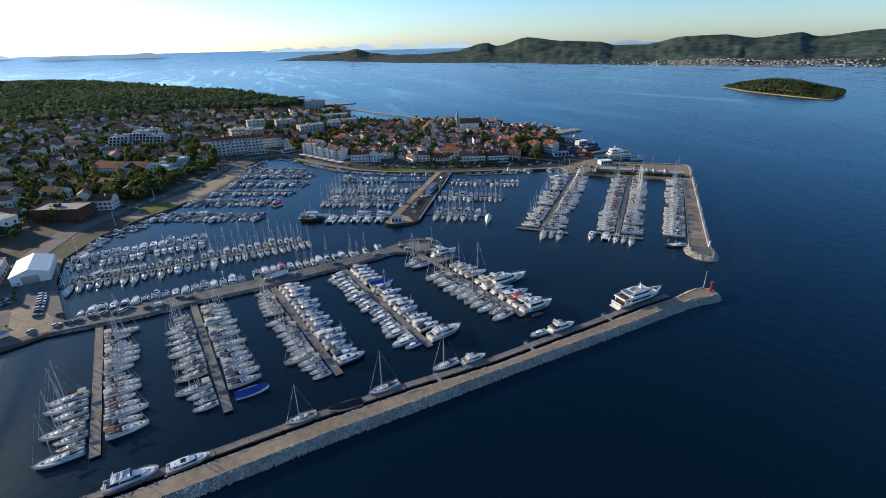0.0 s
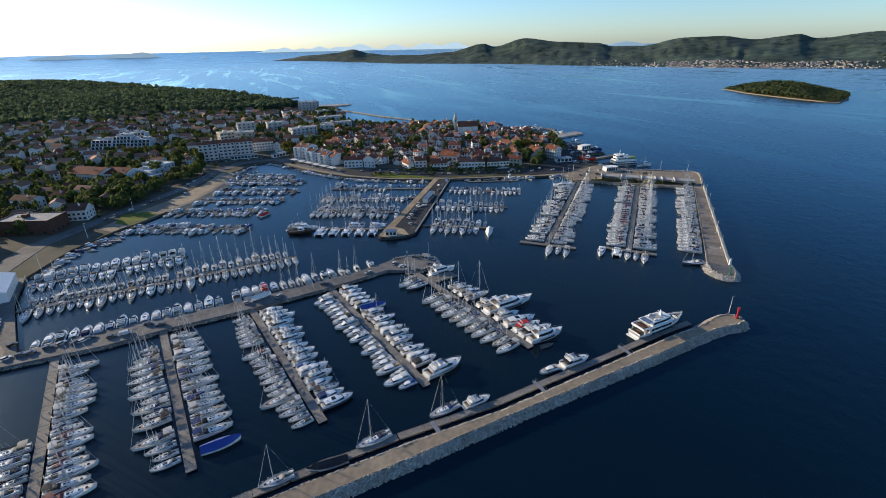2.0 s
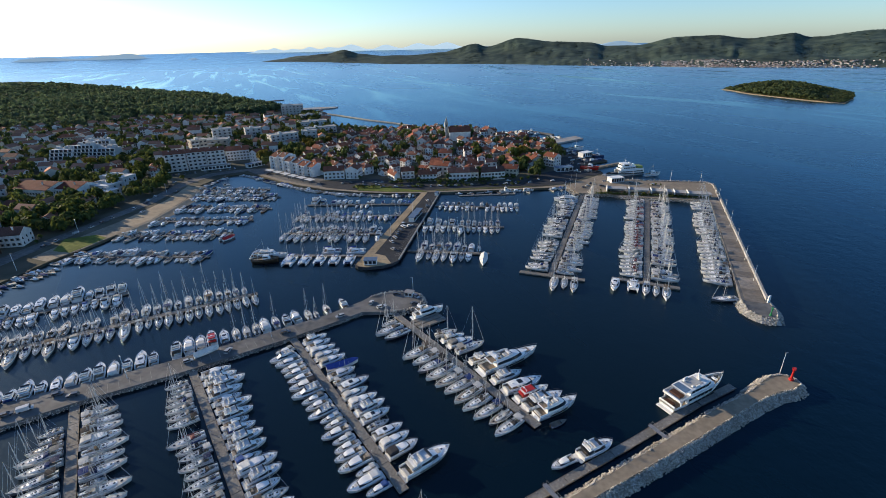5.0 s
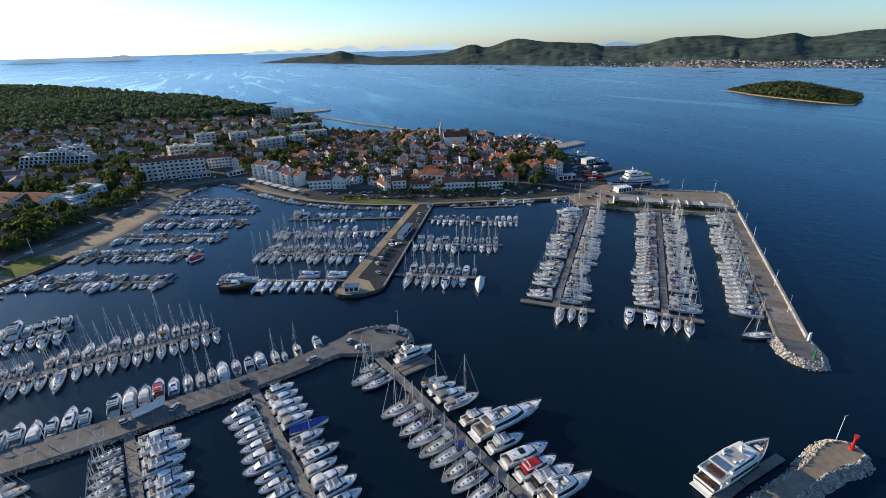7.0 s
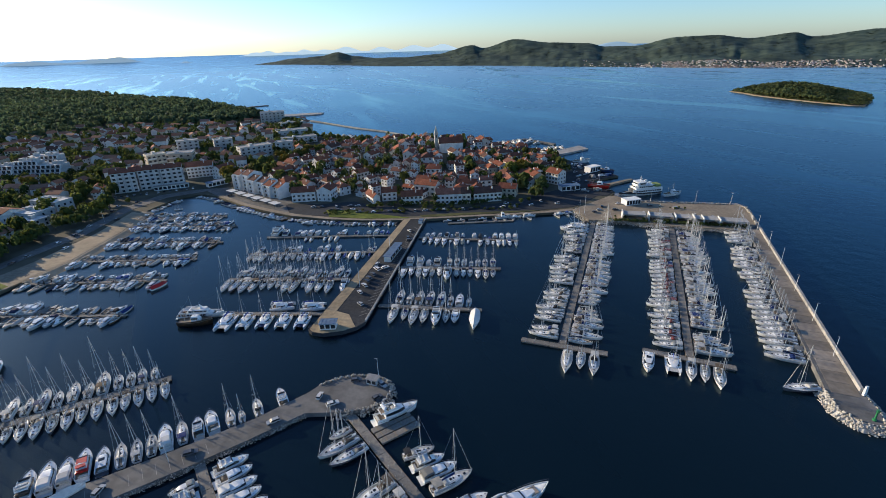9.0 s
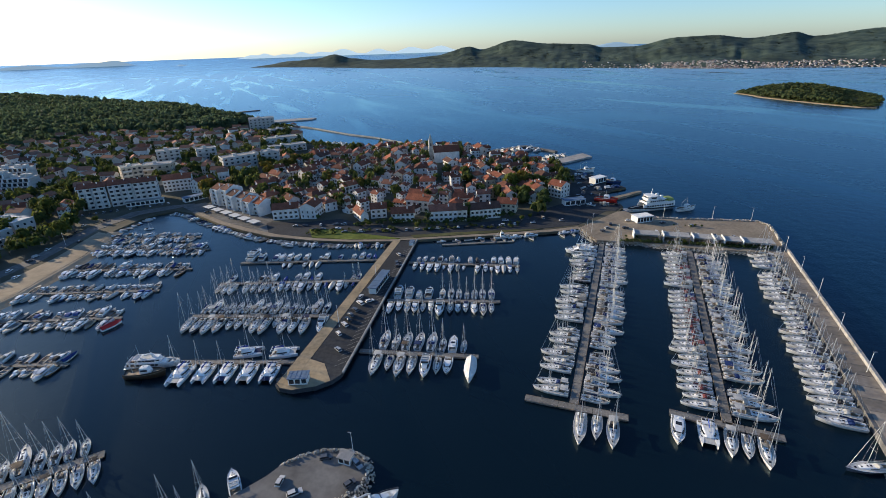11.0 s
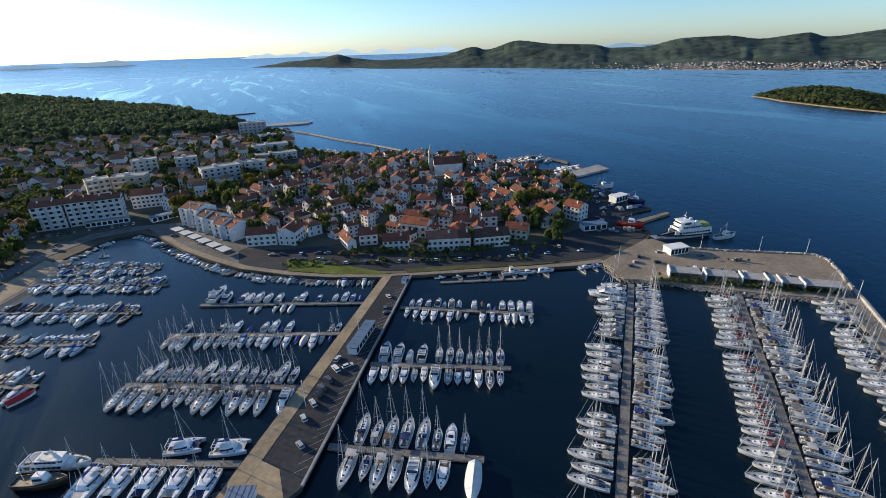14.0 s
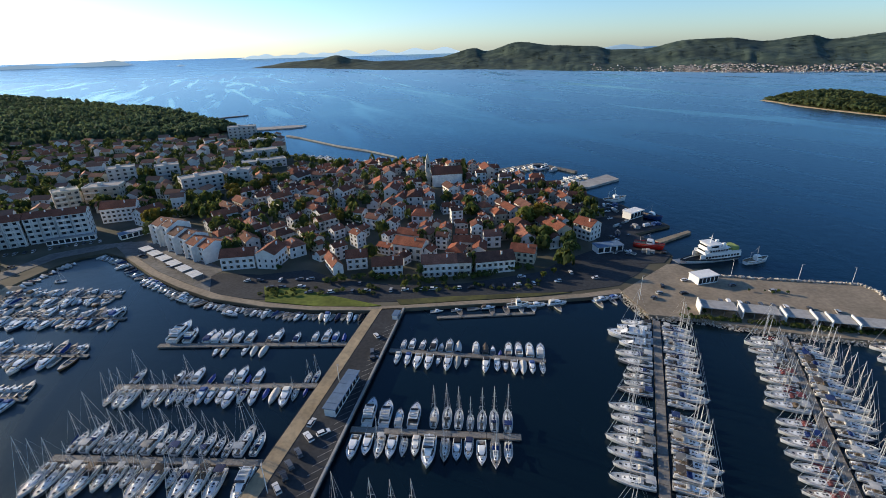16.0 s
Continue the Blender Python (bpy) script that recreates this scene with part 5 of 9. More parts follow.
def berth_row(a, b, side, kinds, s0=2.0, s1=None, gap=0.55, off=2.0, skip=0.06, beam={}, jitter=2.0, scale=(0.92, 1.06)):
    """Moor boats stern-to along a line, on its left (1) or right (-1), kinds drawn from a list of (kind, weight)."""
    d, hd = math.dist(a, b), heading(a, b)
    nx, ny = -math.sin(radians(hd)) * side, math.cos(radians(hd)) * side
    s, s1 = s0, d - 1.5 if s1 is None else s1
    names, weights = [k for k, _ in kinds], [w for _, w in kinds]
    while True:
        kind = rng.choices(names, weights)[0]
        ob = rng.choice(FLEET[kind])
        sc = rng.uniform(*scale)
        w = ob.dimensions.y if ob.dimensions.y > 0 else 3.5
        w = max(v.co.y for v in ob.data.vertices) * 2 * sc
        if s + w > s1:
            return s
        if rng.random() >= skip:
            x, y = along(a, b, s + w / 2)
            o = off + rng.uniform(-0.3, 0.5)
            moor(ob, x + nx * o, y + ny * o, hd + 90 * side + rng.uniform(-jitter, jitter), sc)
        s += w + gap * rng.uniform(0.6, 1.5)


PONT = {"A": ((-139.4, 157.2), (-95.5, 90.9)), "B": ((-109.6, 172.8), (-66.4, 107.6)), "C": ((-81.0, 188.2), (-36.4, 124.3)), "D": ((-52.5, 206.2), (-6.8, 139.5)), "E": ((-16.6, 223.0), (29.6, 159.4)),
        "row7": ((-181, 190.0), (-77.6, 241.7)), "row8": ((-195, 212.8), (-136.4, 245.5)),
        "s1": ((-194, 286.6), (-117, 283.5)), "s2": ((-187, 315.5), (-117, 315.0)), "s3": ((-178, 340.2), (-114, 338.8)), "s4": ((-176, 365.3), (-109.5, 361.6)), "s5": ((-180, 391.4), (-111.5, 387.5)), "s6": ((-185, 409.0), (-125.5, 407.0)),
        "L1": ((-86.9, 366.7), (-16.0, 364.2)), "L2": ((-88.3, 343.4), (-21.6, 341.0)), "L3": ((-87.4, 314.1), (-29.0, 310.2)), "L4": ((-76.5, 282.4), (-36.0, 279.9)),
        "R1": ((0.2, 359.4), (54.8, 350.6)), "R2": ((-7.5, 321.3), (40.6, 316.4)), "R3": ((-14.3, 285.0), (28.0, 278.7)),
        "F": ((102.6, 373.6), (54.1, 253.6)), "Fh": ((40.2, 257.3), (68, 246.9)), "G": ((143.3, 361.5), (94.2, 243.0)), "Gh": ((80.5, 248.6), (106.4, 237.0))}
for key, (pa, pb) in PONT.items():
    pontoon(pa, pb, 1.6 if key[0] == "s" else 2.0 if key[0] in "LR" else 2.5, section=10.0)

S, SS, MO, MB, MS = "sail", "sail_small", "motor", "motor_big", "motor_small"


def row(key, side, kinds, **kw):
    a, b = PONT[key]
    berth_row(a, b, side, kinds, **kw)


# pontoons of the near basin (side 1 lies to the left on the way out)
row("A", 1, [(S, 4), (SS, 2), ("sail_red", 2)], s0=6, scale=(0.82, 0.98))
row("A", -1, [(S, 5), (SS, 1)], s0=46, scale=(0.9, 1.0))
row("B", -1, [(S, 5), (SS, 2)], s0=9, scale=(0.82, 0.96))
row("B", 1, [(S, 7), (SS, 3), (MO, 1)], s0=4, s1=69.5, skip=0, scale=(0.82, 0.98))
row("C", -1, [(SS, 8), (S, 2), ("sail_red", 1)], s0=4, gap=0.4, scale=(0.85, 1.0))
row("C", 1, [(MO, 9), (MS, 3), (SS, 2)], s0=4, gap=0.4, skip=0, scale=(0.85, 1.0))
row("D", -1, [(MO, 5), (MS, 4)], s0=5, scale=(0.85, 0.98))
row("D", 1, [(MO, 9), (SS, 1)], s0=4, s1=24.4, skip=0, scale=(0.85, 1.02))
moor(covered_boat(11.0, 3.4, "canvas_blue", "motorboat under a long bright blue tarpaulin"), -35.8, 187.3, 24, 1.0)
row("D", 1, [(MO, 9), (SS, 1)], s0=28.2, s1=74, skip=0, scale=(0.85, 1.02))
row("D", 1, [(MB, 1)], s0=74.5, s1=80.5, skip=0, scale=(0.98, 1.0))
row("E", -1, [(SS, 3), (S, 4)], s0=5, s1=20, skip=0)
row("E", -1, [(S, 5), (SS, 1)], s0=27, skip=0)
# along the back of the quay
QB = [(-153.8, 159.4), (-93.0, 191.8)]
for k, (kind, i) in enumerate([("motor", 0), ("motor_big", 2), ("motor", 2), ("motor", 6), ("motor_big", 1), ("motor", 4), ("motor", 1), ("motor", 5), ("motor", 2), ("motor_big", 0), ("motor", 0), ("motor", 6), ("motor", 1), ("motor", 5), ("motor", 4), ("motor", 3), ("motor_small", 2)]):
    x, y = along(QB[0], QB[1], 66.4 - 3.92 * k)
    ob = FLEET[kind][i]
    fit = 3.65 / (2 * max(v.co.y for v in ob.data.vertices)) if kind != "motor_small" else 0.9
    moor(ob, x - 0.45, y + 0.8, 118 + rng.uniform(-2, 2), fit * rng.uniform(0.96, 1.02))
QUAY_ROW = [("motor", 4, -89.9, 195.7, 1.0), ("motor", 6, -86.4, 197.9, 1.05), ("motor", 1, -83.0, 199.8, 1.0), ("red_motor", 0, -79.6, 201.6, 0.85), ("motor", 5, -75.9, 203.4, 0.92), ("sail", 1, -72.2, 205.2, 0.82),
            ("sail_small", 2, -69.0, 207.0, 1.0), ("sail_small", 0, -66.2, 208.9, 1.0), ("motor", 6, -63.2, 210.8, 0.98), ("sail", 3, -59.7, 212.8, 0.86), ("motor", 0, -56.1, 214.4, 0.88), ("motor", 3, -52.7, 216.3, 1.05),
            ("sail_small", 2, -48.6, 218.4, 0.98), ("sail_small", 1, -46.0, 219.8, 0.88), ("sail", 2, -42.0, 222.2, 0.95)]
for kind, i, x, y, sc in QUAY_ROW:
    moor(FLEET[kind][i], x - 0.25, y + 0.45, 119 + rng.uniform(-2, 2), sc)
ash = covered_boat(8.4, 2.3, "canvas_white", "narrow white boat laid up ashore under a pale cover")
USED.add(ash.name)
ash.matrix_basis = pose(-82.6, 193.6, 1.85, 0, 0, 42)
laid = covered_boat(9.0, 2.9, "canvas_pale", "white hull laid up ashore at the boatyard edge")
USED.add(laid.name)
laid.matrix_basis = pose(-174.5, 143.0, 1.9, 0, 0, 44)
redb = covered_boat(8.0, 2.8, "red_paint", "small boat under a bright red cover")
moor(redb, -119.6, 305.6, 58)
row("row7", 1, [(SS, 5), (S, 2)], s0=3, s1=60, skip=0, gap=0.3)
row("row7", 1, [(S, 4), (SS, 3)], s0=60, s1=115.4, skip=0, gap=0.35)
row("row7", -1, [(SS, 4), (S, 3), (MO, 1)], s0=3, s1=64, skip=0.02, gap=0.4)
row("row7", -1, [(SS, 5), (S, 2)], s0=64, s1=115.4, skip=0.05, gap=0.5)
row("row8", 1, [(MO, 5), (MB, 1)], s0=2, s1=68, skip=0, gap=0.3)
row("row8", -1, [(MO, 2), (MS, 3)], s0=2, s1=65, skip=0.03, gap=0.5)
# parking pier fingers
def moored(key, side, off, boats):
    """Boats moored one by one along a pontoon: kind, pattern, distance from its far end, scale."""
    a, b = PONT[key]
    hd = heading(a, b)
    for kind, i, s, sc in boats:
        x, y = along(a, b, s)
        moor(FLEET[kind][i], x - math.sin(radians(hd)) * side * off, y + math.cos(radians(hd)) * side * off, hd + 90 * side + rng.uniform(-4, 4), sc)


moored("L1", 1, 1.6, [(MB, 0, 4.0, 1.0), (MO, 4, 9.9, 0.95), (MO, 1, 17.2, 0.86), (MO, 6, 20.5, 0.8), (MS, 2, 24.2, 1.1), (MS, 0, 28.5, 1.15), (MO, 3, 33.1, 0.86), ("small", 1, 40.6, 0.9), (MS, 2, 43.5, 1.05), (MS, 1, 51.1, 0.85), (MS, 1, 58.3, 0.9), (MS, 2, 62.3, 1.0), (MS, 0, 65.8, 0.95), ("covered", 0, 69.2, 0.62)])
moored("L1", -1, 1.4, [("small", 1, 23.8, 1.0), ("small", 3, 26.8, 0.9), (MS, 1, 34.5, 0.72), ("small", 2, 37.5, 1.15), ("small", 2, 41.3, 1.1)])
moored("L2", 1, 1.6, [(SS, 0, 4.5, 0.9), (MS, 1, 19.1, 0.9), (SS, 1, 22.0, 0.95), (MS, 2, 25.2, 1.0), ("covered", 0, 30.2, 0.88), (MS, 0, 36.5, 1.05), (MS, 2, 39.9, 1.05), ("covered", 0, 42.9, 0.8), (MO, 3, 46.0, 0.82), (SS, 1, 62.7, 0.78), (SS, 0, 65.2, 0.74)])
moored("L2", -1, 1.6, [(S, 2, 2.2, 0.85), (SS, 2, 5.6, 1.0), (SS, 0, 8.8, 1.1), (SS, 2, 14.8, 1.0), (S, 2, 18.1, 0.9), (SS, 0, 21.9, 0.95), (SS, 1, 24.6, 0.95), (SS, 0, 27.9, 0.95), (MS, 0, 30.9, 1.1), (MS, 0, 34.3, 1.0), (MS, 1, 37.6, 0.95), (MS, 2, 40.6, 1.1), (SS, 1, 44.4, 1.0), (MS, 2, 47.7, 0.95), ("covered", 0, 51.2, 0.9), ("small", 2, 54.4, 1.2), (MO, 6, 57.8, 0.82), (SS, 1, 60.8, 0.8), ("covered", 0, 63.8, 0.66)])
row("L3", 1, [(SS, 5), (S, 1)], s0=2, skip=0.02, gap=0.35)
row("L3", -1, [(S, 5), (SS, 2)], s0=0, s1=53, skip=0.0, gap=0.35)
moored("L3", -1, 2.0, [("pale_motor", 0, 56.2, 0.92)])
moored("R1", 1, 1.5, [(MS, 1, 4.6, 0.78), (MS, 2, 7.5, 0.82), (MS, 0, 11.4, 0.9), (MS, 1, 15.5, 1.0), ("small", 1, 18.2, 0.95), (MS, 1, 21.5, 1.05), ("small", 2, 24.6, 1.15), (MS, 0, 31.0, 1.05), ("small", 2, 34.3, 1.1), ("small", 1, 37.0, 1.0), ("covered", 0, 39.4, 0.6), (MS, 2, 42.4, 0.95), (MS, 2, 46.2, 0.98), (MO, 6, 50.0, 0.8), (MO, 1, 53.4, 0.82)])
moored("R1", -1, 1.5, [(MS, 1, 4.0, 0.85), (MS, 0, 7.6, 0.95), (MO, 3, 11.4, 0.86), (MS, 2, 15.2, 1.0), ("small", 3, 18.6, 0.9), (MS, 2, 21.9, 0.98), ("small", 2, 25.1, 1.1), ("small", 1, 28.3, 0.9), (MS, 1, 35.1, 1.02), (MS, 0, 38.6, 0.9), ("small", 3, 41.5, 1.0), (MS, 2, 44.4, 0.9), ("small", 2, 47.4, 1.2), (MS, 0, 50.4, 0.9), (SS, 1, 53.8, 0.86)])
row("R2", 1, [(MS, 3), (MO, 1)], s0=2, s1=22, skip=0)
row("R2", 1, [(SS, 5)], s0=22, skip=0)
row("R2", -1, [(SS, 4), (MS, 3), (MO, 1)], s0=1, skip=0)
row("R3", 1, [(SS, 4), (S, 3), (MO, 3)], s0=6, s1=39, skip=0)
row("R3", -1, [(MO, 3), (SS, 2), (S, 1)], s0=6, s1=37, skip=0)
# charter pontoons
row("F", -1, [(MB, 2), (S, 1)], s0=3, s1=24, skip=0.0, gap=0.35)
row("F", -1, [(S, 1)], s0=24.5, skip=0.13, gap=0.3, scale=(0.88, 1.12))
row("F", 1, [(S, 6), (SS, 2)], s0=3, skip=0.03, gap=0.2, scale=(0.86, 1.0))
row("G", -1, [("sail_red", 4), (S, 3)], s0=4, skip=0.13, gap=0.35, scale=(0.86, 1.04))
row("G", 1, [(S, 7), (SS, 1)], s0=4, skip=0.02, gap=0.3)
berth_row(PONT["Fh"][0], PONT["Fh"][1], -1, [(S, 1)], s0=14.5, skip=0)
berth_row(PONT["Gh"][0], PONT["Gh"][1], -1, [(S, 1)], s0=13, skip=0, gap=0.45)
berth_row(PONT["Gh"][0], PONT["Gh"][1], -1, [(MO, 1)], s0=0, s1=4.6, skip=0)
H_IN = ((181.6, 354.0), (125.3, 225.0))
berth_row(H_IN[0], H_IN[1], -1, [(S, 1)], s0=5, s1=131, off=0.9, skip=0.02, gap=0.12, scale=(0.95, 1.08))
# small craft
for i, key in enumerate(("s1", "s2", "s3", "s4", "s5", "s6")):
    for sd in (1, -1):
        row(key, sd, [("small", 7), (MS, 2)], s0=2, off=1.1, gap=0.16, skip=0.08, jitter=11, scale=(0.9, 1.25))
for (xa, ya), (xb, yb) in zip(COAST[1:8], COAST[2:9]):
    berth_row((xa, ya), (xb, yb), -1, [("small", 9), (MS, 1)], s0=0.2, s1=math.dist((xa, ya), (xb, yb)) + 0.6, off=1.3, gap=0.35, skip=0.02, jitter=9, scale=(0.75, 1.0))
for (xa, ya), (xb, yb) in zip(COAST[-2:], (COAST[-1], COAST[0])):
    berth_row((xa, ya), (xb, yb), -1, [("small", 1)], s0=1, off=1.2, gap=0.4, skip=0.05, jitter=9, scale=(0.75, 1.0))
moor(FLEET["sail_small"][1], -168.5, 424.5, 10, 0.8)
for (xa, ya), (xb, yb) in zip(COAST[9:13], COAST[10:14]):
    berth_row((xa, ya), (xb, yb), -1, [("small", 1)], s0=2, off=1.3, gap=4.0, skip=0.3, jitter=9)
for (xa, ya), (xb, yb) in zip(COAST[-9:-6], COAST[-8:-5]):
    berth_row((xa, ya), (xb, yb), -1, [("small", 5), (MS, 1)], s0=1, off=1.2, gap=0.25, skip=0.05, jitter=9)
berth_row(COAST[-8], COAST[-7], -1, [("small", 1)], s0=2, off=8.0, gap=0.5, skip=0.15, jitter=14)

# catamarans at the head of the parking pier
cat = catamaran()
a4, b4 = PONT["L4"]
for i in range(5):
    x, y = along(a4, b4, 3.5 + i * 7.6)
    moor(cat, x + 0.1, y - 2.0, heading(a4, b4) - 90, 0.86)
for s, hd in ((22, 6), (35, 4)):
    x, y = along(a4, b4, s)
    moor(cat, x - 4.5, y + 5.0, hd, 0.9)
moor(FLEET["small"][0], -32.0, 280.2, 76, 1.0)
moor(FLEET["small"][4], -38.6, 273.0, 20, 0.85)
moor(FLEET["small"][0], -39.6, 270.2, 24, 0.8)
moor(cat, 88.6, 243.8, -112, 0.85)

# large motor yachts
big = superyacht()
moor(big, 68.2, 165.6, 27.0, 0.98)
yacht = sport_yacht()
moor(yacht, 15.8, 184.0, 29.0, 0.96)
yacht_small = sport_yacht(15.5, 4.4, "white flybridge yacht moored stern-to beside the spare floats")
moor(yacht_small, -8.0, 218.6, 28.0, 0.86)
moor(yacht_small, 29.4, 162.8, 26.0, 1.12)
moor(FLEET["sail_small"][2], 0.6, 205.6, 21, 1.0)
moor(FLEET["motor"][0], 3.2, 202.2, 24, 0.9)
moor(FLEET["motor"][1], 5.6, 198.8, 26, 1.0)
moor(FLEET["sail"][0], 8.0, 195.0, 29, 1.0)
moor(FLEET["motor_big"][1], 12.6, 189.2, 28, 0.92)
moor(FLEET["motor"][4], 19.2, 179.2, 24, 1.04)
moor(FLEET["motor_big"][2], 22.2, 174.2, 24, 1.2)
moor(FLEET["red_motor"][0], 25.2, 170.4, 26, 1.06)
moor(FLEET["motor_big"][0], 27.0, 166.6, 25, 0.94)
moor(FLEET["small"][0], 33.2, 159.6, 24, 0.8)
# single boats along the breakwater
moor(FLEET["motor_big"][0], -86.0, 80.4, 31, 0.85)
moor(FLEET["motor_big"][2], -73.2, 86.0, 31, 0.93)
moor(FLEET["sail"][2], -39.5, 106.4, 209, 1.0)
moor(covered_boat(10.5, 3.4, "dark_canvas", "cream motorboat under a dark fitted cover"), -26.7, 111.0, 202, 1.0)
moor(FLEET["sail"][1], -16.3, 119.8, 212, 0.9)
moor(FLEET["sail"][1], 3.0, 131.0, 212, 0.88)
moor(FLEET["motor"][0], 4.8, 129.8, 28, 0.9)
moor(FLEET["motor_small"][2], 36.5, 148.0, 205, 0.9)
moor(FLEET["motor"][4], 38.1, 148.4, 25, 1.1)
moor(FLEET["motor_big"][1], -35.9, 226.2, 118, 0.85)
moor(covered_boat(10.4, 4.2, "canvas_blue", "large boat under a bright blue tarpaulin"), -67.0, 113.9, 29, 1.0)
moor(covered_boat(12.5, 4.2, "canvas_white", "boat wholly wrapped in white tarpaulin"), 25.4, 277.3, -99)
moor(FLEET["sail"][1], 125.2, 226.5, 178, 0.95)

# ---- streets, lawns, beach ----
def sheet(name, pts, z, mat, label, category, depth=0.5):
    bm = bmesh.new()
    polygon_slab(bm, pts, z - depth, z)
    return solid(name, bm, mat, label, category, "structure")


sheet("parking_lot", [(-92, 424), (-84, 404), (-56, 398), (-40, 399), (-20, 394), (14, 393), (60, 395), (98, 402), (112, 414), (126, 430), (127, 446), (105, 446), (80, 430), (66, 418), (30, 408.5), (0, 408.5), (-28, 416), (-46, 428), (-68, 424), (-88, 427)], 1.42, "asphalt", "asphalt street and parking in front of the old town", "road")
sheet("promenade", [(-150.4, 451.5), (-123, 427.5), (-102.5, 413.3), (-82, 401.3), (-56.7, 392.7), (-35, 388.4), (-9, 386.6), (16.8, 388.4), (37, 389.4), (63.5, 390.8), (81.7, 392.4), (98, 395.3), (97, 399), (80, 395.5), (60, 393.6), (30, 392), (-8, 389.4), (-34, 391.2), (-55, 395.4), (-80, 404.5), (-100.5, 416.6), (-121, 430.6), (-148, 454)], 1.50, "pale_concrete", "pale paved promenade along the water", "promenade")
sheet("lawn", [(-62, 411), (-57, 397), (-35, 391.8), (-12, 389.9), (-6, 390.4), (-13, 393.5), (-28, 400), (-44, 408)], 1.55, "grass", "bright green lawn beside the promenade", "lawn")
sheet("back_street", [(-148, 454.4), (-121, 431), (-100.5, 417), (-84, 407), (-92, 424), (-88, 431), (-100, 441), (-140, 467), (-152, 475), (-164, 471)], 1.405, "road_grey", "worn grey street between basin and terrace houses", "road")
sheet("lawn", [(2, 390.4), (30, 392.6), (60, 394.4), (76, 397), (58, 397.4), (24, 396.5), (0, 395)], 1.55, "dry_grass", "narrow worn green strip by the water", "lawn")
sheet("coast_road", [(-182, 180), (-214, 222), (-222, 260), (-214, 305), (-207, 340), (-197, 378), (-197, 425), (-187, 452), (-164, 466), (-150, 452), (-146, 458), (-160, 474), (-176, 470), (-196, 458), (-206, 428), (-206, 378), (-215, 338), (-224, 302), (-234, 258), (-224, 214), (-190, 172)], 1.44, "road_grey", "grey coast road behind the beach", "road")
sheet("beach", [(-184, 330), (-179.8, 341), (-178.3, 383), (-184.8, 415), (-194, 420), (-192, 380), (-198, 340)], 1.40, "sand", "strip of brown sand beach", "beach")
bm = bmesh.new()
SHORE = [(-185.5, 316.0), (-179.5, 339.0), (-178.4, 360.0), (-178.0, 383.0), (-181.6, 402.0), (-185.5, 420.0)]
rings = []
for i, (x, y) in enumerate(SHORE):
    (x0, y0), (x1, y1) = SHORE[max(0, i - 1)], SHORE[min(len(SHORE) - 1, i + 1)]
    d = math.dist((x0, y0), (x1, y1))
    nx, ny = (y1 - y0) / d, -(x1 - x0) / d
    rings.append([(x + nx * w, y + ny * w, z) for w, z in ((-2.0, 1.46), (1.0, 1.2), (4.0, 0.45), (6.5 + noise.noise((x, y, 0)), -0.1), (9.0, -0.8))])
loft(bm, rings)
bmesh.ops.recalc_face_normals(bm, faces=bm.faces[:])
if sum(f.normal.z for f in bm.faces) < 0:
    bmesh.ops.reverse_faces(bm, faces=bm.faces[:])
solid("beach_slope", bm, "sand", "brown sand sloping into the water", "beach", "structure")
sheet("shore_path", [(-198.8, 280), (-191.4, 298), (-186, 317), (-184, 330), (-198, 340), (-207, 310), (-211, 285)], 1.39, "pale_concrete", "pale paved shore path", "path")
sheet("lawn", [(-212, 311), (-206, 294), (-195, 291), (-191.8, 300), (-188.5, 312), (-198, 317)], 1.46, "grass", "patch of green lawn by the shore", "lawn")
sheet("boatyard", [(-155, 151), (-154.2, 158.6), (-186, 195.3), (-201.5, 220.3), (-214, 214), (-235, 170), (-255, 95), (-168, 137)], 1.40, "road_grey", "bare grey boatyard ground", "yard")
sheet("quay_road", [(-184, 168), (-176, 172.5), (-159.7, 160), (-154.6, 152), (-164, 146.6), (-171, 151)], 1.43, "pale_concrete", "tan concrete road at the root of the quay", "road")
sheet("harbour_yard", [(128, 424), (135.5, 433), (135.5, 448), (128.5, 462.8), (153, 474.8), (151.2, 480.4), (140.8, 484), (146.6, 497), (140, 515), (130, 531), (124, 544), (120, 520), (112, 490), (106, 468), (104, 440), (112, 424)], 1.46, "asphalt", "dark asphalt yard of the fishing harbour", "yard")

# ---- buildings ----
def window_box(bm, cx, cy, z0, turned, glass, shutter):
    """A window with open shutters, proud of the wall; turned: on an end wall."""
    if turned:
        box(bm, cx - 0.06, cx + 0.06, cy - 0.45, cy + 0.45, z0, z0 + 1.35, mat=glass)
        return
    s = 1 if cy > 0 else -1
    box(bm, cx - 0.45, cx + 0.45, cy - 0.06, cy + 0.06, z0, z0 + 1.35, mat=glass)
    for e in (-1, 1):
        box(bm, cx + e * 0.68 - 0.2, cx + e * 0.68 + 0.2, cy + s * 0.03 - 0.05, cy + s * 0.03 + 0.05, z0 - 0.05, z0 + 1.4, mat=shutter)


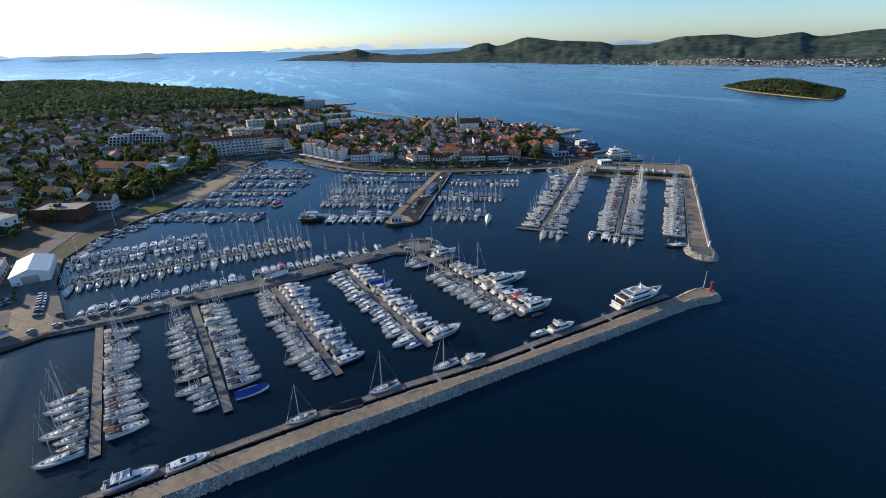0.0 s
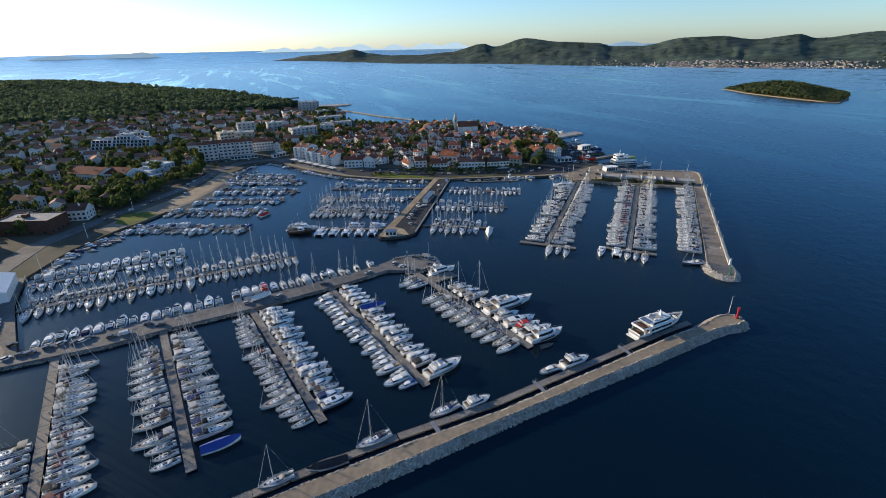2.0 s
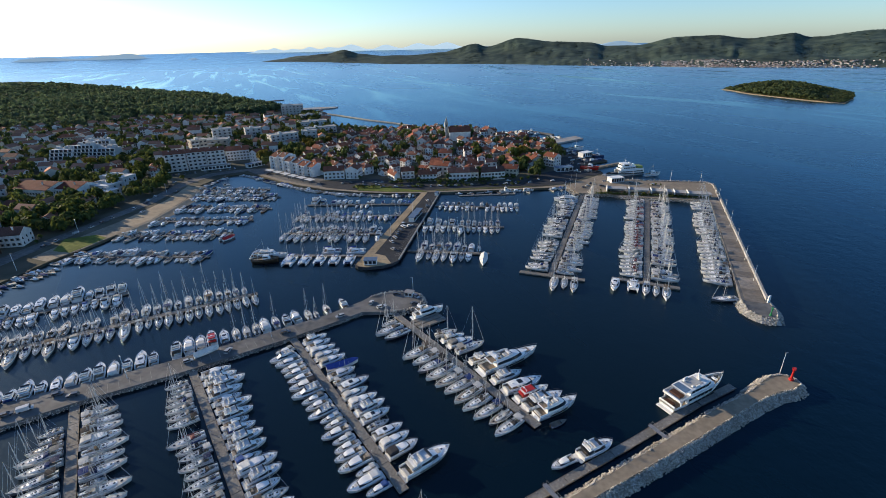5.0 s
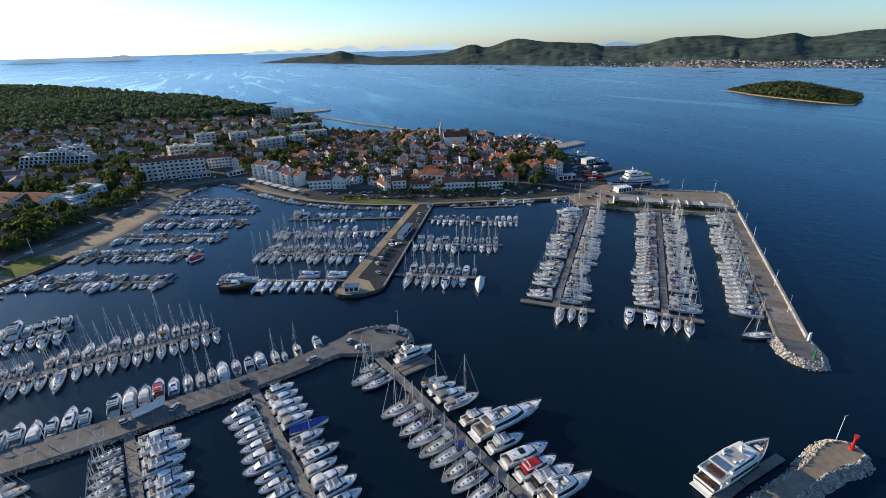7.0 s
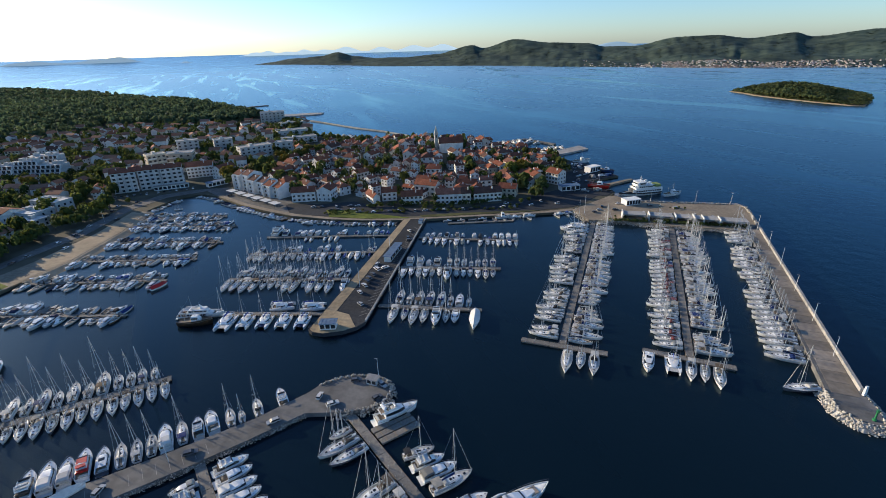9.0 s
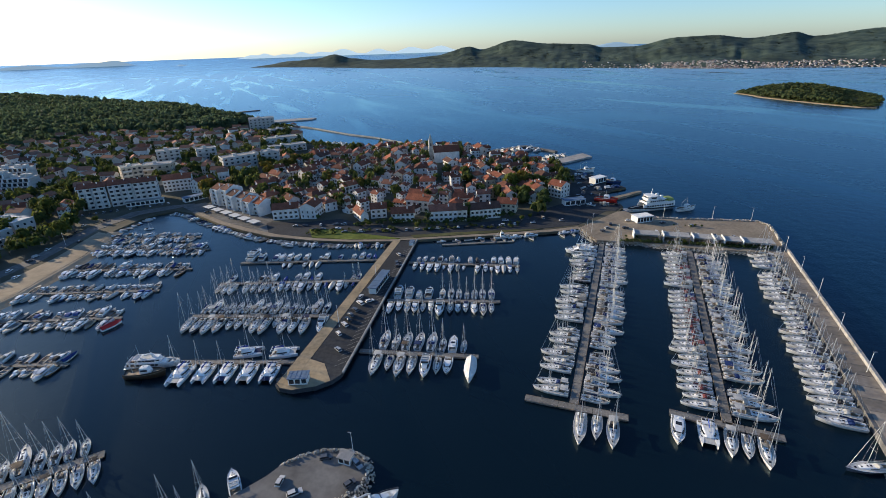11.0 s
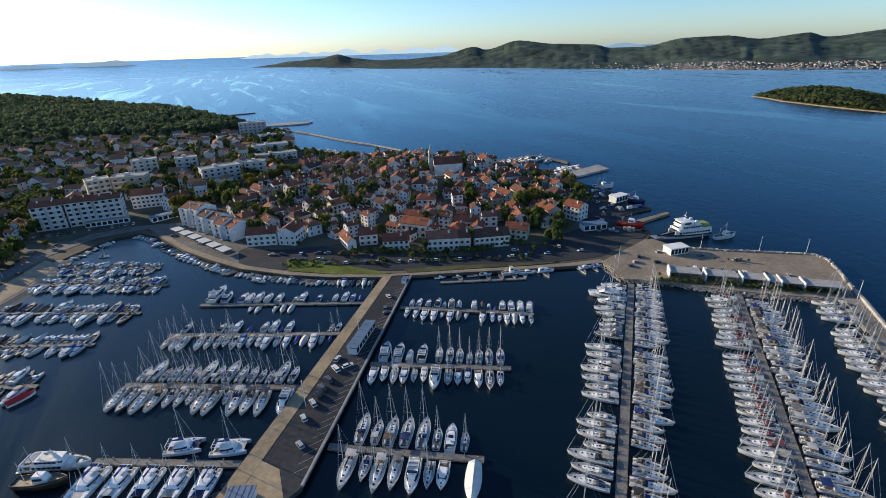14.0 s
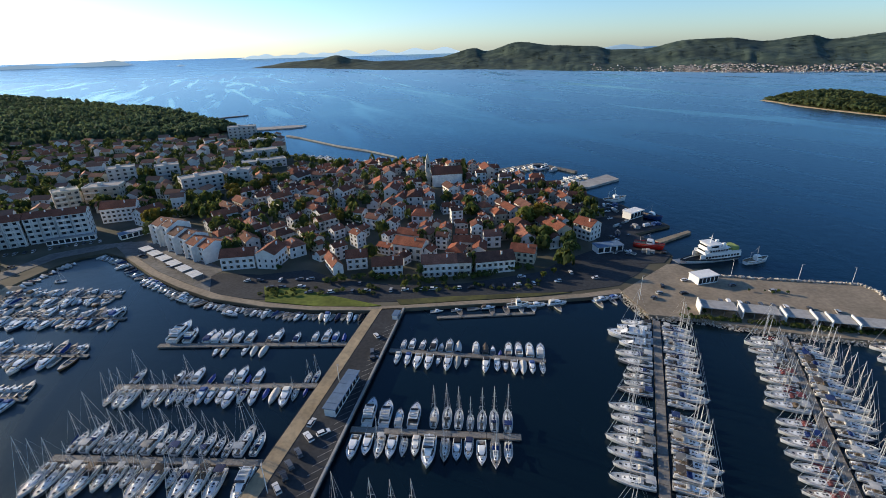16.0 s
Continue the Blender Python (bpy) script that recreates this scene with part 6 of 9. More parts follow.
def gable(w, d, h, rise, hip=0.0, wins=True, wall="wall", roof="roof", label="", over=0.45, base=1.5, single=False, wing=False, rear=True):
    """A house w along the ridge, d deep, h to the eaves; hip draws the ridge ends in."""
    bm = bmesh.new()
    x, y = w / 2, d / 2
    v = [bm.verts.new(p) for p in ((-x, -y, -base), (x, -y, -base), (x, y, -base), (-x, y, -base), (-x, -y, h), (x, -y, h), (x, y, h), (-x, y, h))]
    for q in ((0, 1, 5, 4), (2, 3, 7, 6)):
        bm.faces.new([v[i] for i in q])
    if hip == 0:
        r0, r1 = bm.verts.new((-x, 0, h + rise)), bm.verts.new((x, 0, h + rise))
        bm.faces.new((v[1], v[2], v[6], r1, v[5]))
        bm.faces.new((v[3], v[0], v[4], r0, v[7]))
    else:
        bm.faces.new((v[1], v[2], v[6], v[5]))
        bm.faces.new((v[3], v[0], v[4], v[7]))
    holes = []
    for fl in range(max(1, int(h / 2.7))):
        z0 = 0.9 + fl * 2.8
        if z0 + 1.3 > h or not wins:
            break
        for s in (-1, 1):
            n = max(1, int(w / 2.7)) if s < 0 or rear else 0
            holes += [(-x + w * (i + 0.5) / n, s * y, z0, 0) for i in range(n)]
            n = max(1, int(d / 3.2))
            holes += [(s * x, -y + d * (i + 0.5) / n, z0, 1) for i in range(n)]
    if wing:
        box(bm, -x, x * 0.15, y, y + 3.2, -base, h * 0.55)
        window_box(bm, -x * 0.4, y + 3.2, 1.0, 0, 1, 2)
        box(bm, x, x + 2.6, -y * 0.6, y * 0.5, -base, h * 0.62)
        window_box(bm, x + 1.2, -y * 0.6, 1.0, 0, 1, 2)
    if not single:
        for cx, cy, z0, t in holes:
            window_box(bm, cx, cy, z0, t, 1, 2)
    ob = solid("house", bm, [wall, "window", "teak"], label or "plastered old house with a clay-tile roof", "house", group="houses of the town")
    rf = bmesh.new()
    X, Y, k = x + over, y + over, rise * over / y
    hx = hip * w / 2 if hip else 0
    for dz in (0.0, 0.22):
        e = [rf.verts.new(p) for p in ((-X, -Y, h - k + dz), (X, -Y, h - k + dz), (X, Y, h - k + dz), (-X, Y, h - k + dz), (-X + hx, 0, h + rise + dz), (X - hx, 0, h + rise + dz))]
        for q in ((0, 1, 5, 4), (2, 3, 4, 5)):
            rf.faces.new([e[i] for i in q])
        if hip:
            rf.faces.new((e[1], e[2], e[5]))
            rf.faces.new((e[3], e[0], e[4]))
    rf.verts.ensure_lookup_table()
    for a, b in ((0, 1), (2, 3)) + (((1, 2), (3, 0)) if hip else ((1, 5), (5, 2), (3, 4), (4, 0))):
        rf.faces.new([rf.verts[i] for i in (a, b, b + 6, a + 6)])
    bmesh.ops.recalc_face_normals(rf, faces=rf.faces[:])
    if wing:
        loft(rf, [[(a, y - 0.05, h * 0.75), (a, y + 3.6, h * 0.53), (a, y + 3.6, h * 0.53 + 0.2), (a, y - 0.05, h * 0.75 + 0.2)] for a in (-x - 0.3, x * 0.15 + 0.3)], close=True, caps=True)
        loft(rf, [[(x - 0.05, b, h * 0.85), (x + 2.9, b, h * 0.6), (x + 2.9, b, h * 0.6 + 0.2), (x - 0.05, b, h * 0.85 + 0.2)] for b in (-y * 0.6 - 0.3, y * 0.5 + 0.3)], close=True, caps=True)
        box(rf, -x * 0.6, -x * 0.6 + 0.6, y * 0.3, y * 0.3 + 0.6, h + rise * 0.4, h + rise + 0.7, mat=1)
    box(rf, x * 0.35, x * 0.35 + 0.7, -y * 0.45, -y * 0.45 + 0.6, h + rise * 0.4, h + rise + 0.9, mat=1)
    box(rf, x * 0.35 - 0.08, x * 0.35 + 0.78, -y * 0.45 - 0.08, -y * 0.45 + 0.68, h + rise + 0.9, h + rise + 1.02, mat=0)
    part("roof", mesh_of("roof", rf, [roof, wall]), None, ob, "clay-tile roof with a chimney")
    if single:
        for cx, cy, z0, t in holes:
            wb = bmesh.new()
            window_box(wb, cx, cy, z0, t, 0, 1)
            part("window", mesh_of("window", wb, ["window", "teak"]), None, ob)
    return ob


def flat_block(w, d, h, label, wall="block_wall", name="apartment_block", balconies=True, cols=None, floors=None, roof="flat_roof", group="", pitch=0.0):
    """A flat-roofed block along x with its front at -y: single windows, balconies and a parapet."""
    th = empty(name, label, "building", group=group)
    bm = bmesh.new()
    x, y = w / 2, d / 2
    box(bm, -x, x, -y, y, -1.5, h)
    part("wall", bm, wall, th)
    rf = bmesh.new()
    if not pitch:
        for a in ((-x - 0.15, x + 0.15, -y - 0.15, -y + 0.2), (-x - 0.15, x + 0.15, y - 0.2, y + 0.15), (-x - 0.15, -x + 0.2, -y + 0.2, y - 0.2), (x - 0.2, x + 0.15, -y + 0.2, y - 0.2)):
            box(rf, *a, h - 0.1, h + 0.6, mat=1)
        box(rf, -x + 0.2, x - 0.2, -y + 0.2, y - 0.2, h - 0.2, h + 0.15)
        hb = bmesh.new()
        box(hb, -x * 0.3, -x * 0.3 + 3, -1.5, 1.5, h, h + 2.2)
        part("roof_house", hb, wall, th)
    else:
        e = y + 0.7
        loft(rf, [[(k * (x + 0.5), py, h + pz) for py, pz in ((-e, -0.15), (0, pitch), (e, -0.15), (e, 0.12), (0, pitch + 0.25), (-e, 0.12))] for k in (-1, 1)], close=True, caps=True)
        gb = bmesh.new()
        loft(gb, [[(k * x, -y, h), (k * x, y, h), (k * x, 0, h + pitch)] for k in (-1, 1)], close=True, caps=True)
        part("gable_wall", gb, wall, th)
        for k in (-0.5, 0.4):
            cb = bmesh.new()
            box(cb, k * x - 0.3, k * x + 0.3, -y * 0.3 - 0.3, -y * 0.3 + 0.3, h + pitch * 0.4, h + pitch + 0.6)
            part("chimney", cb, wall, th)
    part("roof", mesh_of("roof", rf, [roof, wall]), None, th)
    floors = floors or max(1, int(h / 3.0))
    cols = cols or max(2, int(w / 3.6))
    wb = bmesh.new()
    box(wb, -0.95, 0.95, -0.08, 0.08, 0, 1.4)
    win = mesh_of("window", wb, "window")
    bb = bmesh.new()
    q = w * 0.21
    loft(bb, [[(k, 0, -0.18), (k, -1.4, -0.18), (k, -1.4, 0.95), (k, -1.3, 0.95), (k, -1.3, 0), (k, 0, 0)] for k in (-q, q)], close=True, caps=True)
    if pitch:
        fb = bmesh.new()
        box(fb, -0.12, 0.12, -1.5, 0.1, 0, h - 0.3)
        fin = mesh_of("balcony_wall", fb, wall)
        for k in (-0.455, -0.245, -0.035, 0.035, 0.245, 0.455):
            o = part("balcony_wall", fin, None, th)
            o.location = (k * w, -y, 0.2)
    bal = mesh_of("balcony", bb, wall)
    for f in range(floors):
        for c in range(cols):
            cx = -x + w * (c + 0.5) / cols
            o = part("window", win, None, th)
            o.location = (cx, -y, 0.9 + f * h / floors)
    for f in range(1, floors if balconies else 1):
        for s in (-1, 1):
            o = part("balcony", bal, None, th)
            o.location = (s * w * 0.245, -y, 0.05 + f * h / floors)
    sides = bmesh.new()
    for f in range(floors):
        for s in (-1, 1):
            for i in range(max(1, int(d / 4))):
                cy = -y + d * (i + 0.5) / max(1, int(d / 4))
                box(sides, s * x - 0.08, s * x + 0.08, cy - 0.6, cy + 0.6, 0.9 + f * h / floors, 2.4 + f * h / floors)
    o = part("side_windows", sides, "window", th)
    o["kind"] = "stuff"
    return th


def stand(ob, x, y, hd, scale=1.0, z=None):
    m = pose(x, y, ground_z(x, y) if z is None else z, 0, 0, hd) @ Matrix.Scale(scale, 4)
    if ob.name not in USED:
        USED.add(ob.name)
        ob.matrix_basis = m
        return ob
    return copy_thing(ob, m)


M["dark_roof"] = surface("dark_red_tiles", (0.19, 0.052, 0.036), (0.14, 0.040, 0.030), 1.5, 0.85, bump=0.08, stain=0.3, stain_scale=0.2, spec=0.1)
HOUSES = [gable(8, 7, 6.2, 1.9, wall="white_wall"), gable(10, 7.5, 7.0, 2.0, wing=True), gable(12, 7.5, 6.0, 2.0, wall="white_wall"), gable(7, 6.5, 8.2, 1.7), gable(9, 8, 5.8, 2.1, hip=0.55, wall="white_wall"), gable(11, 8.5, 7.2, 2.2, hip=0.5),
          gable(6.5, 6, 5.0, 1.7, wall="white_wall", wing=True), gable(13, 7.5, 6.6, 2.1), gable(8, 6.5, 8.8, 1.6, wall="white_wall"), gable(9, 6.5, 5.4, 1.8, wall="white_wall", wing=True)]
VILLAS = [gable(10, 9, 5.8, 2.4, hip=0.6, wall="white_wall", label="white villa with a hipped tile roof"), gable(12, 9, 6.0, 2.6, label="plastered family house with a tile roof"), gable(9, 8, 8.2, 2.2, wall="white_wall", label="tall white family house with a tile roof"), gable(14, 10, 8.5, 2.5, hip=0.5, label="large plastered house with a hipped roof")]
TAKEN = [(-247, 284, 17), (-277, 262, 15), (-217, 193, 18), (-262, 232, 15), (-236, 306, 9), (-287, 329, 10), (-283, 368, 8), (-292, 404, 17), (-268, 404, 15), (-250, 408, 13), (-252, 428, 13)]


def free(x, y, r):
    for tx, ty, tr in TAKEN:
        if abs(tx - x) < r + tr and abs(ty - y) < r + tr and math.hypot(tx - x, ty - y) < r + tr:
            return False
    TAKEN.append((x, y, r))
    return True


# apartment blocks at the head of the basin
for px, py, w, back in ((-226.0, 468.2, 16.5, 6.6), (-210.6, 475.0, 15.0, 7.6), (-196.4, 481.4, 15.0, 6.0)):
    b = flat_block(w, 12, 15.5, "long white apartment block with balconies and a tile roof", wall="bright_block", roof="roof", pitch=2.2)
    stand(b, px - 0.407 * back, py + 0.914 * back, 24)
    TAKEN.append((px - 2.5, py + 6, 10))
b = flat_block(15, 11, 17, "pale pink apartment slab with a flat roof", wall="wall", cols=4)
stand(b, -235, 531, 42)
TAKEN.append((-235, 531, 11))
for px, py, w, d, h, hd, lab in ((-191, 517, 20, 13, 9.5, 20, "pale house block with a broad red tile roof"), (-167, 508, 15, 11, 8.5, 62, "white gabled house with a brown tile roof by the basin")):
    stand(gable(w, d, h, 3.0, wall="white_wall", label=lab, single=True), px, py, hd)
    TAKEN.append((px, py, 9))
for i, (px, py, w, h) in enumerate(((-140.5, 467.6, 8, 11.8), (-133, 462.0, 8, 12.4), (-125, 456.0, 8, 10.2), (-117.8, 450.6, 8, 9.6), (-110.4, 445.1, 8, 8.6), (-103.4, 440.0, 7, 8.2))):
    g = gable(w, 12, h, 2.6, wall="white_wall", label="stepped white terrace house with a red tile roof", over=0.15)
    for s_ in (-1, 1):
        bm = bmesh.new()
        v = [(s_ * w / 2 - 0.18, y, z) for y, z in ((-7.6, -1.5), (-7.6, h - 0.7), (-6.0, h + 0.1), (0, h + 2.8), (6.2, h + 0.1), (6.2, -1.5))]
        loft(bm, [v, [(x + 0.36, y, z) for x, y, z in v]], close=True, caps=True)
        part("party_wall", bm, "white_wall", g)
    k = (0.0, 1.2, -0.8, 0.6, -0.6, 0.8)[i]
    stand(g, px + 3.5 + 0.55 * k, py + 5.2 + 0.83 * k, -36.5)
    TAKEN.append((px + 3, py + 5, 7))
for px, py, w, d, h, hd, lab in ((-230, 562, 24, 13, 12, 12, "grey apartment block among trees"), (-242, 604, 20, 12, 16, 30, "white apartment block with balconies"), (-212, 618, 18, 11, 14, 30, "white apartment block with balconies"),
                                 (-166, 580, 30, 13, 13, 38, "pale green hotel block with white balconies"), (-140, 592, 16, 12, 14, 10, "white hotel wing with balconies"), (-219, 808, 32, 14, 18, 16, "white seaside hotel block with tall windows"),
                                 (-163, 700, 36, 14, 9, 30, "long low white hotel building"), (-145, 660, 40, 12, 7, 28, "long low white hall by the beach"), (-180, 760, 30, 12, 10, 30, "low white hotel wing")):
    b = flat_block(w, d, h, lab, wall="block_wall" if "white" in lab else "wall", cols=max(3, int(w / 5)), floors=max(2, int(h / 3.2)))
    stand(b, px, py, hd)
    TAKEN.append((px, py, max(w, d) * 0.55))

def stepped_block(w, floors, label):
    """A terraced block: each storey set back behind a balcony row between white fins."""
    th = empty("apartment_block", label, "building", group="stepped apartment blocks")
    for f in range(floors):
        bm = bmesh.new()
        box(bm, -w / 2, w / 2, -9 + f * 2.0, 9, f * 3.0 - (1.5 if f == 0 else 0), f * 3.0 + 2.9)
        st = part("storey", bm, "block_wall", th)
        bm = bmesh.new()
        box(bm, -w / 2 + 0.3, w / 2 - 0.3, -9.06 + f * 2.0, -8.9 + f * 2.0, f * 3.0 + 0.1, f * 3.0 + 2.6)
        part("window", bm, "window", st)
        bm = bmesh.new()
        box(bm, -w / 2, w / 2, -11.0 + f * 2.0, -9 + f * 2.0, f * 3.0 - 0.15, f * 3.0 + 0.05)
        box(bm, -w / 2, w / 2, -11.0 + f * 2.0, -10.85 + f * 2.0, f * 3.0, f * 3.0 + 0.7, mat=1)
        n = int(w / 3.6)
        for i in range(n + 1):
            x = -w / 2 + w * i / n
            loft(bm, [[(x + e, -11.05 + f * 2.0, f * 3.0), (x + e, -9 + f * 2.0, f * 3.0), (x + e, -9 + f * 2.0, f * 3.0 + 2.9), (x + e, -10.0 + f * 2.0, f * 3.0 + 2.9)] for e in (-0.16, 0.16)], close=True, caps=True)
        part("balcony", mesh_of("balcony", bm, ["white_wall", "flat_roof"]), None, st)
    for k in (-0.3, 0.1, 0.35):
        bm = bmesh.new()
        box(bm, w * k - 1.6, w * k + 1.6, 2, 6, floors * 3.0 - 0.2, floors * 3.0 + 2.2)
        part("roof_house", bm, "block_wall", th)
    return th


for px, py, w, fl, hd in ((-360, 520, 20, 4, 4), (-341, 523, 18, 5, 4), (-322, 524, 20, 4, 4), (-344, 546, 26, 5, 4)):
    stand(stepped_block(w, fl, "grey-white stepped apartment block with finned balconies"), px, py, hd)
    TAKEN.append((px, py, w * 0.55))

# front row of the old town
FRONT = [(-82, 436, 16, 10, 7.0, 8, "white_wall", "white two-storey harbour house with a tile roof"), (-66, 437, 13, 10, 8.0, 80, "white_wall", "white harbour house with a tile roof"), (-33, 428, 14, 5, 4.6, -62, "wall", "long low pink boundary house"),
         (-22, 431, 10, 8, 6.4, 8, "white_wall", "white house with a red tile roof facing the harbour"), (-6, 423, 14, 9, 5.6, 4, "white_wall", "white house with a red tile roof and a blue awning"), (19, 421, 17, 10, 7.0, 3, "white_wall", "long white two-storey house with dark shutters"),
         (30.5, 421.5, 6, 10, 7.0, 3, "wall", "narrow ochre house with a tile roof"), (44.5, 424, 19, 11, 6.4, 8, "wall", "long cream house with a dark red tile roof"), (61, 433, 12, 9, 6.0, -20, "wall", "ochre house with a tile roof"), (101, 461, 11, 10, 8.5, -50, "wall", "tall ochre stone house by the harbour")]
for px, py, w, d, h, hd, wm, lab in FRONT:
    stand(gable(w, d, h, 2.6, wall=wm, label=lab, single=True, rear=abs(hd) > 30), px, py, hd)
    TAKEN.append((px, py, max(w, d) * 0.5))

# church
church = empty("church", "stone parish church with a slender bell tower", "church")
bm = bmesh.new()
box(bm, -11, 11, -6, 6, -2, 9)
v = [bm.verts.new(p) for p in ((-11, -6, 9), (-11, 6, 9), (-11, 0, 13), (11, -6, 9), (11, 6, 9), (11, 0, 13))]
bm.faces.new((v[0], v[2], v[1]))
bm.faces.new((v[3], v[4], v[5]))
part("nave", bm, "wall", church)
bm = bmesh.new()
for s in (-1, 1):
    loft(bm, [[(-11.5, s * 6.6, 8.7), (-11.5, 0, 13.2), (-11.5, 0, 13.5), (-11.5, s * 6.6, 9.0)], [(11.5, s * 6.6, 8.7), (11.5, 0, 13.2), (11.5, 0, 13.5), (11.5, s * 6.6, 9.0)]], close=True, caps=True)
part("nave_roof", bm, "roof", church)
bm = bmesh.new()
box(bm, -15.1, -11.6, -1.8, 1.8, -2, 17, taper=0.1)
box(bm, -15.3, -11.4, -2.0, 2.0, 12.5, 12.9)
box(bm, -15.3, -11.4, -2.0, 2.0, 17, 17.4)
tw = part("bell_tower", bm, "tower_stone", church)
bm = bmesh.new()
loft(bm, [[(-15.0, -1.7, 17.4), (-11.7, -1.7, 17.4), (-11.7, 1.7, 17.4), (-15.0, 1.7, 17.4)], [(-13.4, -0.05, 24), (-13.3, -0.05, 24), (-13.3, 0.05, 24), (-13.4, 0.05, 24)]], close=True, caps=True)
part("spire", bm, "tower_stone", tw)
bm = bmesh.new()
for s in (-1, 1):
    box(bm, -13.8, -12.8, s * 1.75 - 0.08, s * 1.75 + 0.08, 13.6, 16.2)
box(bm, -11.75, -11.55, -0.5, 0.5, 13.6, 16.2)
part("bell_opening", bm, "window", tw)
stand(church, 25, 560, 8)
TAKEN.append((22, 560, 14))

OLD_TOWN = [(-96, 452), (-60, 446), (-40, 436), (0, 430), (40, 434), (70, 440), (96, 470), (114, 505), (118, 535), (92, 566), (70, 588), (58, 622), (10, 648), (-32, 660), (-64, 656), (-108, 640), (-128, 560), (-125, 500)]
rng_t = random.Random(21)
n_house = 0
for k in range(5200):
    x, y = rng_t.uniform(-128, 128), rng_t.uniform(430, 690)
    if not inside(x, y, OLD_TOWN):
        continue
    ob = rng_t.choice(HOUSES)
    if not free(x, y, 4.15 + 0.05 * (y - 430) / 20):
        continue
    hd = -14 + 34 * math.sin(x * 0.02 + y * 0.013) + rng_t.choice((0, 0, 90, 90, 90)) + rng_t.uniform(-7, 7)
    stand(ob, x, y, hd, rng_t.uniform(0.8, 1.12))
    n_house += 1
    if n_house >= 230:
        break

SUBURB = [(-150, 500), (-125, 640), (-170, 800), (-290, 815), (-430, 800), (-560, 700), (-760, 560), (-760, 330), (-420, 200), (-250, 240), (-236, 330), (-225, 440), (-235, 520), (-180, 520)]
n_house = 0
for k in range(4000):
    x, y = rng_t.uniform(-760, -125), rng_t.uniform(215, 815)
    if not inside(x, y, SUBURB) or inside(x, y, [(-310, 372), (-225, 372), (-225, 440), (-310, 460)]):
        continue
    if not free(x, y, 9.5 if x < -330 else 7.2):
        continue
    stand(rng_t.choice(VILLAS + HOUSES[3:6]), x, y, 25 * math.sin(x * 0.01) + rng_t.choice((0, 90, 0, 30)) + rng_t.uniform(-12, 12), rng_t.uniform(0.9, 1.2))
    n_house += 1
    if n_house >= 36:
        break

# boat hall, brown building and the red and white roofed complex
hall = empty("boat_hall", "large white vaulted boat hall with a pale end wall", "hall")
bm = bmesh.new()
loft(bm, [[(x, -9, 0), (x, -9, 5.5), (x, 0, 8.5), (x, 9, 5.5), (x, 9, 0)] for x in (-14, 14)], caps=True)
part("wall", bm, "white_paint", hall)
bm = bmesh.new()
for s in (-1, 1):
    loft(bm, [[(x, s * 9.3, 5.4), (x, 0, 8.6), (x, 0, 8.8), (x, s * 9.3, 5.65)] for x in (-14.3, 14.3)], close=True, caps=True)
part("roof", bm, "white_paint", hall)
bm = bmesh.new()
box(bm, 13.95, 14.1, -4, 4, 0, 4.8)
part("gate", bm, "flat_roof", hall)
stand(hall, -201.5, 202.5, -58, 0.82)
TAKEN.append((-203, 203, 16))
b = flat_block(34, 13, 5.5, "low grey boatyard shed with a flat roof", name="shed", balconies=False, cols=8, floors=1)
stand(b, -217.5, 192.5, 122.7)
b = flat_block(28, 18, 9.0, "white flat-roofed commercial building beside the hall", wall="white_wall", name="commercial_building", balconies=False, cols=7, floors=2)
stand(b, -277, 262, -20)
for px, py, w, d, h, hip, hd, lab in ((-287, 329, 17, 10, 7.0, 0.0, -8, "long cream house with a tile roof among trees"), (-283, 368, 12, 9, 5.0, 0.0, 10, "white garden house among trees")):
    stand(gable(w, d, h, 2.4, hip=hip, wall="white_wall" if "white" in lab else "wall", label=lab, single=True), px, py, hd)
b = flat_block(30, 16, 8.5, "dark rust-brown flat-roofed hall", wall="brown_panel", name="hall", balconies=False, cols=4, floors=1)
stand(b, -247, 284, 2)
b = flat_block(26, 12, 7.5, "long grey workshop with a flat roof", wall="wall", name="workshop", balconies=False, cols=5, floors=2)
stand(b, -262, 232, -20)
stand(gable(14, 11, 7.0, 3.0, wall="wall", label="ochre house with a brown tile roof beside the road"), -236, 306, 10)
stand(gable(30, 22, 7.5, 3.4, roof="dark_roof", label="broad building with a large red-brown roof"), -292, 404, -14, z=1.4)
stand(gable(22, 20, 7.0, 3.0, roof="dark_roof", label="broad building with a large red-brown roof"), -268, 404, -14, z=1.4)
for px, py, w, d, h in ((-250, 408, 20, 15, 7.0), (-241, 397, 14, 10, 5.0), (-252, 428, 24, 12, 8.0)):
    b = flat_block(w, d, h, "modern white building with a flat white roof", name="white_building", balconies=False, cols=4, floors=2, roof="white_wall")
    stand(b, px, py, -18)


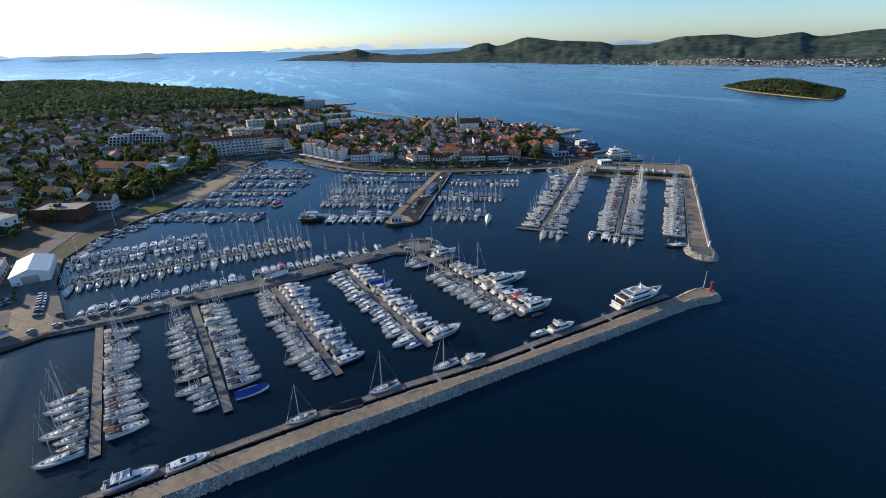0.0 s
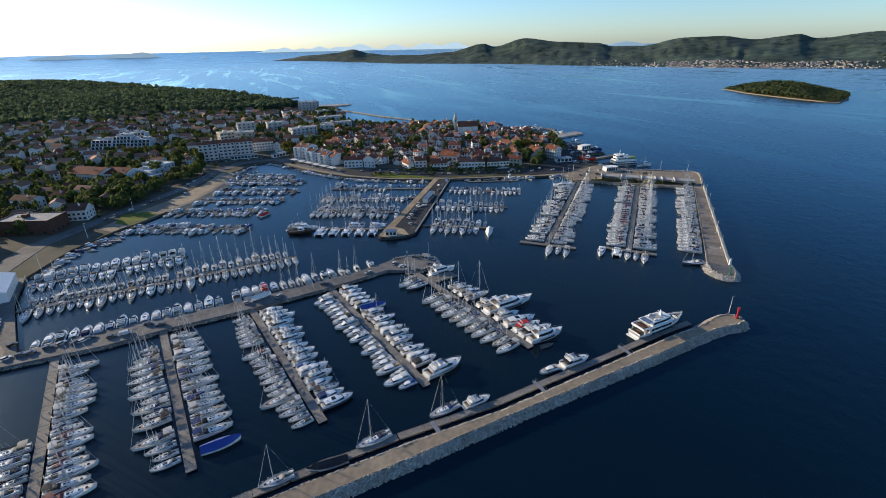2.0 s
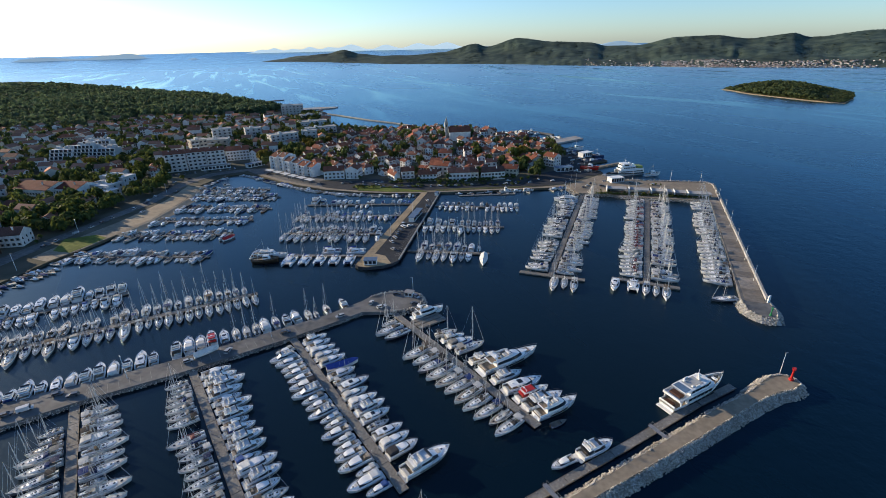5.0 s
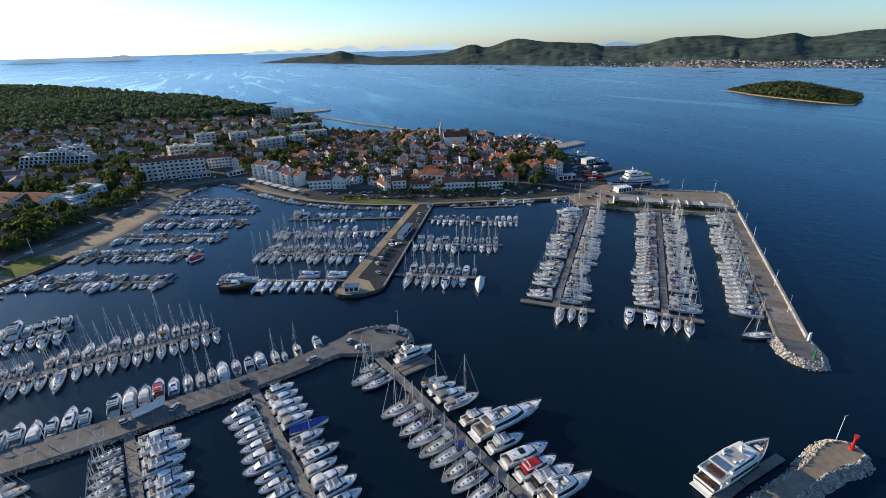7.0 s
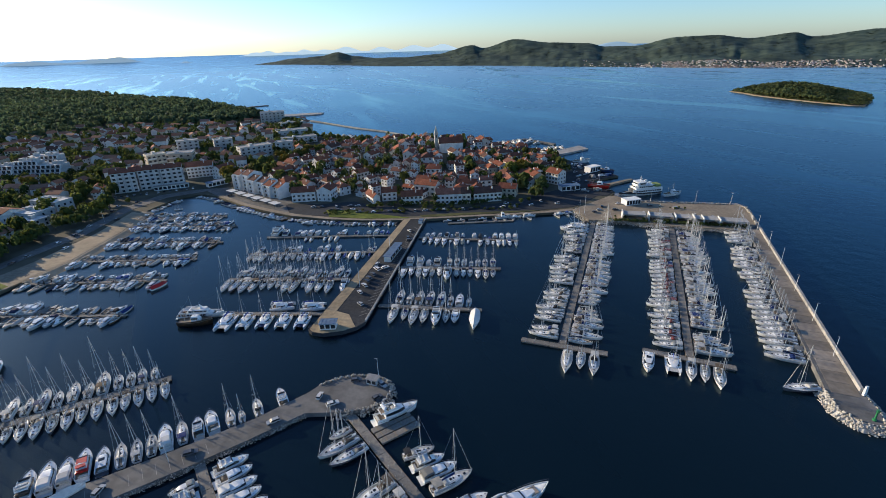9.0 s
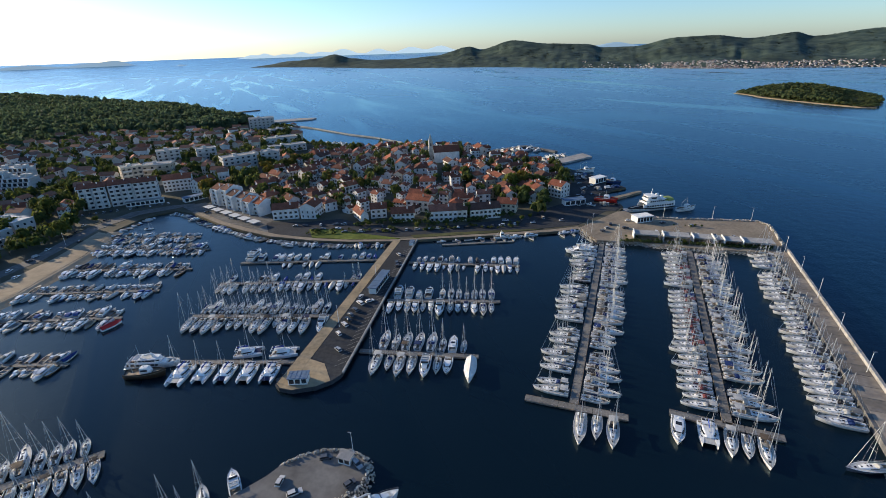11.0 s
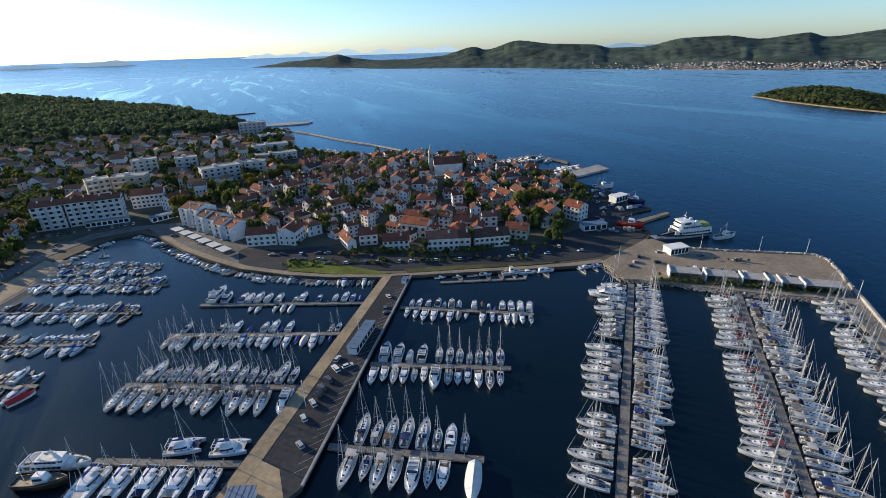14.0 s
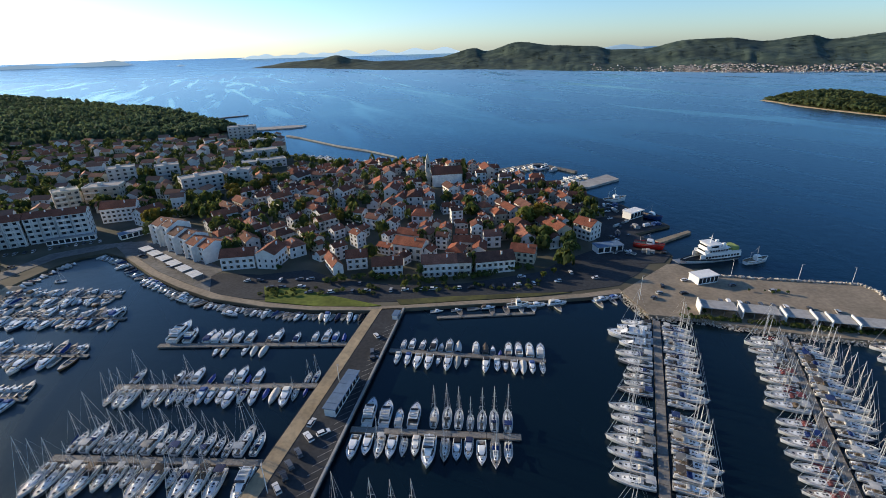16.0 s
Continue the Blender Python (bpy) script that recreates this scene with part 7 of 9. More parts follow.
# ---- the rest of the suburb, farther off, in one mesh ----
def house_field(name, spots, label):
    """Many small gabled houses joined into one mesh of walls, roofs and windows."""
    vs, fs, ms = [], [], []
    for x, y, z, w, d, h, rise, hd in spots:
        c, s = math.cos(radians(hd)), math.sin(radians(hd))
        tr = lambda px, py, pz: (x + px * c - py * s, y + px * s + py * c, z + pz)
        o = len(vs)
        a, b = w / 2, d / 2
        for pz in (-1.5, h):
            vs += [tr(-a, -b, pz), tr(a, -b, pz), tr(a, b, pz), tr(-a, b, pz)]
        vs += [tr(-a, 0, h + rise), tr(a, 0, h + rise)]
        fs += [(o, o + 1, o + 5, o + 4), (o + 2, o + 3, o + 7, o + 6), (o + 1, o + 2, o + 6, o + 9, o + 5), (o + 3, o, o + 4, o + 8, o + 7)]
        ms += [0] * 4
        o = len(vs)
        e, k = 0.4, rise * 0.4 / b
        for dz in (0.05, 0.3):
            vs += [tr(-a - e, -b - e, h - k + dz), tr(a + e, -b - e, h - k + dz), tr(a + e, b + e, h - k + dz), tr(-a - e, b + e, h - k + dz), tr(-a - e, 0, h + rise + dz), tr(a + e, 0, h + rise + dz)]
        for q in ((6, 7, 11, 10), (8, 9, 10, 11), (0, 1, 7, 6), (2, 3, 9, 8), (1, 5, 11, 7), (5, 2, 8, 11), (3, 4, 10, 9), (4, 0, 6, 10)):
            fs.append(tuple(o + i for i in q))
            ms.append(1)
        for z0 in (0.9, 3.7):
            if z0 + 1.4 > h:
                break
            for side in (-1, 1):
                for px in (-a * 0.6, 0, a * 0.6):
                    o = len(vs)
                    vs += [tr(px - 0.5, side * (b + 0.05), z0), tr(px + 0.5, side * (b + 0.05), z0), tr(px + 0.5, side * (b + 0.05), z0 + 1.4), tr(px - 0.5, side * (b + 0.05), z0 + 1.4)]
                    fs.append((o, o + 1, o + 2, o + 3))
                    ms.append(2)
    me = bpy.data.meshes.new(name)
    me.from_pydata(vs, [], fs)
    for k in ("suburb_wall", "suburb_roof", "window"):
        me.materials.append(M[k])
    me.polygons.foreach_set("material_index", ms)
    return tagged(new(name, me), label, "houses", kind="stuff")


M["suburb_wall"] = surface("suburb_plaster", (0.74, 0.72, 0.68), (0.64, 0.62, 0.58), 0.3, 0.9, stain=0.3, stain_scale=0.03, world=True, island=True, palette=[(1, 1, 1), (0.95, 0.87, 0.72), (1.1, 1.1, 1.1), (0.85, 0.8, 0.72), (1.05, 1.0, 0.95)], spec=0.2)
# tile colour lightened to take in the sunlit haze over the suburb
M["suburb_roof"] = surface("hazed_suburb_tiles", (0.40, 0.20, 0.135), (0.30, 0.155, 0.11), 1.2, 0.85, stain=0.3, stain_scale=0.05, world=True, island=True, palette=[(1, 1, 1), (0.75, 0.8, 0.85), (1.2, 1.0, 0.85), (0.9, 0.85, 0.8), (1.6, 2.4, 3.0), (0.8, 0.75, 0.7), (1.3, 1.6, 1.9)], spec=0.1)
spots = []
for k in range(9000):
    x, y = rng_t.uniform(-900, -125), rng_t.uniform(200, 830)
    if not (inside(x, y, SUBURB) or inside(x, y, [(-900, 560), (-900, 300), (-600, 240), (-560, 700)])) or inside(x, y, [(-310, 372), (-225, 372), (-225, 440), (-310, 460)]):
        continue
    if free(x, y, 7.9):
        spots.append((x, y, ground_z(x, y), rng_t.uniform(8, 13), rng_t.uniform(7.0, 9.5), rng_t.uniform(4.2, 9.0), rng_t.uniform(1.6, 2.6), rng_t.choice((0, 90, 20, 110)) + rng_t.uniform(-15, 15)))
house_field("suburb_houses", spots, "close-set plastered suburban houses with tile roofs")

# ---- trees, wood, islet ----
rng_g = random.Random(33)


def crown_bm(r, h, z0, n, flat=0.75, leaf=0.55, seed=1):
    """Many small tilted leaf clumps spread through lumpy lobes."""
    g = random.Random(seed)
    bm = bmesh.new()
    lobes = [(g.uniform(-0.45, 0.45) * r, g.uniform(-0.45, 0.45) * r, z0 + h * g.uniform(0.25, 0.75), r * g.uniform(0.42, 0.66)) for _ in range(7)]
    lobes.append((0, 0, z0 + h * 0.55, r * 0.7))
    for i in range(n):
        x, y, z, lr = g.choice(lobes)
        a, b = g.uniform(0, 6.283), math.acos(g.uniform(-0.55, 1))
        q = lr * g.uniform(0.75, 1.05)
        d = Vector((math.sin(b) * math.cos(a), math.sin(b) * math.sin(a), math.cos(b) * flat * h / (1.6 * r)))
        c = Vector((x, y, z)) + d * q
        nrm = (d + Vector((g.uniform(-0.5, 0.5), g.uniform(-0.5, 0.5), g.uniform(-0.2, 0.6)))).normalized()
        u = nrm.orthogonal().normalized()
        w = nrm.cross(u)
        s = leaf * g.uniform(0.6, 1.4)
        p = [bm.verts.new(c + s * (math.cos(t) * u + math.sin(t) * w * 0.8) + nrm * g.uniform(-0.15, 0.15)) for t in (0.2, 1.7, 3.3, 4.8)]
        bm.faces.new(p[:3])
        bm.faces.new((p[0], p[2], p[3]))
    return bm


def tree(h, r, label, mat="leaf", seed=1, n=240, trunk=0.3, flat=0.9):
    bm = bmesh.new()
    rod(bm, (0, 0, -0.5), (0.1, 0, h * 0.45), trunk, trunk * 0.6, n=6)
    g = random.Random(seed)
    for i in range(5):
        a = i * 1.26 + g.uniform(-0.3, 0.3)
        rod(bm, (0.08, 0, h * g.uniform(0.28, 0.42)), (r * 0.55 * math.cos(a), r * 0.55 * math.sin(a), h * g.uniform(0.55, 0.75)), trunk * 0.4, trunk * 0.15, n=4)
    th = solid("tree", bm, "bark", label, "tree", group="town trees")
    part("crown", crown_bm(r, h * 0.72, h * 0.28, n, flat, leaf=r * 0.19, seed=seed), mat, th)
    return th


TREES = [tree(7.5, 3.2, "broad-leaved green town tree", seed=1), tree(9.5, 4.0, "tall broad-leaved green tree", seed=2), tree(6.0, 2.6, "small rounded green tree", seed=3), tree(11.0, 3.4, "tall dark green pine", seed=4, trunk=0.35)]
GOLD = [tree(9.0, 4.6, "large yellow-green broad-leaved tree", mat="leaf_gold", seed=7, n=420), tree(7.5, 3.8, "rounded tree with yellowing leaves", mat="leaf_gold", seed=8, n=360)]
CYPRESS = tree(9.0, 1.1, "slim dark green cypress tree", seed=6, n=200, flat=1.4)
for x, y, sc in ((-186.5, 174.0, 0.5), (-189.5, 171.5, 0.6), (-190.5, 177.0, 0.62), (-194.0, 181.5, 0.6), (-197.0, 186.0, 0.66), (-193.5, 175.0, 0.7), (-174.2, 154.4, 0.45), (-199.5, 190.5, 0.6), (-246, 306, 1.0), (-223, 305, 0.9), (-226, 312, 1.1), (-252, 314, 1.1), (-262, 326, 1.1), (-270, 338, 1.0)):
    stand(TREES[2], x, y, x * 37 % 360, sc)
for (x, y, k, sc) in ((122, 375.6, 2, 0.7), (117, 378, 2, 0.6), (131, 371.0, 2, 0.75), (141, 366.8, 2, 0.8), (152, 363.2, 2, 0.7), (160, 361, 2, 0.75), (169, 358.6, 2, 0.7), (177, 357, 2, 0.7), (150, 392.5, 2, 0.45), (156, 391.5, 2, 0.4), (-46, 401, 2, 0.5), (-15, 401, 2, 0.8), (-10, 404, 2, 0.75), (3, 405, 0, 0.6), (10, 404, 2, 0.7), (14, 403, 2, 0.6),
                       (38, 404, 2, 0.7), (66, 411, 0, 0.9), (72, 415, 0, 0.8), (-60, 428, 0, 0.8), (-100, 470, 1, 1.1), (-110, 480, 0, 1.1), (-150, 478, 1, 1.0), (-154, 484, 0, 0.9), (10, 415, 3, 0.7), (-13, 416, 0, 0.9), (143, 366.2, 2, 0.9), (158, 389.6, 2, 0.55), (161, 390.6, 2, 0.6), (164, 389.2, 2, 0.6), (84, 432, 1, 1.0), (90, 442, 0, 1.0), (76, 452, 1, 1.1), (84, 462, 1, 1.0), (112, 500, 0, 1.0), (118, 520, 0, 1.0)):
    stand(TREES[k], x, y, rng_g.uniform(0, 360), sc, z=1.8 if (x > 100 and y < 400) else None)
n_tree = 0
for k in range(3000):
    x, y = rng_g.uniform(-420, 125), rng_g.uniform(240, 800)
    if inside(x, y, OLD_TOWN):
        if rng_g.random() > 0.35:
            continue
    elif not (inside(x, y, SUBURB) and x > -420):
        continue
    if not free(x, y, 2.2):
        continue
    stand(rng_g.choice(TREES + [CYPRESS]), x, y, rng_g.uniform(0, 360), rng_g.uniform(0.7, 1.25))
    n_tree += 1
    if n_tree > 55:
        break
for x, y, sc in ((-128, 550, 1.2), (-123, 571, 1.3), (-133, 560, 1.1), (-115, 586, 1.2), (-104, 585, 1.1), (-118, 577, 1.0), (-160, 499, 1.2), (-156, 505, 0.9), (-42, 489, 0.9), (70, 478, 1.3), (77, 481, 1.2), (66, 470, 1.0), (-69, 513, 0.9), (96, 482, 0.9), (-250, 421, 1.0), (-248, 430, 0.9), (-311, 485, 1.1)):
    stand(GOLD[n_tree % 2], x, y, rng_g.uniform(0, 360), sc)
    n_tree += 1
for x, y, sc in ((-20, 578, 1.1), (-15, 611, 1.2), (3, 592, 1.1), (6, 586, 0.9), (-28, 582, 1.0)):
    stand(CYPRESS, x, y, rng_g.uniform(0, 360), sc)
for (x, y) in ((-228, 330), (-232, 345), (-226, 356), (-222, 372), (-240, 360), (-246, 374), (-236, 386), (-222, 388), (-216, 400), (-214, 414), (-226, 336), (-254, 350), (-262, 368), (-270, 384), (-238, 350), (-212, 430), (-208, 440), (-246, 330), (-258, 332)):
    stand(TREES[rng_g.choice((1, 1, 3, 0))], x + rng_g.uniform(-2, 2), y + rng_g.uniform(-2, 2), rng_g.uniform(0, 360), rng_g.uniform(0.85, 1.2))


def wood(name, spots, mat, label, n=14, seed=5, category="wood"):
    """Many crowns in one mesh: each a shell of tilted leaf clumps on a lumpy dome."""
    g = np.random.default_rng(seed)
    shapes = []
    for k in range(6):
        q = []
        for i in range(n * 2):
            a, b = g.uniform(0, 6.283), np.arccos(g.uniform(-0.15, 1))
            d = np.array([np.sin(b) * np.cos(a), np.sin(b) * np.sin(a), np.cos(b)])
            c = d * g.uniform(0.75, 1.08)
            nr = d + g.uniform(-0.45, 0.45, 3)
            nr /= np.linalg.norm(nr)
            u = np.cross(nr, [0.3, 0.2, 0.9])
            u /= np.linalg.norm(u)
            w = np.cross(nr, u)
            s = g.uniform(0.26, 0.5)
            q.append([c + s * u, c + s * w * 0.9, c - s * u * 0.9, c - s * w])
        shapes.append(np.array(q))
    vs, fs, base = [], [], 0
    for x, y, z, r, h in spots:
        q = shapes[int(g.integers(0, 6))]
        a = g.uniform(0, 6.283)
        c, s = math.cos(a), math.sin(a)
        p = q.reshape(-1, 3)
        o = np.stack([x + r * (p[:, 0] * c - p[:, 1] * s), y + r * (p[:, 0] * s + p[:, 1] * c), z + h * (0.45 + 0.55 * p[:, 2])], 1)
        vs.append(o)
        k = len(q)
        fs.append(base + np.arange(4 * k).reshape(k, 4))
        base += 4 * k
    me = raw_mesh(name, np.concatenate(vs).tolist(), np.concatenate(fs).tolist(), mat)
    return tagged(new(name, me), label, category, kind="stuff")


FOREST = [(-262, 890), (-285, 838), (-330, 822), (-430, 815), (-470, 720), (-600, 690), (-790, 600), (-1300, 520), (-2300, 700), (-2300, 1860), (-1400, 1605), (-1000, 1408), (-765, 1308), (-600, 1194), (-440, 1085), (-370, 1006)]
spots, k = [], 0
while len(spots) < 12000 and k < 60000:
    k += 1
    u = rng_g.random()
    x = -262 - 2000 * u * u
    y = rng_g.uniform(520, 1860)
    if not inside(x, y, FOREST):
        continue
    r = rng_g.uniform(3.8, 6.5) * (1.0 if x > -900 else 1.7)
    spots.append((x, y, ground_z(x, y), r, rng_g.uniform(8, 14)))
wood("pine_wood", spots, "pine", "dense dark green pine wood on a low hill", n=15)
spots = []
for k in range(3500):
    x, y = rng_g.uniform(-800, 120), rng_g.uniform(215, 840)
    if inside(x, y, SUBURB) or (inside(x, y, OLD_TOWN) and rng_g.random() < 0.25):
        if x > -240 and y < 450:
            continue
        if not free(x, y, 1.6):
            continue
        spots.append((x, y, ground_z(x, y), rng_g.uniform(1.6, 3.6), rng_g.uniform(3, 7)))
BIG = [t for t in TAKEN if t[2] > 4]
for k in range(5200):
    x, y = rng_g.uniform(-800, 120), rng_g.uniform(225, 840)
    if not inside(x, y, SUBURB) and not (inside(x, y, OLD_TOWN) and rng_g.random() < 0.75):
        continue
    if x > -240 and y < 440 or any(abs(tx - x) < 5.0 and abs(ty - y) < 5.0 and math.hypot(tx - x, ty - y) < 5.0 for tx, ty, tr in BIG):
        continue
    spots.append((x, y, ground_z(x, y), rng_g.uniform(2.0, 4.6), rng_g.uniform(4, 10.5)))
for k in range(90):
    u = rng_g.random()
    x, y = 112 + 70 * u, 374.4 - 17.5 * u + rng_g.uniform(-0.6, 0.6)
    spots.append((x, y, 1.6, rng_g.uniform(0.8, 1.3), rng_g.uniform(1.2, 1.9)))
for k in range(60):
    x, y = rng_g.uniform(-64, 66), rng_g.uniform(401, 408)
    spots.append((x, y, 1.4, rng_g.uniform(0.7, 1.4), rng_g.uniform(0.9, 1.9)))
for k_ in range(60):
    u = rng_g.random()
    x, y = -226 + 10 * u + rng_g.uniform(-9, 8), 318 + 118 * u + rng_g.uniform(-4, 4)
    spots.append((x, y, 2.0, rng_g.uniform(2.4, 4.2), rng_g.uniform(5.5, 9.5)))
for k_ in range(34):
    x, y = rng_g.uniform(-262, -232), rng_g.uniform(316, 386)
    spots.append((x, y, 2.0, rng_g.uniform(2.6, 4.4), rng_g.uniform(6, 10)))
for k_ in range(70):
    x, y = rng_g.uniform(-205, -158), rng_g.uniform(745, 815)
    if x < -160 - (y - 745) * 0.3:
        spots.append((x, y, 2.2, rng_g.uniform(2.8, 4.6), rng_g.uniform(7, 11)))
for k_ in range(40):
    u = rng_g.random()
    x, y = -66 - 84 * u + rng_g.uniform(-4, 4), 646 + 62 * u + rng_g.uniform(-9, 0)
    spots.append((x, y, 2.0, rng_g.uniform(1.8, 3.2), rng_g.uniform(4, 7)))
for k_ in range(34):
    u = (k_ + rng_g.uniform(-0.4, 0.4)) / 34
    x, y = -34 + 100 * u, 413.2 + 3 * math.sin(u * 9) + (5 if u > 0.8 else 0)
    spots.append((x, y, 1.4, rng_g.uniform(1.2, 2.3), rng_g.uniform(2.4, 4.4)))
# clumps of larger trees between the houses and along the streets
for cx_, cy_, k_, r_ in ((63, 447, 5, 4), (70, 453, 6, 5), (73, 443, 4, 3), (58, 456, 3, 3), (85, 446, 4, 4), (97, 470, 6, 6), (111, 488, 7, 6), (116, 508, 5, 5), (80, 425, 2, 2), (-89, 465, 5, 4), (-92, 450, 3, 3), (-94, 474, 4, 4), (-135, 523, 6, 6), (-119, 579, 6, 7), (-129, 557, 6, 6), (-113, 595, 6, 6), (-36, 494, 4, 4), (-44, 500, 3, 4), (-158, 494, 3, 3), (-130, 512, 5, 5), (-150, 545, 8, 9), (-180, 530, 8, 8), (-140, 610, 7, 9), (-12, 470, 3, 3), (20, 455, 3, 3), (40, 500, 4, 4), (-70, 520, 4, 5), (0, 530, 4, 4), (60, 530, 4, 5), (95, 540, 5, 5), (30, 575, 5, 5), (-30, 580, 5, 5), (-165, 640, 9, 12), (-200, 575, 8, 10), (-260, 480, 9, 12), (-275, 520, 10, 14), (-250, 450, 6, 7), (-215, 540, 5, 6), (-110, 484, 7, 5), (-94, 470, 6, 5), (-53, 454, 5, 4), (33, 420, 3, 2), (79, 421, 4, 3), (75, 452, 6, 5), (86, 487, 8, 5), (115, 533, 5, 4), (115, 518, 5, 4), (-126, 506, 7, 6), (-143, 519, 8, 6), (-163, 546, 9, 7), (-221, 598, 10, 9), (-198, 564, 9, 7), (-295, 573, 16, 14), (-323, 592, 14, 14), (-279, 531, 12, 9), (-350, 374, 16, 13), (-317, 358, 16, 12), (-285, 347, 12, 9), (-269, 368, 12, 9), (-328, 428, 12, 12), (-389, 432, 14, 15), (-300, 440, 12, 11), (-360, 470, 14, 14), (-420, 400, 14, 16), (-300, 497, 10, 8)):
    for j_ in range(k_):
        x, y = cx_ + rng_g.gauss(0, r_ * 0.6), cy_ + rng_g.gauss(0, r_ * 0.6)
        spots.append((x, y, ground_z(x, y) + 0.8, rng_g.uniform(2.0, 3.6), rng_g.uniform(6, 10)))
M["shrub"] = surface("garden_shrubs", (0.105, 0.135, 0.045), (0.065, 0.092, 0.032), 0.5, 0.85, thin=0.48, stain=0.35, stain_scale=0.05, world=True, spec=0.15, island=True, palette=[(1, 1, 1), (0.7, 0.8, 0.8), (1.5, 1.25, 0.8), (1.1, 1.0, 0.8)])
wood("garden_trees", spots, "shrub", "green garden trees and shrubs between houses", n=16, seed=8, category="shrubs")

# wooded islet in the channel
ISLET = [(600, 1094), (605, 1050), (599, 1010), (606, 960), (611, 925), (621, 885), (636, 842), (652, 833), (668, 846), (708, 885), (758, 946), (794, 1030), (806, 1100), (786, 1145), (750, 1155), (680, 1140)]
bm = bmesh.new()
cx, cy = 700, 990
rings = []
for f, z in ((1.03, -1.5), (1.0, 0.5), (0.96, 1.2), (0.8, 2.2), (0.5, 4.5), (0.2, 6)):
    rings.append([(cx + (x - cx) * f + 7 * noise.noise((x * 0.05, y * 0.05, f)), cy + (y - cy) * f, z) for x, y in ISLET])
vs = loft(bm, rings, close=True)
bm.faces.new(vs[-1])
bmesh.ops.recalc_face_normals(bm, faces=bm.faces[:])
for f in bm.faces:
    f.material_index = 1 if f.calc_center_median().z > 1.0 else 0
solid("islet", bm, ["sand", "soil"], "low islet with a pale stony shore", "islet", "structure")
spots = []
while len(spots) < 1500:
    x, y = rng_g.uniform(598, 826), rng_g.uniform(812, 1160)
    lx, ly = cx + (x - cx) / 0.995, cy + (y - cy) / 0.995
    if not inside(lx, ly, ISLET):
        continue
    f = max(abs(x - cx) / 110, abs(y - cy) / 165)
    low = max(0.42, 1.2 - 1.05 * ((math.degrees(math.atan2(x, y)) - 33.0) / 4.6) ** 2) * (0.85 + 0.35 * noise.noise((x * 0.02, y * 0.02, 2.0)))
    spots.append((x, y, 1.2 + 9 * low * max(0, 1 - f), rng_g.uniform(3.0, 5.8) * (0.5 + 0.5 * low), rng_g.uniform(4, 10) * low))
for k in range(500):
    i = rng_g.randrange(len(ISLET))
    (x0, y0), (x1, y1) = ISLET[i], ISLET[(i + 1) % len(ISLET)]
    u, f = rng_g.random(), rng_g.uniform(0.82, 0.965)
    x, y = x0 + (x1 - x0) * u, y0 + (y1 - y0) * u
    spots.append((cx + (x - cx) * f, cy + (y - cy) * f, 0.6 + 18 * (0.965 - f), rng_g.uniform(1.6, 3.6), rng_g.uniform(1.5, 4)))
wood("islet_wood", spots, "islet_leaf", "green pines and maquis covering the islet", n=16, seed=9)

# the village on the far shore and maquis on the hills
vs, fs, rs = [], [], []
for k in range(900):
    az = rng_g.choice((rng_g.uniform(16, 42), rng_g.gauss(25, 1.6), rng_g.gauss(36.5, 1.8), rng_g.gauss(33, 1.2), rng_g.gauss(28.5, 1.3)))
    if not 12 < az < 50:
        continue
    w = 0.006 + 0.20 * rng_g.random() ** 2.4
    R, h = hill_height(az, w)
    p = far(az, R, h)
    a, b, c = rng_g.uniform(2.0, 3.6), rng_g.uniform(1.8, 2.8), rng_g.uniform(1.8, 3.4)
    t = rng_g.uniform(0, 3.14)
    ct, st = math.cos(t), math.sin(t)
    o = len(vs)
    for dz in (-4, c):
        for dx, dy in ((-a, -b), (a, -b), (a, b), (-a, b)):
            vs.append((p.x + dx * ct - dy * st, p.y + dx * st + dy * ct, p.z + dz))
    for dx in (-a, a):
        vs.append((p.x + dx * ct, p.y + dx * st, p.z + c + 1.3))
    fs += [(o, o + 1, o + 5, o + 4), (o + 1, o + 2, o + 6, o + 5), (o + 2, o + 3, o + 7, o + 6), (o + 3, o, o + 4, o + 7)]
    rs += [(o + 4, o + 5, o + 9, o + 8), (o + 6, o + 7, o + 8, o + 9), (o + 5, o + 6, o + 9), (o + 7, o + 4, o + 8)]
me = bpy.data.meshes.new("far_village")
me.from_pydata(vs, [], fs + rs)
me.materials.append(M["far_wall"])
me.materials.append(M["far_roof"])
me.polygons.foreach_set("material_index", [0] * len(fs) + [1] * len(rs))
tagged(new("far_village", me), "scattered white houses with tile roofs on the far shore", "village", kind="stuff")
spots = []
for k in range(9000):
    az, w = rng_g.uniform(-18.2, 47), rng_g.uniform(0.02, 1.05)
    R, h = hill_height(az, w)
    p = far(az, R, h)
    spots.append((p.x, p.y, p.z - 2, rng_g.uniform(3, 7), rng_g.uniform(1.0, 2.4)))
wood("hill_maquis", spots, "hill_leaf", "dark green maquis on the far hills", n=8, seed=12)

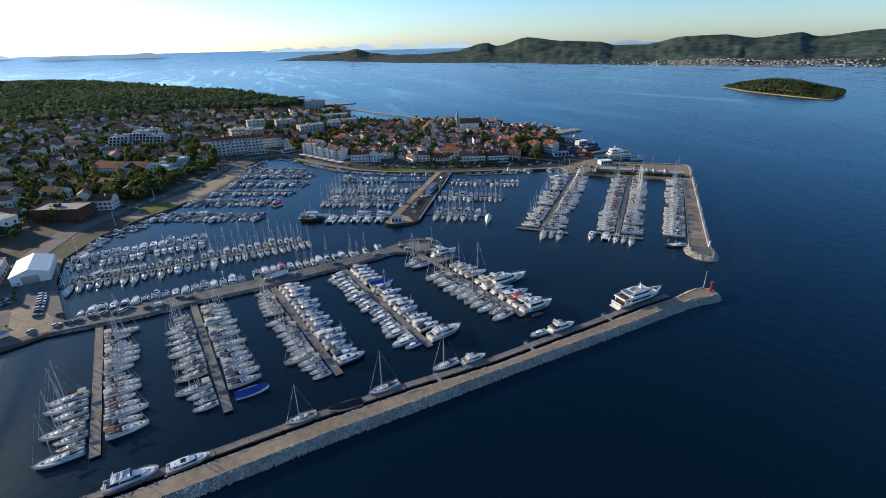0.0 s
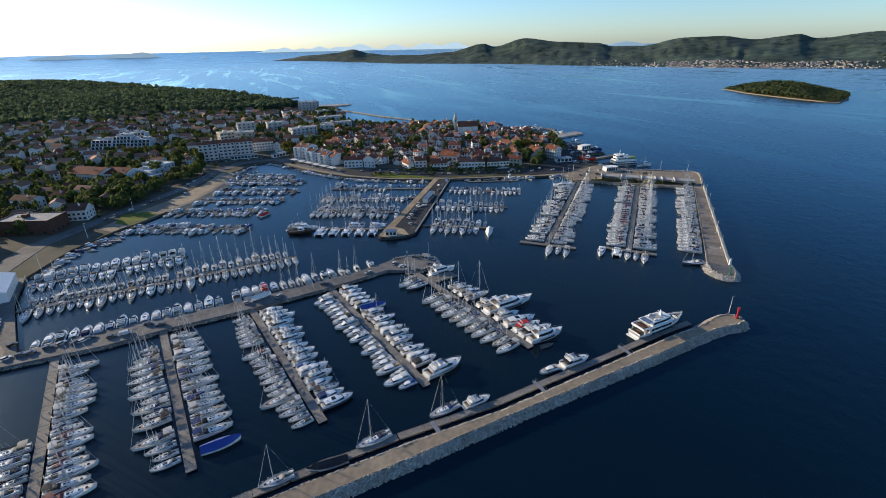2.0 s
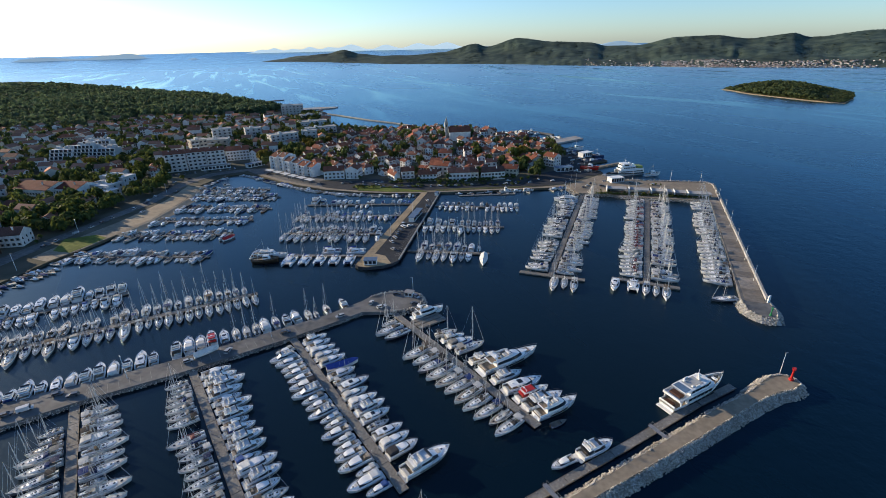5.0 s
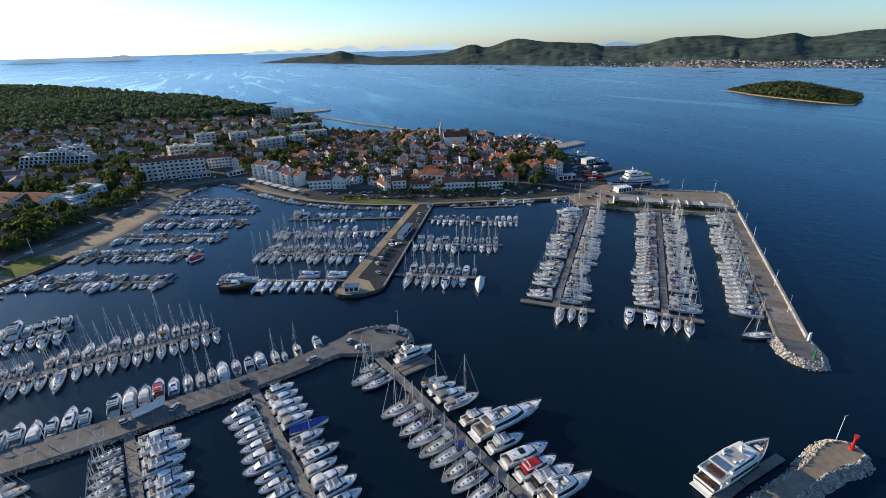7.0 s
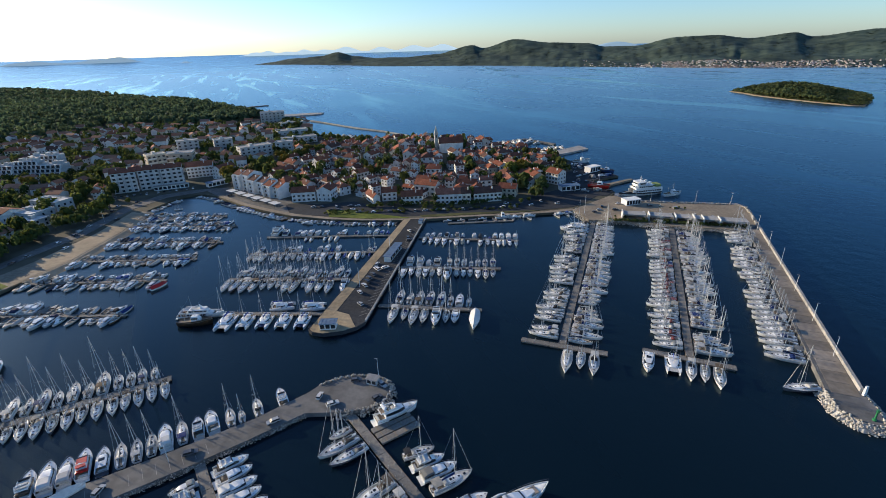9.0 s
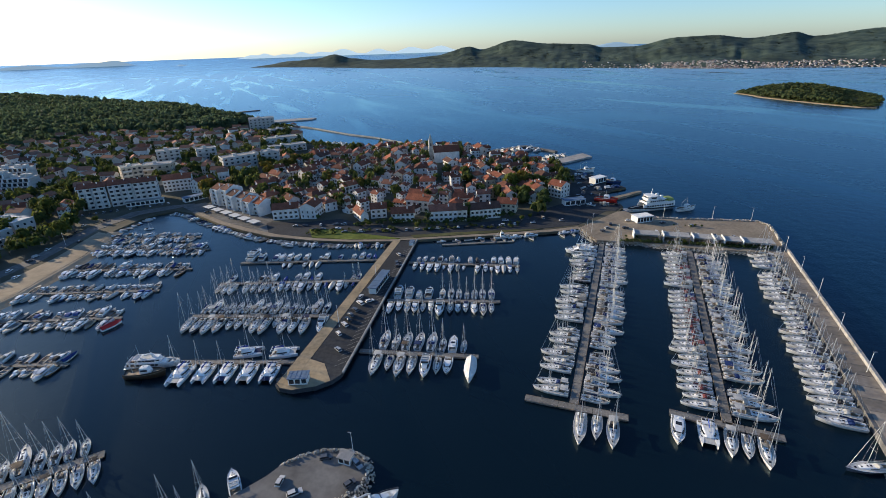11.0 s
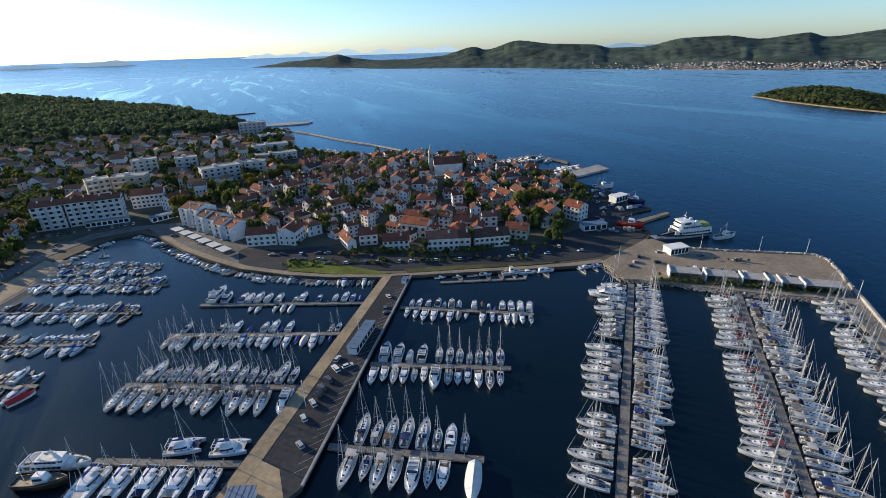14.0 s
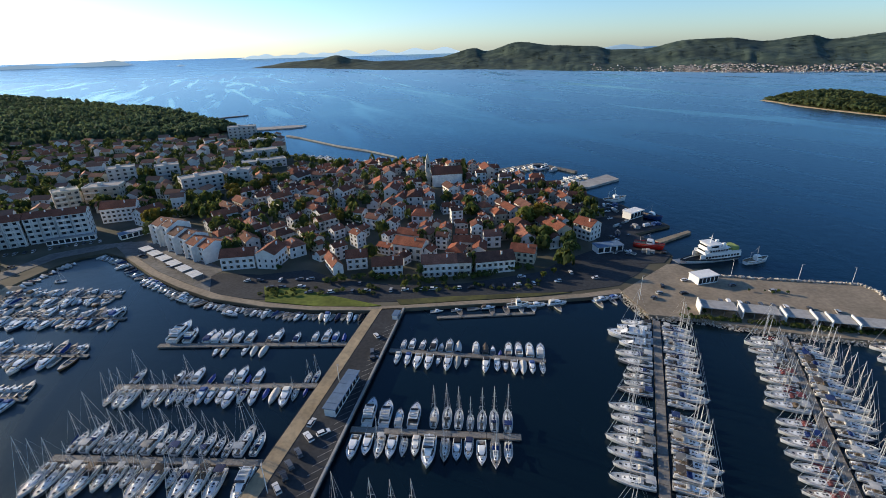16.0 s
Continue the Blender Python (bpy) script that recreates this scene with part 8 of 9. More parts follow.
# ---- cars ----
def car(L=4.3, W=1.8, H=1.45, van=False, label="parked passenger car with dark windows"):
    bm = bmesh.new()
    prof = [(0, 0.35), (0.02, 0.75), (0.3, 0.85), (0.31, 0.85), (0.75, 0.9), (1.0, 0.8), (1.0, 0.35)]
    rings = [[(x * L - L / 2, s * W / 2, z) for x, z in prof] for s in (-0.96, 0.96)]
    loft(bm, rings, close=True, caps=True)
    if van:
        box(bm, -L * 0.48, L * 0.3, -W * 0.47, W * 0.47, 0.8, H + 0.4, taper=0.1)
    else:
        box(bm, -L * 0.40, L * 0.08, -W * 0.40, W * 0.40, H - 0.06, H, bevel=0.02)
    for x in (-0.3, 0.31):
        for s in (-1, 1):
            rod(bm, (x * L, s * W * 0.40, 0.32), (x * L, s * W * 0.5, 0.32), 0.32, n=10, mat=1)
    ob = solid("car", bm, ["car", "rubber"], label, "car", group="parked cars")
    gl = bmesh.new()
    if van:
        box(gl, L * 0.2, L * 0.36, -W * 0.45, W * 0.45, 0.95, H + 0.2, taper=0.08)
    else:
        loft(gl, [[(-L * 0.46, s * W * 0.46, 0.86), (-L * 0.38, s * W * 0.40, H - 0.03), (L * 0.08, s * W * 0.40, H - 0.03), (L * 0.26, s * W * 0.46, 0.86)] for s in (-1, 1)], close=True, caps=True)
    part("windscreen", gl, "glass", ob)
    return ob


rng_c = random.Random(5)
CARS = [car(), car(4.0, 1.75, 1.5), car(4.7, 1.85, 1.45), car(4.6, 1.85, 1.4, van=True, label="parked delivery van beside the quay")]


def park(x, y, hd, z):
    return stand(rng_c.choice(CARS[:3] * 6 + CARS[3:]), x, y, hd, 0.9, z)


for x, y, hd in ((-18.3, 317.4, 128), (-19.6, 311.9, 124), (-20.9, 307.9, 126), (-21.3, 304.4, 122), (-22.0, 300.9, 125), (-23.2, 294.6, 122), (-21.6, 284.5, 130), (-14.6, 319.0, 30), (-18.8, 322.9, 76), (-5.6, 357.0, 100), (-4.6, 353.4, 20), (-5.2, 367.0, 120)):
    park(x, y, hd, 1.59 if x < -18 - (318 - y) * 0.2 else 1.5)
for x, y, hd in ((-145, 161.5, 40), (-134, 167.5, 35), (-126, 168, 30), (-122, 170, 33), (-117, 176.5, 28), (-112, 176, 200), (-72.5, 197.5, 80), (-84, 192, 35), (-55.5, 208.5, 20), (-37, 219, 210), (-16, 236, 10), (-11, 235.8, -12), (-7.5, 233.4, -50), (-8.5, 227.5, 40), (-21.5, 225.5, 25), (-26, 229, 80), (-155, 155.3, 60), (-162, 151.2, 100), (-151.6, 157.3, 40), (-148.7, 158.4, 40), (-142, 164, 60), (-137, 164.4, 60), (-135, 165.8, 60), (-159.7, 163.5, 60), (-181, 181, 35), (-179.2, 178.6, 35), (-177.6, 176.2, 35), (-176, 173.8, 35), (-174.4, 171.4, 35), (-172.8, 169.0, 35), (-171, 166.4, 35), (-168.6, 162.8, 35), (-194, 176, 80), (-190, 172, 80), (-198, 170, 80), (-202, 180, 80)):
    park(x, y, hd, 1.5 if x > -154 else 1.4)
for x, y, hd in ((112, 393, 20), (116, 399, 70), (122, 392, 10), (108, 389, 30), (133.4, 384.4, 72), (136, 383.6, 72), (140.2, 382.6, 72), (142.8, 381.8, 72), (147.4, 380.6, 72), (151.6, 379.4, 72), (156, 378.2, 72), (164, 376.2, 72), (173, 373.6, 72), (128, 404, 10), (160, 392, 10), (146, 398, 15)):
    park(x, y, hd, 1.8)
for k in range(60):
    row_y = rng_c.choice((403.5, 403.5, 411, 419))
    x = rng_c.uniform(-72, 94)
    y = row_y + 0.12 * max(0, x - 40) + (6 if x < -40 else 0)
    if inside(x, y, [(-90, 423), (-70, 403), (-40, 402), (14, 396), (60, 398), (98, 406), (110, 416), (100, 424), (66, 416), (30, 407), (0, 407), (-30, 415), (-66, 423)]) and free(x, y, 2.4):
        park(x, y, rng_c.choice((0, 5, 90, 185)) + rng_c.uniform(-4, 4), 1.42)
for k in range(26):
    x, y = rng_c.uniform(104, 145), rng_c.uniform(430, 535)
    if inside(x, y, [(112, 428), (133, 434), (134, 446), (126, 462), (140, 482), (144, 497), (137, 514), (128, 528), (122, 520), (114, 490), (110, 468), (108, 440)]) and free(x, y, 2.6):
        park(x, y, rng_c.choice((10, 60, 100)) + rng_c.uniform(-8, 8), 1.46)
for k in range(16):
    u = k / 16
    x, y = -212 + 14 * math.sin(u * 3), 300 + 150 * u
    park(x + rng_c.choice((-5, 5)) + rng_c.uniform(-1, 1), y + rng_c.uniform(-2, 2), 85 + rng_c.uniform(-8, 8), 1.44)


# ---- harbour furniture ----
def lamp_post(h=8.0, label="slim steel lamp post"):
    th = empty("lamp_post", label, "lamp post", group="lamp posts")
    bm = bmesh.new()
    rod(bm, (0, 0, 0), (0, 0, h), 0.11, 0.07, n=6)
    part("pole", bm, "white_paint", th)
    bm = bmesh.new()
    box(bm, -0.2, 0.9, -0.15, 0.15, h - 0.05, h + 0.12, bevel=0.03)
    part("lantern", bm, "steel", th)
    return th


LAMP = lamp_post()
LAMPS = [(185.5, 352, 1.9), (177.4, 330, 1.9), (167.5, 307, 1.9), (158, 284, 1.9), (148.3, 261, 1.9), (139.5, 240, 1.9), (109.6, 178.0, 2.1), (150, 406.2, 1.8), (176, 400, 1.8), (196.5, 396, 1.8), (-24, 300, 1.58), (-14, 340, 1.58), (-9, 237, 1.5), (-60, 206, 1.5), (-100, 184, 1.5), (-230, 905, 1.6), (-205, 914, 1.6), (-182, 918, 1.6), (-206, 270, 1.4), (-210, 320, 1.4), (-200, 400, 1.4)]
for x, y, z in LAMPS:
    stand(LAMP, x, y, rng_c.uniform(0, 360), rng_c.uniform(0.85, 1.1), z)
mast_l = lamp_post(11.0, "white floodlight mast on the shore")
stand(mast_l, -196, 224, 30, 1.0, 0.6)
stand(mast_l, 101.5, 388, 30, 1.0, 1.8)


def beacon(mat, label):
    th = empty("harbour_beacon", label, "beacon")
    bm = bmesh.new()
    rod(bm, (0, 0, 0), (0, 0, 0.8), 0.9, 0.8, n=12)
    part("foot", bm, mat, th)
    bm = bmesh.new()
    rod(bm, (0, 0, 0.8), (0, 0, 4.6), 0.45, 0.34, n=12)
    part("tower", bm, mat, th)
    bm = bmesh.new()
    rod(bm, (0, 0, 4.6), (0, 0, 4.75), 0.7, n=12)
    for i in range(6):
        t = i * math.pi / 3
        rod(bm, (0.65 * math.cos(t), 0.65 * math.sin(t), 4.7), (0.65 * math.cos(t), 0.65 * math.sin(t), 5.6), 0.03, n=4)
    rod(bm, (0, 0, 5.57), (0, 0, 5.63), 0.68, n=12)
    part("gallery", bm, mat, th)
    bm = bmesh.new()
    rod(bm, (0, 0, 4.75), (0, 0, 5.4), 0.22, 0.2, n=8)
    part("lantern", bm, mat, th)
    return th


stand(beacon("red_paint", "bright red cylindrical harbour beacon"), 110.6, 174.4, 0, 0.8, 2.1)
stand(beacon("green_paint", "green cylindrical harbour beacon"), 128.6, 211.6, 0, 0.62, 1.9)
# white marker stone on the outer pier
th = empty("marker_pillar", "white pillar at the end of the sea wall", "pillar")
bm = bmesh.new()
box(bm, -0.6, 0.6, -0.35, 0.35, 0, 3.2, taper=0.1, bevel=0.06)
part("shaft", bm, "white_paint", th)
stand(th, 134.0, 221.4, 20, 1.0, 1.9)

# sea wall along the outer pier
bm = bmesh.new()
wa, wb_ = (189.4, 357.5), (134.2, 222.6)
k = 24
for i in range(k):
    p, q = along(wa, wb_, math.dist(wa, wb_) * i / k + 0.05), along(wa, wb_, math.dist(wa, wb_) * (i + 1) / k - 0.05)
    d = Vector((q[0] - p[0], q[1] - p[1], 0)).normalized()
    n = Vector((-d.y, d.x, 0)) * 0.45
    lo, hi = [], []
    for c in (Vector((*p, 0)) - n, Vector((*q, 0)) - n, Vector((*q, 0)) + n, Vector((*p, 0)) + n):
        lo.append(bm.verts.new((c.x, c.y, 1.7)))
        hi.append(bm.verts.new((c.x, c.y, 3.2)))
    bm.faces.new(hi)
    for j in range(4):
        bm.faces.new((lo[j], lo[(j + 1) % 4], hi[(j + 1) % 4], hi[j]))
bmesh.ops.recalc_face_normals(bm, faces=bm.faces[:])
solid("sea_wall", bm, "flat_roof", "pale concrete parapet along the outer pier", "wall", "structure")
# pavement slabs of the outer pier: alternating cast bays
bay = bmesh.new()
box(bay, -2.85, 2.85, -3.55, 3.55, 0, 0.06, bevel=0.02)
bay_me = mesh_of("paving_bay", bay, "bay_concrete")
bay_th = empty("pier_paving", "cast concrete bays of the outer pier deck", "paving", "structure")
ha, hb = (184.6, 352.0), (129.2, 221.5)
for i in range(24):
    x, y = along(ha, hb, 3.0 + i * 5.9)
    o = part("paving_bay", bay_me, None, bay_th)
    o.matrix_basis = pose(x - 0.2, y, 1.9, 0, 0, heading(ha, hb))

# floating strip along the inside of the breakwater
for i in range(len(BW_IN) - 1):
    (x0, y0), (x1, y1) = BW_IN[i], BW_IN[i + 1]
    if i == 0:
        continue
    hd = radians(heading((x0, y0), (x1, y1)))
    ox, oy = -math.sin(hd) * 5.0, math.cos(hd) * 5.0
    pontoon((x0 + ox, y0 + oy), (x1 + ox, y1 + oy), 2.3, section=9.0, posts=False, label="pale floating mooring strip beside the breakwater")
gw = bmesh.new()
box(gw, -3, 3, -0.6, 0.6, 0.0, 0.12)
for s in (-1, 1):
    for x in (-2.8, -1, 1, 2.8):
        rod(gw, (x, s * 0.55, 0.1), (x, s * 0.55, 1.1), 0.03, n=4)
    rod(gw, (-2.8, s * 0.55, 1.1), (2.8, s * 0.55, 1.1), 0.03, n=4)
gang = solid("gangway", gw, "steel", "steel gangway from the breakwater to the mooring strip", "gangway", group="gangways")
for x, y in ((-3.6, 120.2), (28.4, 137.0), (61.4, 155.2)):
    stand(gang, x, y, 118, 1.0, 1.6)

# kiosks
def kiosk(w, d, h, wall, roofm, label, cols=4):
    th = empty("kiosk", label, "kiosk")
    bm = bmesh.new()
    box(bm, -w / 2, w / 2, -d / 2, d / 2, 0, h)
    part("wall", bm, wall, th)
    bm = bmesh.new()
    box(bm, -w / 2 - 0.4, w / 2 + 0.4, -d / 2 - 0.4, d / 2 + 0.4, h, h + 0.3, bevel=0.05)
    for i in range(4):
        x = -w / 2 + w * (i + 0.5) / 4
        box(bm, x - 0.06, x + 0.06, -d / 2 - 0.3, d / 2 + 0.3, h + 0.3, h + 0.38)
    part("roof", bm, roofm, th)
    for i in range(cols):
        for s in (-1, 1):
            bm = bmesh.new()
            x = -w / 2 + w * (i + 0.5) / cols
            box(bm, x - w / cols * 0.38, x + w / cols * 0.38, s * d / 2 - 0.06, s * d / 2 + 0.06, 0.6, h - 0.4)
            part("window", bm, "window", th)
    return th


stand(kiosk(18, 3.4, 2.8, "white_paint", "blue_panel", "long white kiosk with a blue-grey roof on the parking pier", 7), -11.9, 334.4, 76, 1.0, 1.5)
stand(kiosk(7.5, 4.5, 3.0, "white_paint", "blue_panel", "white kiosk with a blue-grey roof at the pier head", 3), -31.2, 268.0, 0, 0.8, 1.58)
stand(kiosk(6, 3.2, 2.8, "white_paint", "blue_panel", "small white ticket booth at the pier root", 3), 1.2, 380.6, 76, 0.66, 1.5)
stand(kiosk(12, 7, 4.0, "white_paint", "white_paint", "white ferry ticket hall with tall openings", 5), 136, 403.5, 14, 0.85, 1.8)
stand(kiosk(16, 5, 3.2, "white_paint", "blue_panel", "low white pavilion with a blue-grey roof by the basin", 5), -163.5, 483.5, 46, 1.0, 1.42)
stand(kiosk(24, 3.6, 3.0, "white_paint", "flat_roof", "low row of shops before the apartment blocks", 8), -196.0, 476.4, 22, 1.0, 1.42)
stand(kiosk(14, 6, 3.4, "white_paint", "blue_panel", "low white shed with a pale roof", 4), 106, 441, 10, 1.0, 1.46)
M["canopy_roof"] = surface("pale_gravel_roof", (0.42, 0.41, 0.39), (0.34, 0.33, 0.315), 0.8, 0.9, stain=0.3, stain_scale=0.15)
stand(kiosk(12, 6, 4.0, "white_paint", "white_paint", "fish shed with a pale roof on the harbour yard", 4), 138.5, 491.5, 33, 1.0, 1.46)
stand(kiosk(4.5, 3.2, 2.6, "white_paint", "flat_roof", "small pale harbour hut on the quay head", 2), -10.5, 234.8, -20, 0.75, 1.5)
# low canopies on the apron
for x, y, w in ((127.6, 377.0, 12.6), (141.6, 372.8, 12.6), (153.4, 369.0, 9.0), (160.2, 366.6, 4.0), (166.2, 364.2, 7.6), (177.2, 360.6, 14.0)):
    th = empty("bus_canopy", "low pale flat canopy with a white end wall", "canopy", group="canopies on the apron")
    bm = bmesh.new()
    box(bm, -w / 2, w / 2, -3.4, 3.4, 2.9, 3.2, bevel=0.04)
    part("roof", bm, "canopy_roof", th)
    bm = bmesh.new()
    box(bm, -w / 2 - 0.45, -w / 2, -3.6, 3.6, 0, 3.9)
    part("end_wall", bm, "white_wall", th)
    for u in (-0.2, 0.15, 0.48):
        bm = bmesh.new()
        rod(bm, (w * u, -2.9, 0), (w * u, -2.9, 2.9), 0.12, n=6)
        part("post", bm, "steel", th)
    bm = bmesh.new()
    box(bm, -w / 2, w / 2, 2.8, 3.05, 0, 2.9)
    part("back_wall", bm, "white_wall", th)
    stand(th, x, y, -16, 1.0, 1.8)
# restaurant terraces at the basin
for i in range(6):
    x, y = -140.6 + i * 8.4, 455.6 - i * 6.8
    th = empty("terrace_awning", "pale restaurant awning on posts by the basin", "awning", group="restaurant awnings")
    bm = bmesh.new()
    for j in range(4):
        box(bm, -4 + j * 2.0, -4 + j * 2.0 + 1.85, -2.6, 2.6, 2.7, 2.85)
    part("fabric", bm, "canvas_white", th)
    for sx in (-3.8, 3.8):
        for sy in (-2.4, 2.4):
            bm = bmesh.new()
            rod(bm, (sx, sy, 0), (sx, sy, 2.7), 0.06, n=5)
            part("post", bm, "steel", th)
    stand(th, x, y, -39, 1.0, 1.4)

# parking lines and kerb of the parking pier
th = empty("parking_marking", "white painted parking lines", "marking", "structure")
ln = bmesh.new()
box(ln, 0, 4.2, -0.05, 0.05, 0, 0.012)
line_me = mesh_of("painted_line", ln, "flat_roof")
for i in range(34):
    x, y = along((2.2, 378), (-17.6, 273), 3 + i * 3.0)
    o = part("painted_line", line_me, None, th)
    o.matrix_basis = pose(x - 1.0, y, 1.505, 0, 0, 215)
for s_ in range(22):
    if s_ % 8 == 5:
        continue
    x, y = along((-104, 176.6), (-46, 210.8), 2 + s_ * 3.0)
    o = part("painted_line", line_me, None, th)
    o.matrix_basis = pose(x, y, 1.505, 0, 0, 124)
bm = bmesh.new()
for (p, q) in (((3.7, 387.0), (-17.75, 271.4)),):
    d = Vector((q[0] - p[0], q[1] - p[1], 0)).normalized()
    n = Vector((-d.y, d.x, 0)) * 0.3
    P, Q = Vector((*p, 1.4)), Vector((*q, 1.4))
    loft(bm, [[P - n, P - n + Vector((0, 0, 0.75)), P + n + Vector((0, 0, 0.75)), P + n], [Q - n, Q - n + Vector((0, 0, 0.75)), Q + n + Vector((0, 0, 0.75)), Q + n]], close=True, caps=True)
bmesh.ops.recalc_face_normals(bm, faces=bm.faces[:])
solid("kerb", bm, "flat_roof", "pale raised kerb along the edge of the parking pier", "kerb", "structure")

M["lime_canvas"] = surface("lime_canvas", (0.30, 0.36, 0.10), (0.22, 0.28, 0.08), 1.0, 0.8, bump=0.05)
M["blue_hull"] = surface("blue_hull_paint", (0.03, 0.08, 0.22), (0.025, 0.06, 0.17), 1.0, 0.4, stain=0.3, stain_scale=0.5)
# ---- ships ----
def ferry():
    L, B, F = 31.0, 8.6, 2.3
    bm, edge = hull_bm(L, B, F, transom=0.9, full=0.25, rake=0.05, sheer=0.25, n=14, draft=0.8)
    ob = solid("car_ferry", bm, "white_paint", "white car ferry with an open vehicle deck", "ferry")
    dk = deck_bm(edge, drop=0.9)
    part("vehicle_deck", dk, "asphalt", ob)
    for s in (-1, 1):
        bm = bmesh.new()
        loft(bm, [[(x, s * b, z - 0.1), (x, s * b * 0.99, F + 2.5), (x, s * (b * 0.99 - 0.25), F + 2.5), (x, s * (b - 0.25), z - 0.1)] for x, b, z in edge[:11]], close=True, caps=True)
        w = part("side_wall", bm, "white_paint", ob)
        for i in range(11):
            wd = bmesh.new()
            x = 2.2 + i * 1.75
            y = s * B * 0.492
            box(wd, x - 0.55, x + 0.55, y - 0.12, y + 0.12, F + 0.9, F + 1.8)
            part("window", wd, "window", w)
    bm = bmesh.new()
    box(bm, 0.6, 20.5, -B * 0.47, B * 0.47, F + 2.5, F + 2.7, bevel=0.05)
    for s in (-1, 1):
        box(bm, 0.6, 20.5, s * B * 0.465 - 0.04, s * B * 0.465 + 0.04, F + 2.7, F + 3.5)
    part("upper_deck", bm, "white_paint", ob)
    for x0, x1, w, z0, h, nm, k in ((7.5, 20.0, 0.40, F + 2.7, 2.3, "saloon", 7), (13.5, 19.4, 0.44, F + 5.1, 2.2, "wheelhouse", 4)):
        bm = bmesh.new()
        house_loft(bm, [(x0, B * w, B * w * 0.97, z0, z0 + h), (x1 - 1.2, B * w, B * w * 0.95, z0, z0 + h), (x1, B * w * 0.8, B * w * 0.7, z0, z0 + h * 0.95)])
        box(bm, x0 - 1.0, x1 - 0.6, -B * (w + 0.01), B * (w + 0.01), z0 + h, z0 + h + 0.12)
        p = part(nm, bm, "white_paint", ob)
        for s in (-1, 1):
            for i in range(k):
                wd = bmesh.new()
                x = x0 + 0.9 + i * (x1 - x0 - 2.2) / k
                box(wd, x - 0.5, x + 0.5, s * B * w - 0.08, s * B * w + 0.06, z0 + 0.9, z0 + 1.7)
                part("window", wd, "window", p)
        wd = bmesh.new()
        box(wd, x1 - 0.25, x1 + 0.06, -B * w * 0.7, B * w * 0.7, z0 + 1.0, z0 + 1.75)
        part("front_window", wd, "window", p)
    bm = bmesh.new()
    rod(bm, (15.5, 0, F + 7.3), (15.0, 0, F + 12.0), 0.3, 0.08, n=6)
    rod(bm, (15.2, -1.5, F + 9.6), (15.2, 1.5, F + 9.6), 0.08, n=4)
    part("mast", bm, "white_paint", ob)
    for s in (-1, 1):
        bm = bmesh.new()
        box(bm, 8.6, 10.6, s * 2.3 - 0.7, s * 2.3 + 0.7, F + 5.0, F + 7.4, taper=0.2, bevel=0.1)
        part("funnel", bm, "white_paint", ob)
        for x in (5.6, 7.0):
            bm = bmesh.new()
            rod(bm, (x, s * 3.3, F + 3.3), (x + 1.0, s * 3.3, F + 3.3), 0.4, n=8)
            part("life_raft", bm, "gelcoat", ob)
    bm = bmesh.new()
    house_loft(bm, [(1.0, B * 0.36, B * 0.36, F + 2.7, F + 4.9), (5.0, B * 0.36, B * 0.36, F + 2.7, F + 4.9)])
    part("canopy", bm, "lime_canvas", ob, "yellow-green awning over the stern")
    bm = bmesh.new()
    box(bm, L * 0.93, L + 2.4, -2.4, 2.4, 1.5, 1.75)
    part("bow_ramp", bm, "steel", ob)
    return ob


def work_boat(L, B, hullm, label, name="fishing_boat", mast=7.0):
    F = 0.13 * L
    bm, edge = hull_bm(L, B, F, transom=0.75, full=0.4, rake=0.08, sheer=0.5, draft=0.5)
    ob = solid(name, bm, hullm, label, "boat", group="working boats")
    part("deck", deck_bm(edge, drop=0.35), "teak", ob)
    bm = bmesh.new()
    house_loft(bm, [(L * 0.42, B * 0.33, B * 0.30, F * 0.8, F + 2.6), (L * 0.60, B * 0.32, B * 0.28, F * 0.8, F + 2.6), (L * 0.66, B * 0.28, B * 0.24, F * 0.8, F + 1.2)])
    wheel = part("wheelhouse", bm, "white_paint", ob)
    bm = bmesh.new()
    house_loft(bm, [(L * 0.44, B * 0.345, B * 0.315, F + 1.3, F + 2.1), (L * 0.605, B * 0.335, B * 0.295, F + 1.3, F + 2.1)])
    part("window", bm, "glass", wheel)
    bm = bmesh.new()
    rod(bm, (L * 0.5, 0, F + 2.5), (L * 0.48, 0, F + mast), 0.12, 0.06, n=6)
    rod(bm, (L * 0.2, 0, F), (L * 0.2, 0, F + mast * 0.6), 0.12, 0.06, n=6)
    rod(bm, (L * 0.2, 0, F + mast * 0.5), (L * 0.48, 0, F + mast * 0.9), 0.04, n=4)
    part("mast", bm, "alu", ob)
    bm = bmesh.new()
    for s in (-1, 1):
        loft(bm, [[(x, s * b, z - 0.1), (x, s * (b + 0.04), z + 0.45), (x, s * max(0.02, b - 0.1), z + 0.45)] for x, b, z in edge])
    part("bulwark", bm, hullm, ob)
    return ob


moor(ferry(), 166.5, 431.5, 192, 1.0)
moor(work_boat(16, 4.6, "dark_hull", "dark-hulled wooden excursion ship with a tall mast", "excursion_ship", 13.0), -92.0, 275.4, 2, 0.86)
moor(big, -94.5, 281.2, 1, 0.72)
moor(work_boat(15, 4.4, "white_paint", "small white patrol tug", "tug", 8.0), 166.5, 422.5, 14, 0.9)
red_ship = work_boat(15, 5.4, "red_paint", "red-hulled working boat drawn up on the slip", "work_boat", 6.0)
USED.add(red_ship.name)
red_ship.matrix_basis = pose(121.5, 446.0, 1.9, 0, 0, -31)
fb = work_boat(17, 5.4, "blue_hull", "blue-hulled fishing boat with white wheelhouse", "fishing_boat", 8.0)
